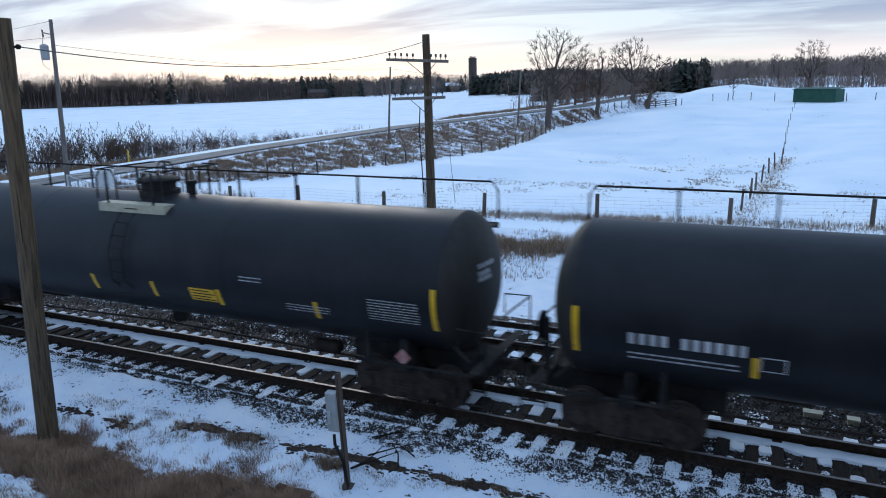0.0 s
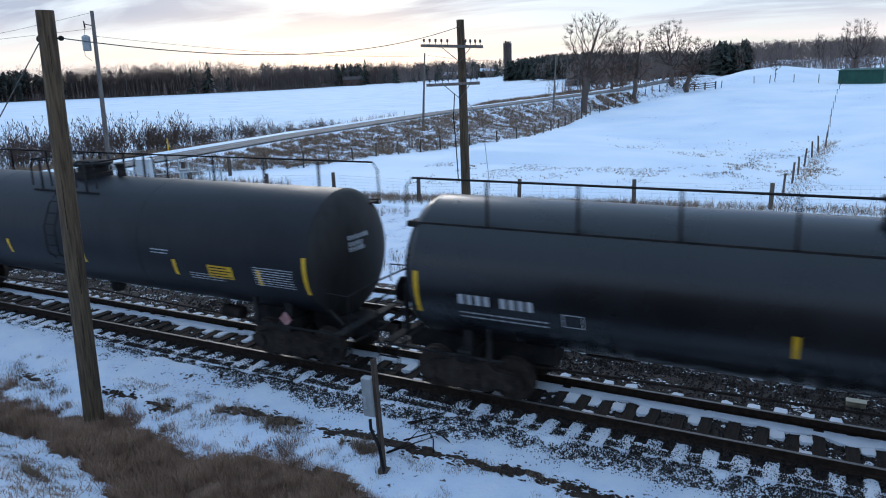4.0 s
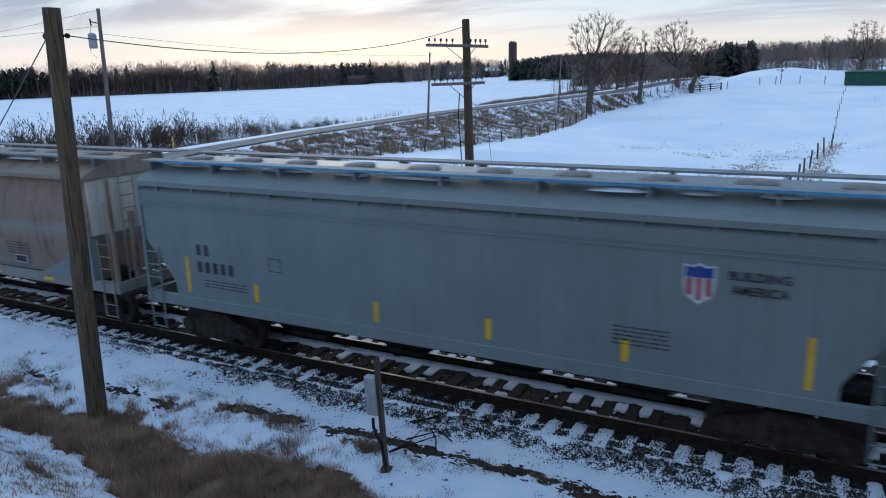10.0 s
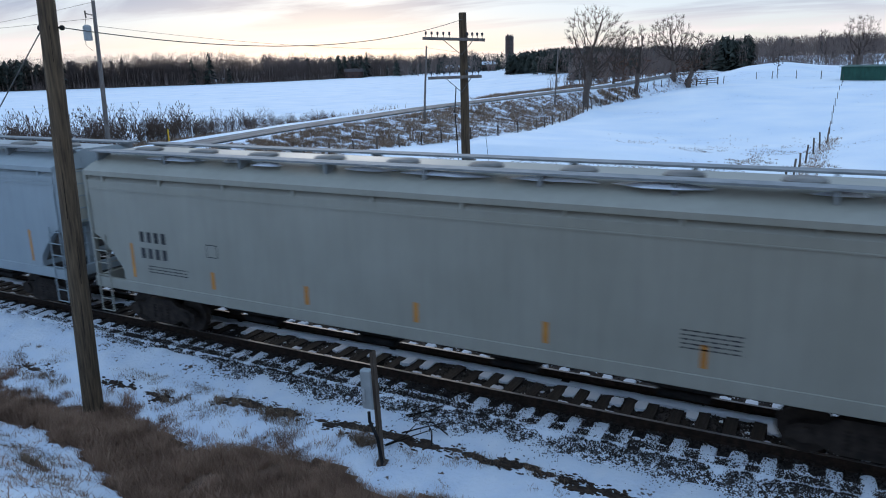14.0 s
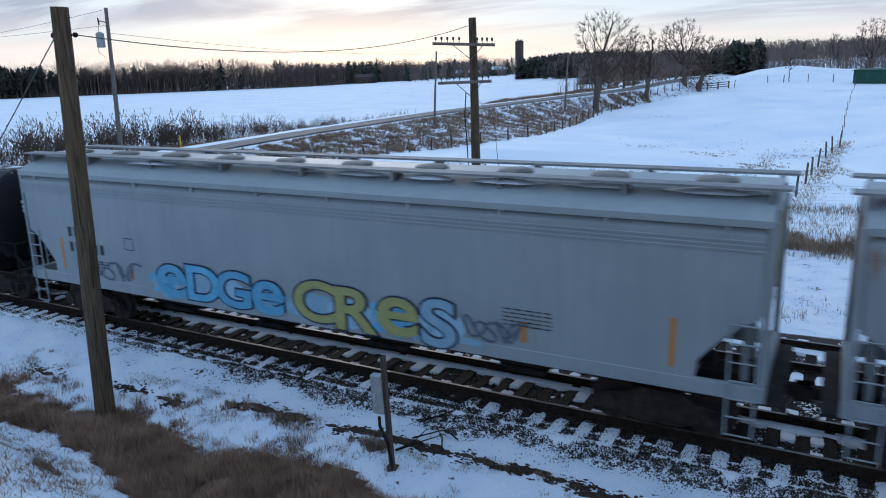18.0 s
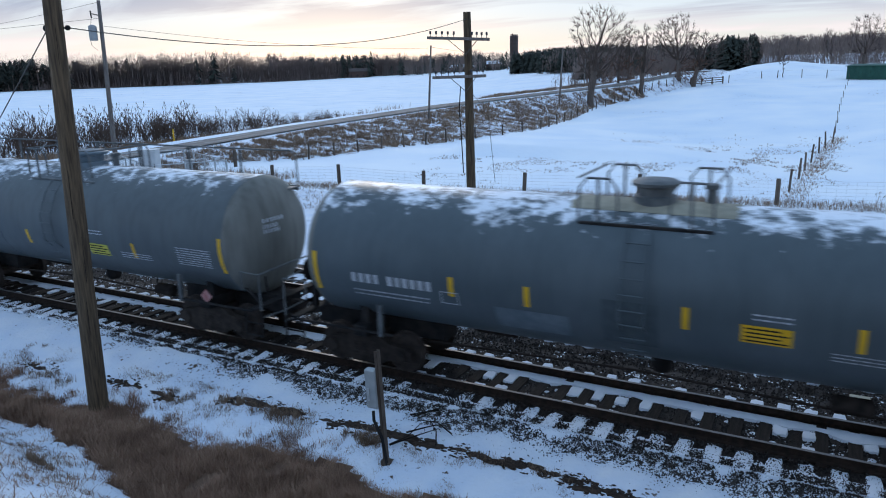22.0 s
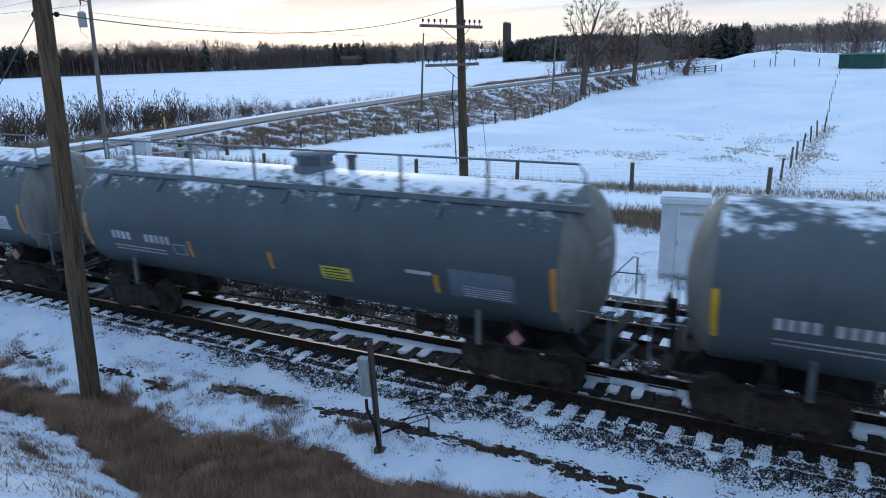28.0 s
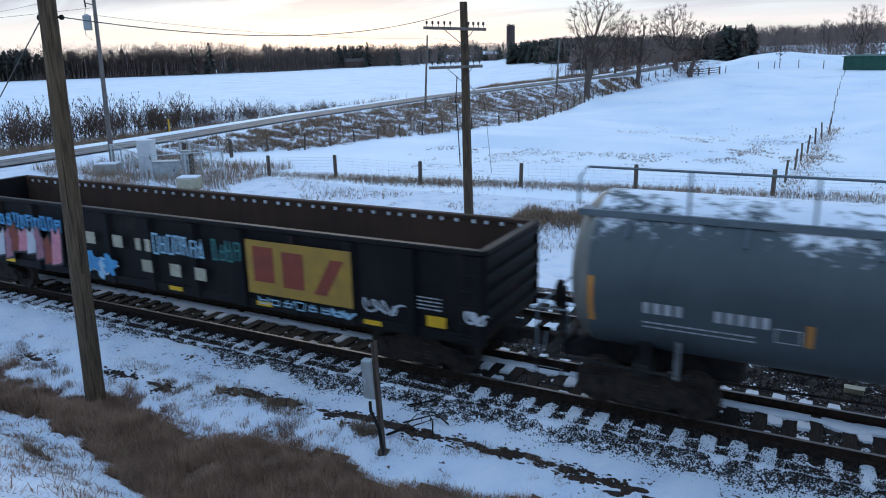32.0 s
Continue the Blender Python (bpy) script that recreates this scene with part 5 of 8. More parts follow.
    ob = part("fence_weeds", blades(9000, fence_weeds, 0.36, 0.008, 34, 0.9), DRY_WEED)
    tagged(ob, "dry weeds and stalks along the field fence", "weeds", kind="stuff")

    def brush(rng):
        x = rng.uniform(-13, 3)
        y = 21.0 + rng.gauss(0, 1.0) + 0.12 * x
        if noise.noise((x * 0.35, y * 0.3, 9)) < -0.15:
            return None
        return (x, y, rng.uniform(0.7, 1.3))
    ob = part("ditch_brush", blades(6000, brush, 0.45, 0.011, 35, 0.9), DRY_WEED)
    tagged(ob, "brown dead brush in the ditch beyond the tracks", "brush", kind="stuff")

    def verge_far(rng):
        x, y = rng.uniform(-40, 6), rng.uniform(8.5, 24)
        if noise.noise((x * 0.22, y * 0.3, 2)) < 0.12:
            return None
        return (x, y, rng.uniform(0.4, 1.1))
    ob = part("verge_weeds", blades(4000, verge_far, 0.28, 0.008, 36, 0.8), DRY_WEED)
    tagged(ob, "thin dry weeds in the snow beyond the tracks", "weeds", kind="stuff")

    def bank(rng):
        k = rng.uniform(2, 6.99)
        i = int(k)
        a, b = ROADWAY[i], ROADWAY[i + 1]
        f = k - i
        x, y = a[0] + (b[0] - a[0]) * f, a[1] + (b[1] - a[1]) * f
        d = Vector((b[0] - a[0], b[1] - a[1])).normalized()
        off = rng.uniform(3.4, 18.0)
        px, py = x + d.y * off, y - d.x * off
        if py < 27 or off > bank_foot(py) or py < 27 - 0.4 * (px + 47) or noise.noise((off * 0.35 + py * 0.5, py * 0.9 - off * 0.2, 4)) + 0.6 * noise.noise((px * 2.1, py * 1.1, 6)) < -0.08:
            return None
        return (px, py, rng.uniform(0.6, 1.2))
    ob = part("bank_grass", blades(31000, bank, 0.40, 0.015, 37, 1.1), DRY_WEED)
    tagged(ob, "brown dead grass on the snowy road bank", "grass", kind="stuff")

    def bank_far(rng):
        k = rng.uniform(0, 1)
        y = 90 + 45 * k
        x = along_road(y) - rng.uniform(4.4, 11.5)
        if noise.noise((x * 0.5, y * 0.3, 2)) < -0.15:
            return None
        return (x, y, rng.uniform(0.5, 1.2))
    ob = part("bank_grass", blades(9000, bank_far, 0.42, 0.022, 38, 1.0), DRY_WEED)
    tagged(ob, "brown dead grass beyond the road", "grass", kind="stuff")

    def thicket(rng):
        y = rng.uniform(16, 74)
        x = (-60.8 if y < 50 else -60.8 + (y - 50) * 0.22) + rng.gauss(-0.8, 1.5)
        return (x, y, rng.uniform(0.5, 1.2))
    ob = part("roadside_grass", blades(15000, thicket, 0.8, 0.018, 39, 0.7), DRY_WEED)
    tagged(ob, "brown grass at the foot of the roadside thicket", "grass", kind="stuff")

    def line_weeds(rng):
        y = rng.uniform(30, 66)
        return (-2.2 + (y - 30) * 0.06 + rng.gauss(0.4, 0.45), y, rng.uniform(0.4, 1.0))
    ob = part("fence_weeds", blades(1100, line_weeds, 0.26, 0.011, 40, 0.7), STRAW)
    tagged(ob, "pale dry grass along the dividing fence", "grass", kind="stuff")

    def compound(rng):
        x, y = rng.uniform(-48, -33), rng.uniform(17.5, 28)
        if noise.noise((x * 0.5, y * 0.5, 3)) < -0.15:
            return None
        return (x, y, rng.uniform(0.4, 1.2))
    ob = part("compound_weeds", blades(3800, compound, 0.75, 0.010, 42, 0.5), DRY_WEED)
    tagged(ob, "dead weeds standing in and round the fenced compound", "weeds", kind="stuff")

    def stubble(rng):
        x, y = rng.uniform(-30, 14), rng.gauss(45, 7)
        if noise.noise((x * 0.3, y * 0.25, 6)) + 0.5 * noise.noise((x * 1.1, y * 0.9, 3)) < 0.12:
            return None
        return (x, y, rng.uniform(0.3, 1.0))
    ob = part("field_stubble", blades(7000, stubble, 0.15, 0.016, 41, 0.9), DRY_WEED)
    tagged(ob, "tips of dead grass showing through field snow", "grass", kind="stuff")


build_grass()


def build_dirt():
    """Bare dark earth where the snow has gone, a low broken ridge along the verge."""
    rng = random.Random(50)
    s = Shape()
    for x, y, w in ((-12.9, -2.66, 0.35), (-11.2, -2.21, 0.35), (-10.5, -2.14, 0.4), (-9.8, -2.11, 0.4), (-8.4, -2.15, 0.45), (-7.9, -2.13, 0.4), (-7.3, -2.08, 0.5), (-6.7, -2.08, 0.5), (-6.2, -2.0, 0.5), (-5.3, -2.04, 0.5), (-4.7, -2.0, 0.5), (-4.2, -1.98, 0.5), (-3.5, -2.09, 0.5), (-2.8, -2.2, 0.5), (-2.0, -2.3, 0.5), (-17.3, -2.7, 0.6), (-14.3, -2.55, 0.5)):
        for _ in range(7):
            px, py = x + rng.gauss(0, w * 0.5), y + rng.gauss(0, 0.05)
            lump(s, px, py, ground_z(px, py) + 0.10 * noise.noise((px * 0.7, py * 0.7, 3)) + 0.04 * noise.noise((px * 2.1, py * 2.1, 7)) - 0.012, rng.uniform(0.12, 0.3), rng.uniform(0.04, 0.10), rng.uniform(0.02, 0.035), rng, 17)
        for _ in range(120):
            px, py = x + rng.gauss(0, w * 0.55), y + rng.gauss(0, 0.085)
            if noise.noise((px * 2.5, py * 4, 3)) < -0.2:
                continue
            lump(s, px, py, ground_z(px, py) + 0.10 * noise.noise((px * 0.7, py * 0.7, 3)) - 0.004, rng.uniform(0.02, 0.075), rng.uniform(0.015, 0.04), rng.uniform(0.008, 0.03), rng, 5)
    ob = part("bare_earth", s, EARTH)
    tagged(ob, "strip of dark bare earth and dead leaves in snow", "earth", kind="stuff")


EARTH = mat_plain("dark_earth", (0.065, 0.042, 0.029), (0.028, 0.019, 0.014), 0.95, scale=14, bump=0.8, fine=60)
build_dirt()

# ---- far woods, houses, tower ----


def conifer(s, x, y, z, hgt, rng):
    """Tiers of drooping sprays round a leaning axis, thinned here and there."""
    r = hgt * rng.uniform(0.20, 0.36)
    full = rng.uniform(0.3, 0.75)
    tiers = 11
    lx, ly = rng.uniform(-0.04, 0.04) * hgt, rng.uniform(-0.04, 0.04) * hgt
    for k in range(tiers):
        f = k / tiers
        zz = z + hgt * (0.06 + 0.90 * f) + rng.uniform(-0.02, 0.02) * hgt
        rr = (r * (1 - f) ** full + 0.12) * rng.uniform(0.65, 1.2)
        n = 6
        a0 = rng.uniform(0, 6.28)
        cx, cy = x + lx * f, y + ly * f
        for i in range(n):
            if rng.random() < 0.12:
                continue
            a = a0 + 6.283 * i / n + rng.uniform(-0.4, 0.4)
            q = rr * rng.uniform(0.5, 1.35)
            b = a + rng.uniform(0.6, 1.0)
            s.add([(cx, cy, zz + hgt * 0.12), (cx + q * math.cos(a), cy + q * math.sin(a), zz + hgt * rng.uniform(-0.05, 0.03)), (cx + q * 0.7 * math.cos(b), cy + q * 0.7 * math.sin(b), zz + hgt * rng.uniform(-0.03, 0.05))], [(0, 1, 2)])


def bare(s, x, y, z, hgt, rng, twigs=46, thick=1.0):
    """A leafless tree: bole, forked limbs and a haze of thin twigs."""
    lean = rng.uniform(-0.06, 0.06) * hgt
    s.tube([(x, y, z - 0.3), (x + lean, y, z + hgt * 0.6)], 0.16 * thick ** 0.5, 3, 0.08 * thick ** 0.5, cap=False)
    r = hgt * rng.uniform(0.20, 0.34)
    low = rng.uniform(0.06, 0.25)
    for _ in range(twigs):
        a, d = rng.uniform(0, 6.283), rng.uniform(0.02, 1) ** 0.6
        f = rng.uniform(low, 0.96)
        bulge = math.sin(min(1, f * 1.02) * math.pi) ** 0.5
        px, py, pz = x + lean * f + r * d * bulge * math.cos(a), y + r * d * bulge * math.sin(a), z + hgt * f
        ln = hgt * rng.uniform(0.07, 0.17)
        dx, dy = 0.7 * ln * math.cos(a) * rng.uniform(-0.2, 1), 0.7 * ln * math.sin(a) * rng.uniform(-0.2, 1)
        w = rng.uniform(0.03, 0.085) * thick
        s.add([(px - w, py + w * 0.5, pz), (px + w, py - w * 0.5, pz), (px + dx, py + dy, pz + ln)], [(0, 1, 2)])


def build_woods():
    rng = random.Random(60)
    dark, brown = Shape(), Shape()
    # the wood along the left field, running away from the track
    for k in range(4600):
        y = rng.uniform(60, 720) if k % 5 < 3 else rng.uniform(60, 330)
        x = -352 - 40 * sst(330, 100, y) + 14 * math.sin(y * 0.02) - abs(rng.gauss(0, 24))
        hgt = rng.uniform(12, 18.5) + 3.0 * noise.noise((x * 0.02, y * 0.03, 8))
        z = ground_z(x, y)
        con = noise.noise((x * 0.02, y * 0.018, 1)) + (0.22 if y < 240 else -0.25)
        if rng.random() < 0.30 + con * 0.9:
            conifer(dark, x, y, z, hgt * rng.uniform(0.6, 1.12), rng)
        else:
            bare(brown, x, y, z, hgt * rng.uniform(0.75, 1.1), rng, 62, 3.2)
    for k in range(900):
        y = rng.uniform(30, 250)
        x = -392 - abs(rng.gauss(0, 20)) + 10 * math.sin(y * 0.03)
        if rng.random() < 0.55:
            conifer(dark, x, y, ground_z(x, y), rng.uniform(9, 17), rng)
        else:
            bare(brown, x, y, ground_z(x, y), rng.uniform(9, 16), rng, 62, 3.2)
    # underwood along its edge
    for k in range(2000):
        y = rng.uniform(60, 600) if k % 2 else rng.uniform(60, 300)
        x = -350 - 40 * sst(330, 100, y) + 14 * math.sin(y * 0.02) - abs(rng.gauss(0, 9))
        if y > 300 and noise.noise((0, y * 0.03, 3)) > 0.1:
            continue
        bare(brown, x, y, ground_z(x, y) - 1, rng.uniform(4, 9.5), rng, 44, 3.0)
    # scattered trees round the far houses
    for k in range(900):
        f = rng.random()
        x, y = -360 + 210 * f + rng.uniform(-60, 60), 560 + rng.uniform(-60, 260)
        z = ground_z(x, y)
        if noise.noise((x * 0.02, y * 0.02, 4)) < -0.25:
            continue
        if rng.random() < 0.22:
            conifer(dark, x, y, z, rng.uniform(7, 15), rng)
        else:
            bare(brown, x, y, z, rng.uniform(7, 15), rng, 60, 1.8)
    # conifer belt behind the road
    for k in range(440):
        f = rng.random()
        x, y = -130 + 52 * f + rng.uniform(-4, 4), 300 - 38 * f + abs(rng.gauss(0, 14))
        conifer(dark, x, y, ground_z(x, y), rng.uniform(5.0, 10.0), rng)
    for k in range(620):
        f = rng.random()
        x, y = -100 + 57 * f + rng.uniform(-4, 4), 258 + abs(rng.gauss(0, 22))
        if rng.random() < 0.45:
            conifer(dark, x, y, ground_z(x, y), rng.uniform(5.5, 9.3), rng)
        else:
            bare(brown, x, y, ground_z(x, y), rng.uniform(6, 9.5), rng, 70, 1.2)
    for k in range(330):
        x, y = -70 + 32 * rng.random(), 200 + abs(rng.gauss(0, 12))
        if rng.random() < 0.25:
            conifer(dark, x, y, ground_z(x, y), rng.uniform(4.5, 7.5), rng)
        else:
            bare(brown, x, y, ground_z(x, y) - 0.3, rng.uniform(5.0, 8.0), rng, 90, 0.9)
    # scrub under the bare trees by the road
    for k in range(110):
        f = rng.random()
        x, y = -43 + 11 * f + rng.gauss(0, 1.2), 116 + 30 * f + rng.uniform(-4, 8)
        bare(brown, x, y, ground_z(x, y), rng.uniform(1.5, 4.5), rng, 70, 0.4)
    # clump and trees over the brow of the right-hand field
    for k in range(48):
        x, y = rng.uniform(-36.5, -25), 252 + abs(rng.gauss(0, 7))
        conifer(dark, x, y, ground_z(x, y), rng.uniform(6.5, 12.4), rng)
    for k in range(300):
        f = rng.random()
        x, y = -27 + 90 * f, 262 - 30 * f + rng.gauss(0, 8)
        bare(brown, x, y, ground_z(x, y), rng.uniform(7.5, 11.0), rng, 90, 0.8)
    for k in range(900):
        x, y = rng.uniform(-70, 130), 450 + abs(rng.gauss(0, 14))
        if rng.random() < 0.12:
            conifer(dark, x, y, ground_z(x, y), rng.uniform(7, 11), rng)
        else:
            bare(brown, x, y, ground_z(x, y), rng.uniform(7, 11.5), rng, 60, 1.8)
    # low far ridge
    for k in range(420):
        x, y = rng.uniform(-620, 260), rng.uniform(900, 1200)
        bare(brown, x, y, ground_z(x, y) + 2, rng.uniform(10, 20), rng, 22, 4.0)
    tagged(part("far_conifers", dark, NEEDLES), "dark conifer woods beyond the snowy fields", "woods", kind="stuff")
    tagged(part("far_bare_trees", brown, BRUSH), "bare brown woods beyond the snowy fields", "woods", kind="stuff")


build_woods()


def build_far_buildings():
    x, y = -344, 818
    z = ground_z(x, y)
    t = thing("silo", "tall dark concrete silo on the far skyline", "silo", at=(x, y, z))
    part("wall", Shape().lathe([(-2, 4.9), (0, 4.9), (35, 4.9), (35.2, 5.05), (35.8, 5.05)], 28, ALONG_Z), SILO, t, smooth=True)
    for k in range(11):
        part("hoop", Shape().lathe([(1.5 + 3.1 * k, 4.88), (1.52 + 3.1 * k, 5.0), (1.75 + 3.1 * k, 5.0), (1.77 + 3.1 * k, 4.88)], 28, ALONG_Z), HOUSE_WALL, t)
    part("roof", Shape().lathe([(35.8, 4.7), (36.4, 4.2), (37.0, 2.4), (37.2, 0.4)], 24, ALONG_Z), SILO, t, smooth=True)
    part("rail", Shape().tube([(4.6 * math.cos(w), 4.6 * math.sin(w), 37.6) for w in [0.2618 * k for k in range(25)]], 0.12, 5), HOUSE_WALL, t)
    for k in range(8):
        w = 0.785 * k
        part("rail_post", Shape().tube([(4.6 * math.cos(w), 4.6 * math.sin(w), 35.6), (4.6 * math.cos(w), 4.6 * math.sin(w), 37.7)], 0.1, 5), HOUSE_WALL, t)
    part("hoist_leg", Shape().box(-0.5, 0.5, -5.5, -4.7, 0, 38.4), HOUSE_WALL, t)
    rng = random.Random(70)
    for x, y, w, turn in ((-350, 500, 15, 30), (-300, 600, 13, -20), (-262, 575, 12, 15), (-250, 640, 12, 0), (-225, 590, 11, 20), (-205, 650, 13, -15), (-280, 690, 13, 0), (-190, 620, 11, 25), (-330, 640, 12, 5)):
        z = ground_z(x, y)
        hs = thing("house", "low farmhouse with a snowy roof among far trees", "house", "far houses", (x, y, z))
        hs.rotation_euler = (0, 0, radians(turn))
        hh = rng.uniform(3.0, 5.2)
        part("wall", Shape().box(-w / 2, w / 2, -4, 4, -0.5, hh), HOUSE_WALL if rng.random() < 0.6 else BOX_WHITE, hs)
        roof = Shape().add([(-w / 2 - 0.4, -4.5, hh), (w / 2 + 0.4, -4.5, hh), (w / 2 + 0.4, 4.5, hh), (-w / 2 - 0.4, 4.5, hh), (-w / 2 - 0.4, 0, hh + 2.6), (w / 2 + 0.4, 0, hh + 2.6)],
                           [(0, 1, 5, 4), (2, 3, 4, 5), (0, 4, 3), (1, 2, 5), (3, 2, 1, 0)])
        part("roof", roof, SILO if x == -350 else SNOW_LUMP, hs)
        for i in range(3):
            part("window", Shape().box(-w / 2 + 1 + i * w / 3, -w / 2 + 2.4 + i * w / 3, -4.06, -3.98, 1.0, 2.3), PANE, hs)
        part("chimney", Shape().box(w / 4, w / 4 + 0.7, -0.4, 0.4, hh + 1.5, hh + 3.4), HOUSE_WALL, hs)
    # green shelter in the right-hand field
    x, y = 5.6, 150.2
    z = ground_z(x, y)
    sh = thing("field_shelter", "long low green metal animal shelter in the snowy field", "shelter", at=(x, y, z))
    sh.rotation_euler = (0, 0, radians(-27))
    part("wall", Shape().box(-4.1, 4.1, -1.8, 1.8, -0.4, 2.1), GREEN_METAL, sh)
    roof = Shape().add([(-4.35, -2.1, 2.05), (4.35, -2.1, 2.05), (4.35, 2.1, 2.35), (-4.35, 2.1, 2.35), (-4.35, -2.1, 2.15), (4.35, -2.1, 2.15), (4.35, 2.1, 2.45), (-4.35, 2.1, 2.45)],
                       [(3, 2, 1, 0), (4, 5, 6, 7), (0, 1, 5, 4), (1, 2, 6, 5), (2, 3, 7, 6), (3, 0, 4, 7)])
    part("roof", roof, GREEN_METAL, sh)
    for k in range(12):
        part("cladding_rib", Shape().box(-4.0 + k * 0.71, -3.94 + k * 0.71, -1.84, -1.8, -0.2, 2.05), GREEN_METAL, sh)


build_far_buildings()

# ---- train ----
WHEEL_R = 0.457


def truck_meshes():
    frame = Shape()
    prof = [(-1.18, 0.36), (-1.18, 0.56), (-0.98, 0.66), (-0.62, 0.70), (-0.40, 0.86), (0.40, 0.86), (0.62, 0.70), (0.98, 0.66), (1.18, 0.56), (1.18, 0.36),
            (0.80, 0.36), (0.60, 0.30), (0.42, 0.20), (-0.42, 0.20), (-0.60, 0.30), (-0.80, 0.36)]
    n = len(prof)
    v = [(x, y, z) for y in (-0.09, 0.09) for x, z in prof]
    f = [tuple(range(n)), tuple(reversed(range(n, 2 * n)))] + [(i, n + i, n + (i + 1) % n, (i + 1) % n) for i in range(n)]
    frame.add(v, [tuple(reversed(q)) for q in f])
    for x in (-0.89, 0.89):
        frame.lathe([(-0.14, 0.13), (-0.13, 0.16), (0.12, 0.16), (0.14, 0.10)], 12, Matrix.Translation((x, 0, WHEEL_R)) @ ALONG_Y)
    coil = [(0.27, 0.06)]
    for k in range(5):
        coil += [(0.30 + 0.08 * k, 0.085), (0.34 + 0.08 * k, 0.105), (0.37 + 0.08 * k, 0.085)]
    spring = Shape().lathe(coil + [(0.70, 0.06)], 10, ALONG_Z)
    wheel = Shape().lathe([(-0.07, 0.10), (-0.075, 0.13), (-0.05, 0.36), (-0.07, 0.40), (-0.07, 0.452), (0.05, WHEEL_R), (0.055, 0.485), (0.085, 0.485), (0.085, 0.38), (0.03, 0.14), (0.06, 0.10)], 28, ALONG_Y)
    axle = Shape().lathe([(-0.98, 0.07), (-0.7, 0.09), (0.7, 0.09), (0.98, 0.07)], 10, ALONG_Y)
    bolster = Shape().box(-0.22, 0.22, -0.95, 0.95, 0.45, 0.80, c=0.04)
    return (frame.mesh("side_frame", TRUCK_IRON), spring.mesh("spring", TRUCK_IRON), wheel.mesh("wheel", WHEEL_STEEL, True),
            axle.mesh("axle", TRUCK_IRON, True), bolster.mesh("bolster", TRUCK_IRON))


FRAME, SPRING, WHEEL, AXLE, BOLSTER = truck_meshes()


def add_truck(car, x):
    truck = part("truck", BOLSTER, None, car, at=pose(x, 0, 0))
    for y in (-0.99, 0.99):
        part("side_frame", FRAME, None, truck, at=pose(0, y, 0))
        for x in (-0.24, 0.0, 0.24):
            part("spring", SPRING, None, truck, at=pose(x, y * 1.01, 0))
    for wx in (-0.89, 0.89):
        part("axle", AXLE, None, truck, at=pose(wx, 0, WHEEL_R))
        for y, turn in ((-0.7525, 0), (0.7525, 180)):
            part("wheel", WHEEL, None, truck, at=pose(wx, y, WHEEL_R, 0, 0, turn))
    return truck


def add_coupler(car, x, d):
    s = Shape().box(min(x - d * 0.75, x - d * 0.12), max(x - d * 0.75, x - d * 0.12), -0.10, 0.10, 0.76, 0.98, c=0.03)
    s.box(x - 0.16, x + 0.14, -0.17, 0.15, 0.70, 1.02, c=0.05)
    part("coupler", s, TRUCK_IRON, car)
    h = Shape().tube([(x - d * 0.5, -0.3, 0.75), (x - d * 0.2, -0.35, 0.50), (x, -0.2, 0.42)], 0.03)
    part("air_hose", h, FRAME_BLACK, car)


def on_tank(R, zc):
    return lambda z: -math.sqrt(max(0.0, (R + 0.006) ** 2 - (z - zc) ** 2))


def decal(s, x0, x1, z0, z1, surf, lean=0.0, lift=0.0, n=5):
    """A painted or stuck-on patch that follows the car's near side."""
    rows = []
    for i in range(n + 1):
        z = z0 + (z1 - z0) * i / n
        rows.append([(x0 + lean * i / n, surf(z) - lift, z), (x1 + lean * i / n, surf(z) - lift, z)])
    start = len(s.v)
    s.sheet(rows)
    s.f[-n:] = [tuple(q) for q in s.f[-n:]]
    return s


def text_bars(s, x0, z, h, count, surf, w=None, gap=0.3):
    """A line of unreadable or withheld characters as plain blocks."""
    w = w or 0.62 * h
    x = x0
    for k in range(count):
        decal(s, x, x + w * (1 - gap), z, z + h, surf, n=2)
        x += w
    return s


def small_print(s, x0, x1, z0, z1, lines, surf, rng):
    for k in range(lines):
        za = z1 - (k + 0.75) * (z1 - z0) / lines
        x = x0
        while x < x1:
            w = rng.uniform(0.06, 0.2)
            decal(s, x, min(x1, x + w), za, za + 0.34 * (z1 - z0) / lines, surf, n=1)
            x += w + 0.04
    return s


def mesh_of_text(body, size, mat, outline=0.0):
    cu = bpy.data.curves.new("lettering", "FONT")
    cu.body, cu.size, cu.offset, cu.extrude = body, size, outline, 0.002
    ob = bpy.data.objects.new("lettering", cu)
    scene.collection.objects.link(ob)
    me = bpy.data.meshes.new_from_object(ob.evaluated_get(bpy.context.evaluated_depsgraph_get()))
    bpy.data.objects.remove(ob)
    me.materials.clear()
    me.materials.append(mat)
    return me


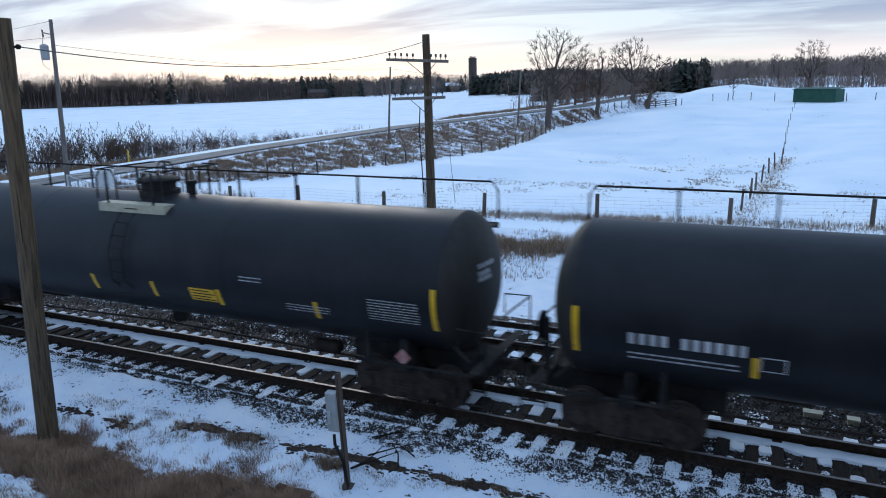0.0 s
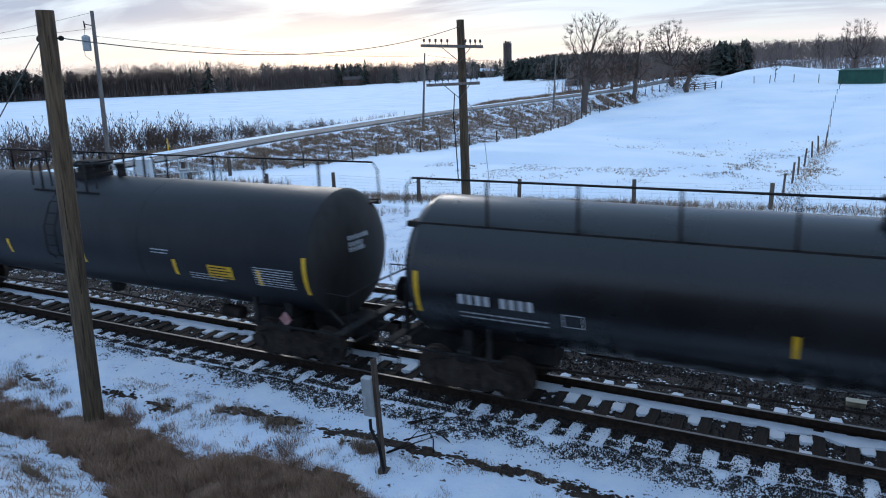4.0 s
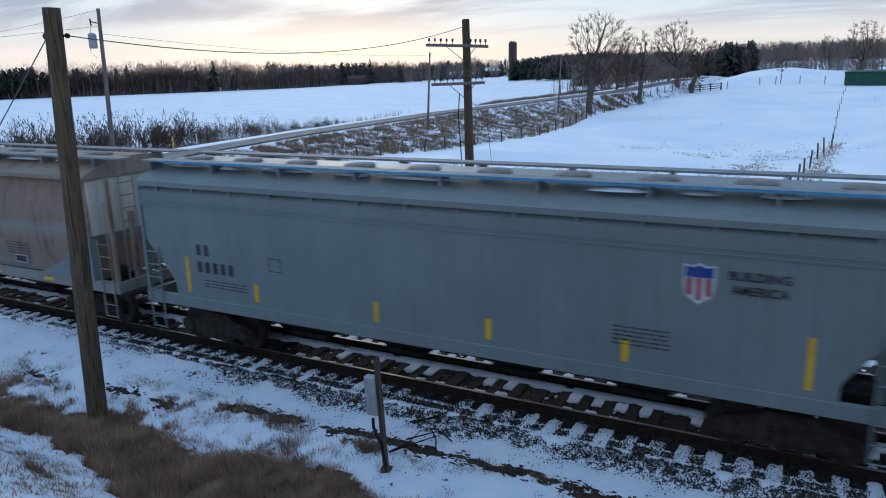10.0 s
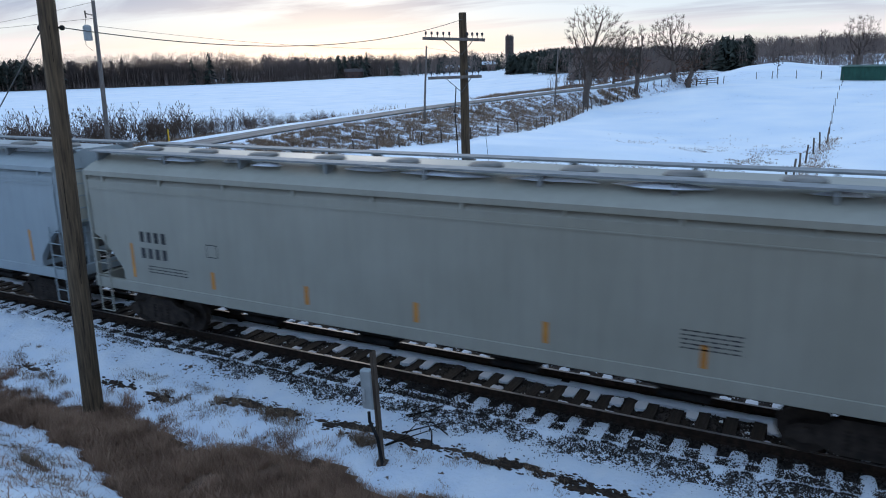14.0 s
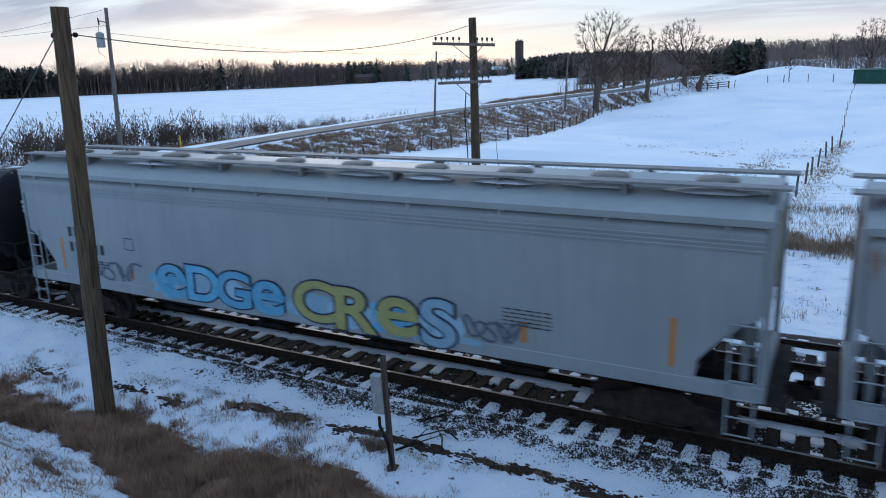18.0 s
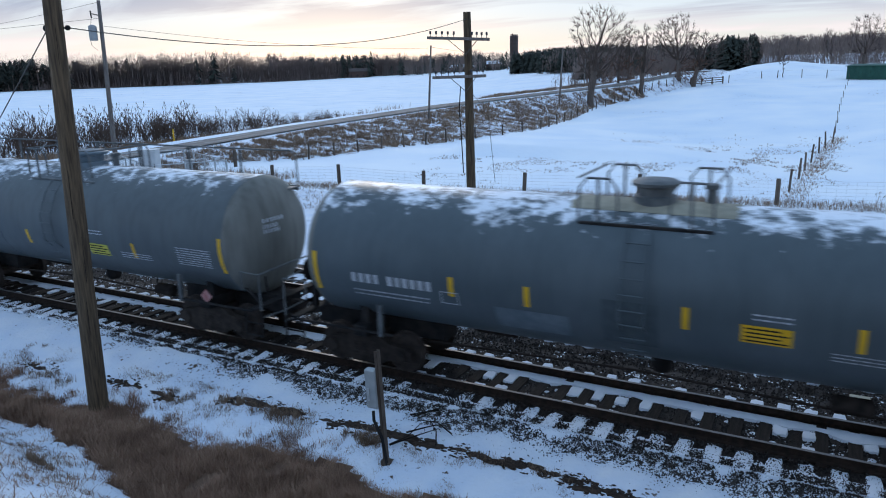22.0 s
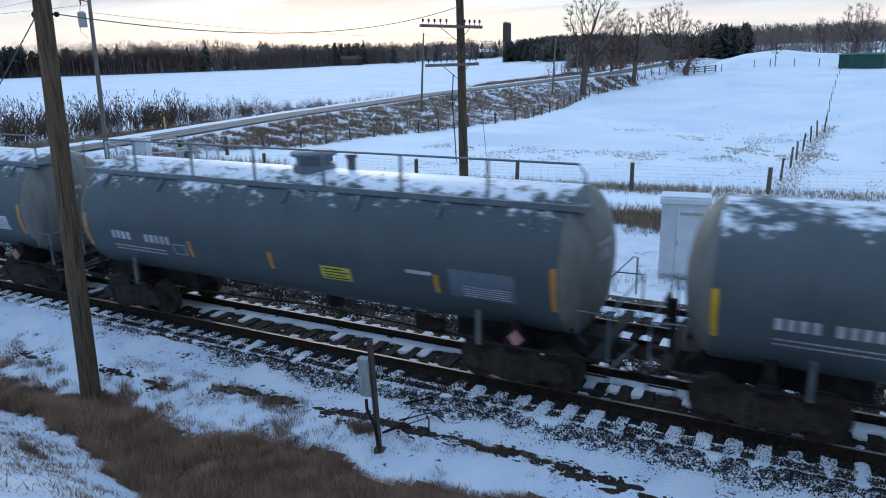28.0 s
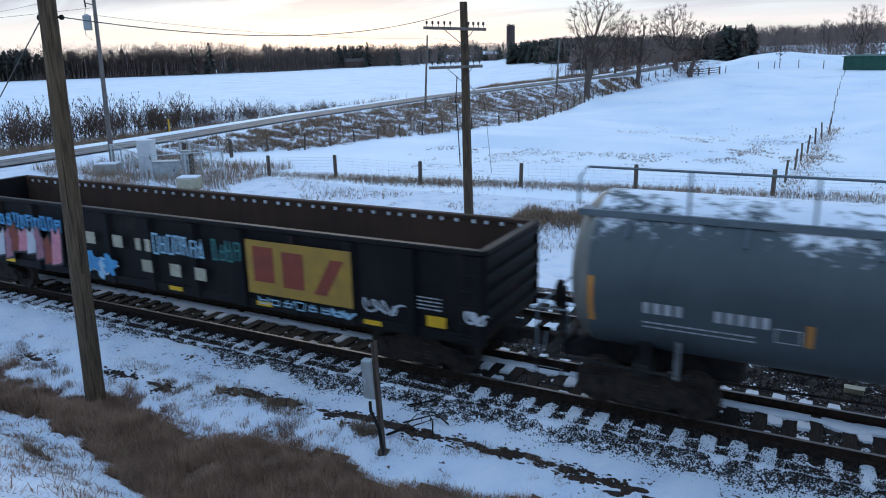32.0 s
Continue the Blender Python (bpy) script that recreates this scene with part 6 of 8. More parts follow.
def tank_car(L, label, mat, R=1.52, zc=2.60, seed=0, walkway="", walk_from=-1, walk_to=1, manway=0.0, platform=True, stripes=5, stripe_mat=None, ink=None,
             frame_mat=None, rail_mat=None, panel=True, panel_at=0.13, placard_mat=None, marks=(10,), mark_gap=0.0, nose=0.75, head_mat=None, seams=True, dome_mat=None, plat_mat=None, ends=True, big_stencil=True,
             dome_r=0.82, stripe_at=None, stripe_z=None, panel_x=None, panel_z=None, walk_drop=0.42, rail_high=0.92, plat_half=1.35, plat_thick=0.05, plat_up=0.0, stain=False):
    rng = random.Random(seed)
    frame_mat, rail_mat = frame_mat or FRAME_BLACK, rail_mat or FRAME_BLACK
    stripe_mat, ink = stripe_mat or YELLOW, ink or PAINT_WHITE
    car = thing("tank_car", label, "railway car", "cars of the freight train")
    head = 0.62
    half = L / 2 - nose
    prof = [(-half + head, R - 0.01), (-half + head, R)] + [(-half + head + (2 * half - 2 * head) * k / 6, R) for k in range(1, 6)] + [(half - head, R), (half - head, R - 0.01)]
    part("tank_shell", Shape().lathe(prof, 48, Matrix.Translation((0, 0, zc))), mat, car, smooth=True)
    for d in (-1, 1):
        hp = [(d * (half - head), R)]
        for k in range(1, 9):
            w = math.pi / 2 * k / 8
            hp.append((d * (half - head + head * math.sin(w)), max(0.05, R * math.cos(w))))
        part("tank_head", Shape().lathe(hp if d > 0 else hp[::-1], 48, Matrix.Translation((0, 0, zc))), head_mat or (BLACK_HEAD if mat is TANK_BLACK else mat), car, smooth=True)
    for x in (-half + head, half - head, -half * 0.35, half * 0.35) if seams else (-half + head, half - head):
        seam = Shape().lathe([(x - 0.025, R - 0.01), (x - 0.02, R + 0.004), (x + 0.02, R + 0.004), (x + 0.025, R - 0.01)], 48, Matrix.Translation((0, 0, zc)))
        part("weld_seam", seam, mat, car, smooth=True)
    surf = on_tank(R, zc)
    if stain:
        rows = []
        for i in range(13):
            w = radians(66 + 62 * i / 12)
            rows.append([(manway - 1.5 + rng.uniform(-0.05, 0.05), -(R + 0.008) * math.cos(w), zc + (R + 0.008) * math.sin(w)), (manway + 1.5 + rng.uniform(-0.05, 0.05), -(R + 0.008) * math.cos(w), zc + (R + 0.008) * math.sin(w))])
        part("spill_stain", Shape().sheet(rows), STAIN, car, "cream stain round the manway")
        part("repaint_patch", decal(Shape(), manway - 0.55, manway + 0.45, zc - 0.95, zc - 0.05, surf, lift=0.001), PAINT_DEEP, car, "darker repainted patch")
        part("repaint_patch", decal(Shape(), manway - 2.7, manway - 1.2, zc - 1.0, zc - 0.52, surf, lift=0.001), STEEL_BLUE, car, "paler repainted patch")
    # underframe
    tx = L / 2 - 2.35
    for d in (-1, 1):
        x0, x1 = sorted((d * (L / 2 - 0.55), d * (L / 2 - 4.0)))
        part("stub_sill", Shape().box(x0, x1, -0.33, 0.33, 0.66, 1.12, c=0.03), FRAME_BLACK, car)
        saddle = Shape()
        saddle.box(d * tx - 0.16, d * tx + 0.16, -1.28, 1.28, 0.86, 1.12, c=0.03)
        saddle.box(d * tx - 0.10, d * tx + 0.10, -1.05, 1.05, 1.12, 1.62)
        part("bolster_saddle", saddle, FRAME_BLACK, car)
        add_truck(car, d * tx)
        add_coupler(car, d * L / 2, d)
        if ends:
            xe = d * (L / 2 - 0.62)
            part("end_platform", Shape().box(xe - 0.10, xe + 0.12, -1.42, 1.42, 1.10, 1.14), FRAME_BLACK, car)
            part("uncoupling_lever", Shape().tube([(xe + d * 0.3, -1.38, 0.95), (xe + d * 0.34, -0.7, 0.92), (xe + d * 0.5, -0.15, 1.02)], 0.018), rail_mat, car)
            part("hose_bracket", Shape().tube([(xe + d * 0.2, -0.45, 0.98), (xe + d * 0.2, -0.45, 0.55)], 0.03), FRAME_BLACK, car)
            part("drop_lever", Shape().tube([(d * (half - 0.12), -0.55, 1.2), (d * (half - 0.2), -0.55, zc - 0.9)], 0.02), FRAME_BLACK, car)
            if d < 0:
                part("brake_stand", Shape().box(xe - 0.05, xe + 0.05, -0.62, -0.50, 1.1, 2.2, c=0.01), FRAME_BLACK, car)
                part("brake_wheel", Shape().lathe([(-0.02, 0.24), (-0.02, 0.28), (0.02, 0.28), (0.02, 0.24)], 18, Matrix.Translation((xe - 0.10, -0.56, 2.05))), FRAME_BLACK, car)
            part("side_bar", Shape().box(min(xe, d * (L / 2 - 3.3)), max(xe, d * (L / 2 - 3.3)), -1.43, -1.39, 1.05, 1.10), frame_mat if frame_mat is CREAM else FRAME_BLACK, car)
            for y in (-1.40, 1.40):
                step = Shape()
                for x in (xe - 0.25, xe + 0.25):
                    step.tube([(x, y, 0.45), (x, y, 1.12)], 0.022)
                for z in (0.46, 0.78):
                    step.tube([(xe - 0.25, y, z), (xe + 0.25, y, z)], 0.02)
                part("step", step, rail_mat if rail_mat is CREAM else FRAME_BLACK, car)
                part("grab_iron", Shape().tube([(xe + d * 0.25, y, 1.1), (xe + d * 0.25, y, 2.0), (xe - d * 0.35, y * 0.97, 2.0), (xe - d * 0.35, y * 0.97, 1.55)], 0.022), rail_mat, car)
            part("end_handrail", Shape().tube([(xe + d * 0.25, -1.4, 2.0), (xe + d * 0.25, 0, 2.03), (xe + d * 0.25, 1.4, 2.0)], 0.022), rail_mat, car)
            part("side_strut", Shape().box(d * (L / 2 - 3.0) - 0.05, d * (L / 2 - 3.0) + 0.05, -1.44, -1.36, 1.0, 1.72, c=0.01), frame_mat, car)
            part("brace", Shape().tube([(d * (L / 2 - 0.9), -0.9, 1.12), (d * (L / 2 - 1.6), -0.9, 1.75)], 0.04), FRAME_BLACK, car)
    # brake gear and outlet under the belly
    part("bottom_outlet", Shape().lathe([(-0.30, 0.16), (-0.2, 0.22), (0.05, 0.22), (0.12, 0.3)], 14, Matrix.Translation((0.4, 0, zc - R - 0.05)) @ ALONG_Z), FRAME_BLACK, car)
    part("brake_cylinder", Shape().lathe([(-0.35, 0.1), (-0.3, 0.16), (0.3, 0.16), (0.35, 0.1)], 12, Matrix.Translation((L / 2 - 4.6, -0.5, 0.86))), TRUCK_IRON, car, smooth=True)
    part("brake_rod", Shape().tube([(-L / 2 + 3.2, -0.35, 0.62), (0, -0.4, 0.80), (L / 2 - 3.2, -0.35, 0.62)], 0.025), TRUCK_IRON, car)
    part("air_reservoir", Shape().lathe([(-0.6, 0.05), (-0.55, 0.16), (0.45, 0.16), (0.5, 0.05)], 12, Matrix.Translation((-L / 2 + 5.0, 0.5, 0.86))), TRUCK_IRON, car, smooth=True)
    # manway, dome fittings
    top = zc + R
    dome = part("manway", Shape().lathe([(-0.14, 0.62 * dome_r), (0.10, 0.62 * dome_r), (0.12, 0.50 * dome_r), (0.30, 0.52 * dome_r)], 24, Matrix.Translation((manway, 0, top)) @ ALONG_Z), dome_mat or (mat if rail_mat is not FRAME_BLACK else frame_mat), car, smooth=True)
    part("lid", Shape().lathe([(0.28, 0.54 * dome_r), (0.30, 0.66 * dome_r), (0.36, 0.68 * dome_r), (0.40, 0.60 * dome_r), (0.44, 0.2 * dome_r)], 24, Matrix.Translation((manway, 0, top)) @ ALONG_Z), dome_mat or (mat if rail_mat is not FRAME_BLACK else frame_mat), dome, smooth=True)
    part("safety_valve", Shape().lathe([(0, 0.10), (0.28, 0.10), (0.30, 0.14), (0.38, 0.14)], 12, Matrix.Translation((manway + 1.0, 0.1, top - 0.03)) @ ALONG_Z), frame_mat, car, smooth=True)
    # railings
    def railing(y, x0, x1, zb, zt, step=1.85, mid=False):
        n = max(2, round((x1 - x0) / step))
        s = Shape().tube([(x0, y, zb + 0.1), (x0 + 0.02, y, zt - 0.18), (x0 + 0.16, y, zt), (x1 - 0.16, y, zt), (x1 - 0.02, y, zt - 0.18), (x1, y, zb + 0.1)], 0.024)
        part("handrail", s, rail_mat, car)
        for k in range(1, n):
            x = x0 + (x1 - x0) * k / n
            part("handrail_post", Shape().box(x - 0.025, x + 0.025, y - 0.02, y + 0.02, zb, zt), rail_mat, car)
        if mid:
            part("middle_rail", Shape().tube([(x0, y, (zb + zt) / 2), (x1, y, (zb + zt) / 2)], 0.016), rail_mat, car)
    if walkway:
        x0, x1 = walk_from * (half - 0.25), walk_to * (half - 0.25)
        for side in (("far", 1), ("near", -1)):
            if side[0] in walkway:
                y = side[1] * (1.05 if walk_drop > 0.3 else 0.98)
                yz = top - walk_drop
                deck = Shape().box(x0, x1, min(y, y - side[1] * 0.42), max(y, y - side[1] * 0.42), yz - 0.04, yz)
                deck.box(x0, x1, y - 0.02, y + 0.02, yz - 0.10, yz + 0.02)
                part("walkway", deck, rail_mat, car)
                for k in range(7):
                    x = x0 + (x1 - x0) * (k + 0.5) / 7
                    part("bracket", Shape().tube([(x, y, yz - 0.06), (x, side[1] * 1.30, yz - 0.38)], 0.025), rail_mat, car)
                railing(y, x0, x1, yz, yz + rail_high)
    if platform:
        x0, x1 = manway - plat_half, manway + plat_half
        for y in (-0.98, 0.98):
            yy = (y, y * 0.55)
            zp = top - 0.30 + plat_up
            part("platform", Shape().box(x0, x1, min(yy), max(yy), zp - plat_thick, zp, c=0.01), plat_mat or rail_mat, car)
            railing(y, x0, x0 + plat_half * 0.62, zp, zp + 0.82)
            railing(y, x1 - plat_half * 0.62, x1, zp, zp + 0.82)
        for x in (x0, x1):
            part("cross_rail", Shape().tube([(x, -0.98, zp + 0.82), (x, 0.98, zp + 0.82)], 0.022), rail_mat, car)
        s = Shape()
        for x in (manway - 0.22, manway + 0.22):
            s.tube([(x, surf(z) - 0.12, z) for z in (top - 0.35, zc + 0.9, zc + 0.3, zc - 0.4, 1.15)], 0.018)
        for k in range(10):
            z = 1.25 + k * 0.29
            s.tube([(manway - 0.22, surf(z) - 0.12, z), (manway + 0.22, surf(z) - 0.12, z)], 0.014)
        part("ladder", s, rail_mat if rail_mat in (FRAME_BLACK, CREAM) else mat, car)
    # reflective stripes and stencils
    e = L / 2 - 1.42
    for x, tall in [(-e, True), (e, True)] + [(v, False) for v in (stripe_at or [-e + 2 * e * (k + 1) / (stripes + 1) for k in range(stripes)])]:
        zs = stripe_z or zc - 0.41
        z0, z1 = (zc - 0.70, zc + 0.20) if tall else (zs - 0.21, zs + 0.21)
        part("reflective_stripe", decal(Shape(), x - 0.055, x + 0.055, z0, z1, surf), stripe_mat, car)
    if panel:
        x = e * panel_at if panel_x is None else panel_x
        pz = (panel_z or zc - 0.55) - zc + 0.55
        part("placard_panel", decal(Shape(), x - 0.39, x + 0.39, zc + pz - 0.71, zc + pz - 0.38, surf, lift=0.002), placard_mat or stripe_mat, car)
        lines = Shape()
        for k in range(4):
            decal(lines, x - 0.34, x + 0.34 - 0.12 * (k % 2), zc + pz - 0.68 + 0.075 * k, zc + pz - 0.65 + 0.075 * k, surf, lift=0.004, n=1)
        part("small_print", lines, FRAME_BLACK, car)["kind"] = "stuff"
    x = -e + 0.95
    for c in marks:
        for k in range(c):
            part("character_block", text_bars(Shape(), x + 0.185 * k, zc - 0.39, 0.215, 1, surf, w=0.185, gap=0.40), ink, car)
        x += c * 0.185 + 0.16 + mark_gap
    s = Shape()
    small_print(s, -e + 0.95, -e + 2.8, zc - 0.72, zc - 0.52, 2, surf, rng)
    decal(s, -e + 3.1, -e + 3.5, zc - 0.62, zc - 0.60, surf, n=1); decal(s, -e + 3.1, -e + 3.5, zc - 0.36, zc - 0.34, surf, n=1)
    decal(s, -e + 3.1, -e + 3.12, zc - 0.62, zc - 0.34, surf); decal(s, -e + 3.48, -e + 3.5, zc - 0.62, zc - 0.34, surf)
    if big_stencil:
        small_print(s, e - 1.5, e - 0.35, zc - 0.62, zc - 0.12, 8, surf, rng)
        small_print(s, e - 3.6, e - 2.5, zc - 0.66, zc - 0.46, 3, surf, rng)
        small_print(s, e - 4.8, e - 4.2, zc - 0.1, zc + 0.06, 2, surf, rng)
    part("small_print", s, ink, car)["kind"] = "stuff"
    # writing on the leading head
    s = Shape()
    for k, (w, z) in enumerate(((0.75, 3.05), (0.5, 2.9), (0.55, 2.78))):
        y0 = -0.62
        n = 6
        for i in range(n):
            ya = y0 + w * i / n
            yb = ya + w / n * 0.6
            r2 = ((z - zc) ** 2 + ((ya + yb) / 2) ** 2) / R ** 2
            x = half - head + head * math.sqrt(max(0, 1 - r2)) + 0.012
            s.add([(x, ya, z), (x, yb, z), (x - 0.005, yb, z + 0.10), (x - 0.005, ya, z + 0.10)], [(0, 1, 2, 3)])
    part("small_print", s, ink, car)["kind"] = "stuff"
    # small red placard by the leading truck
    part("hazard_placard", Shape().add([(tx + 0.1, -1.30, 1.02), (tx + 0.28, -1.30, 1.20), (tx + 0.1, -1.30, 1.38), (tx - 0.08, -1.30, 1.20),
                                        (tx + 0.1, -1.27, 1.02), (tx + 0.28, -1.27, 1.20), (tx + 0.1, -1.27, 1.38), (tx - 0.08, -1.27, 1.20)],
                                       [(0, 1, 2, 3), (7, 6, 5, 4), (0, 4, 5, 1), (1, 5, 6, 2), (2, 6, 7, 3), (3, 7, 4, 0)]), PLACARD, car, "faded red and white diamond placard")
    return car


def hopper_car(L, label, mat, seed=0, eave=4.24, crown=4.66, ribs=True, grooves=True, round_side=0.0, stripe_mat=None, ink=None, stripes=5, stripe_at=None, marks=(4, 5),
               hatch_mat=None, slope_mat=None, end_mat=None, panel=False, rib_step=1.8, cut=1.05, cut_top=2.6, end_stripes=True, gap=0.0):
    rng = random.Random(seed)
    stripe_mat, ink = stripe_mat or YELLOW, ink or PAINT_BLACK
    car = thing("hopper_car", label, "railway car", "cars of the freight train")
    W = 1.53
    sill0, sill1 = 1.14, 1.42
    he = L / 2 - 0.70 - gap    # end wall
    def wall_y(z):
        if round_side:
            t = (z - sill1) / (eave - sill1)
            return W - round_side * (2 * t - 1) ** 2 * (1 if t > 0.5 else 0.6)
        return W - 0.20 * max(0, (z - 4.0) / 0.24)
    surf = lambda z: -wall_y(z) - 0.006
    # side sheets, with the corners cut away over the end platforms
    zs = [sill1, 1.62, 1.75, 1.95, 2.2, 2.5, 2.6, 2.8, 3.05, 3.3, 3.84, 4.0, eave]
    def end_x(z):
        if z >= cut_top:
            return he
        if z <= 1.62 and cut > 0.5:
            return he - cut * 0.93
        return he - cut * ((cut_top - z) / (cut_top - 1.62)) ** 0.7
    body = Shape()
    for side in (-1, 1):
        rows = []
        for z in zs:
            y = side * wall_y(z)
            ex = end_x(z)
            rows.append([(ex * k / 8, y, z) for k in (range(-8, 9) if side < 0 else range(8, -9, -1))])
        body.sheet(rows)
    for d in (-1, 1):
        rows = []
        for z in zs:
            ex = end_x(z) - 0.02
            y = wall_y(z)
            rows.append([(d * ex, yy, z) for yy in ((-y, 0, y) if d > 0 else (y, 0, -y))])
        body.sheet(rows)
    part("hopper_body", body, mat, car, smooth=True)
    roof = Shape()
    ro = [(-W - 0.04, eave - 0.10), (-W - 0.04, eave + 0.02), (-W + 0.25, eave + 0.16), (-0.55, crown), (0.55, crown), (W - 0.25, eave + 0.16), (W + 0.04, eave + 0.02), (W + 0.04, eave - 0.10)]
    rows = [[(x, y, z) for y, z in ro] for x in (-he - 0.08, -he * 0.5, 0, he * 0.5, he + 0.08)]
    roof.sheet([list(reversed(r)) for r in rows][::-1])
    for x, rev in ((-he - 0.08, True), (he + 0.08, False)):
        n0 = len(roof.v)
        roof.v += [(x, y, z) for y, z in ro]
        roof.f.append(tuple(range(n0, n0 + 8)) if rev else tuple(reversed(range(n0, n0 + 8))))
    part("roof", roof, mat, car)
    snow = Shape()
    x = -he + 0.4
    while x < he - 0.8:
        w = rng.uniform(0.7, 2.2)
        if rng.random() < 0.7:
            lump(snow, x + w / 2, rng.uniform(-1.0, -0.75), crown - 0.10, w / 2, rng.uniform(0.12, 0.28), 0.07, rng, 9)
        x += w + rng.uniform(0.1, 0.5)
    part("roof_snow", snow, SNOW_LUMP, car, "thin drifts of snow", smooth=True)["kind"] = "stuff"
    board = Shape()
    for y in (-0.95, 0.95):
        board.box(-he - 0.3 - gap, he + 0.3 + gap, y - 0.22, y + 0.22, crown + 0.02, crown + 0.06)
        for k in range(9):
            xx = -he + 2 * he * k / 8
            board.box(xx - 0.03, xx + 0.03, y - 0.2, y + 0.2, crown - 0.2, crown + 0.02)
    part("running_board", board, hatch_mat or BOARD, car)
    n = 10
    for k in range(n):
        xx = -he + 2 * he * (k + 0.5) / n
        part("roof_hatch", Shape().lathe([(-0.05, 0.36), (0.05, 0.36), (0.08, 0.32), (0.10, 0.12)], 18, Matrix.Translation((xx, -0.28 if k % 2 else -0.28, crown)) @ ALONG_Z), hatch_mat or HATCH, car, smooth=True)
    # side sill, ribs under the eave, grooves
    s = Shape().box(-L / 2 + 0.55, L / 2 - 0.55, -W - 0.015, -W + 0.10, sill0, sill1, c=0.015)
    s.box(-L / 2 + 0.55, L / 2 - 0.55, W - 0.10, W + 0.015, sill0, sill1, c=0.015)
    part("side_sill", s, mat, car)
    if ribs:
        k = int(2 * he / rib_step)
        for i in range(k):
            xx = -he + 0.6 + (2 * he - 1.2) * i / (k - 1)
            part("roof_rib", Shape().box(xx - 0.035, xx + 0.035, -W - 0.02, -W + 0.22, 3.98, eave - 0.06), mat, car)
    if grooves:
        for z in ((3.74, 3.82, 3.90) if grooves is True else grooves):
            part("side_rib", Shape().box(-he, he, -wall_y(z) - 0.018, -wall_y(z) + 0.05, z - 0.014, z + 0.014), mat, car)
    # bays below the sill
    part("centre_sill", Shape().box(-L / 2 + 0.5, L / 2 - 0.5, -0.3, 0.3, 0.70, 1.10, c=0.03), FRAME_BLACK, car)
    bays = 4
    span = L - 7.2
    for k in range(bays):
        xx = -span / 2 + span * (k + 0.5) / bays
        w = span / bays / 2 - 0.08
        s = Shape()
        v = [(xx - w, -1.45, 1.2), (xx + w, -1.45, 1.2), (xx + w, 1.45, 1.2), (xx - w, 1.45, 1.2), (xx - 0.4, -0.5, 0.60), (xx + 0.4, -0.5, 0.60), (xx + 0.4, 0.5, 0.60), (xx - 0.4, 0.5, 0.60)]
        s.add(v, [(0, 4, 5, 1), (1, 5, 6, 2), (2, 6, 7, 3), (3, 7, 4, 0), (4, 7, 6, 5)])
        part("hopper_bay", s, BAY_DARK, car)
        part("outlet_gate", Shape().box(xx - 0.5, xx + 0.5, -0.6, 0.6, 0.46, 0.60, c=0.03), FRAME_BLACK, car)
    # ends
    tx = L / 2 - 2.35
    for d in (-1, 1):
        add_truck(car, d * tx)
        add_coupler(car, d * L / 2, d)
        xe = d * (L / 2 - 0.62)
        part("end_platform", Shape().box(xe - 0.12 if d > 0 else xe - 0.35, xe + 0.35 if d > 0 else xe + 0.12, -1.5, 1.5, 1.10, 1.16), FRAME_BLACK, car)
        part("end_sill", Shape().box(xe - 0.06, xe + 0.06, -1.53, 1.53, sill0, sill1 + 0.02, c=0.02), mat, car)
        for y in (-1.48, 1.48):
            part("corner_post", Shape().box(xe - 0.05, xe + 0.05, y - 0.05, y + 0.05, sill1, eave, c=0.012), mat, car)
        for y in (-0.55, 0.55):
            part("end_post", Shape().box(xe - d * 0.35 - 0.06, xe - d * 0.35 + 0.06, y - 0.07, y + 0.07, sill1 - 0.3, 3.2, c=0.012), mat, car)
        s = Shape()
        for x in (xe - d * 0.08, xe - d * 0.52):
            s.tube([(x, -1.57, 0.48), (x, -1.57, eave - 0.6 if x == xe - d * 0.08 else 2.6)], 0.018)
        for k in range(7):
            z = 0.50 + 0.33 * k
            s.tube([(xe - d * 0.08, -1.57, z), (xe - d * 0.52, -1.57, z)], 0.015)
        part("ladder", s, mat, car)
        s = Shape()
        for y in (-0.2, 0.24):
            s.tube([(xe, y - 0.9, 1.2), (xe, y - 0.9, eave + 0.2)], 0.018)
        for k in range(9):
            z = 1.35 + 0.34 * k
            s.tube([(xe, -1.1, z), (xe, -0.66, z)], 0.015)
        part("end_ladder", s, mat, car)
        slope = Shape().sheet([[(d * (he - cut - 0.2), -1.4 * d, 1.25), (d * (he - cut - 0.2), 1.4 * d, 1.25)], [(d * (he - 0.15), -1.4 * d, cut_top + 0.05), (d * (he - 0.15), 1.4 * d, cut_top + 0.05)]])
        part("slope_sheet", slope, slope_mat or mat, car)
        part("end_sheet", Shape().box(min(d * (he - 0.02), d * (he + 0.03)), max(d * (he - 0.02), d * (he + 0.03)), -W + 0.06, W - 0.06, cut_top + 0.04, eave - 0.12), end_mat or END_DUSTY, car)
        for y in (-0.5, 0.5):
            part("end_stiffener", Shape().box(min(d * he, d * (he + 0.10)), max(d * he, d * (he + 0.10)), y - 0.05, y + 0.05, cut_top + 0.04, eave - 0.14, c=0.01), end_mat or END_DUSTY, car)
        part("air_tank", Shape().lathe([(-0.45, 0.06), (-0.4, 0.17), (0.4, 0.17), (0.45, 0.06)], 12, Matrix.Translation((d * (L / 2 - 1.9), -0.55 * d, 1.45))), FRAME_BLACK, car, smooth=True)
    e = L / 2 - 2.08
    for x in (-e, e) if end_stripes else ():
        part("reflective_stripe", decal(Shape(), x - 0.05, x + 0.05, 1.55, 2.45, surf), stripe_mat, car)
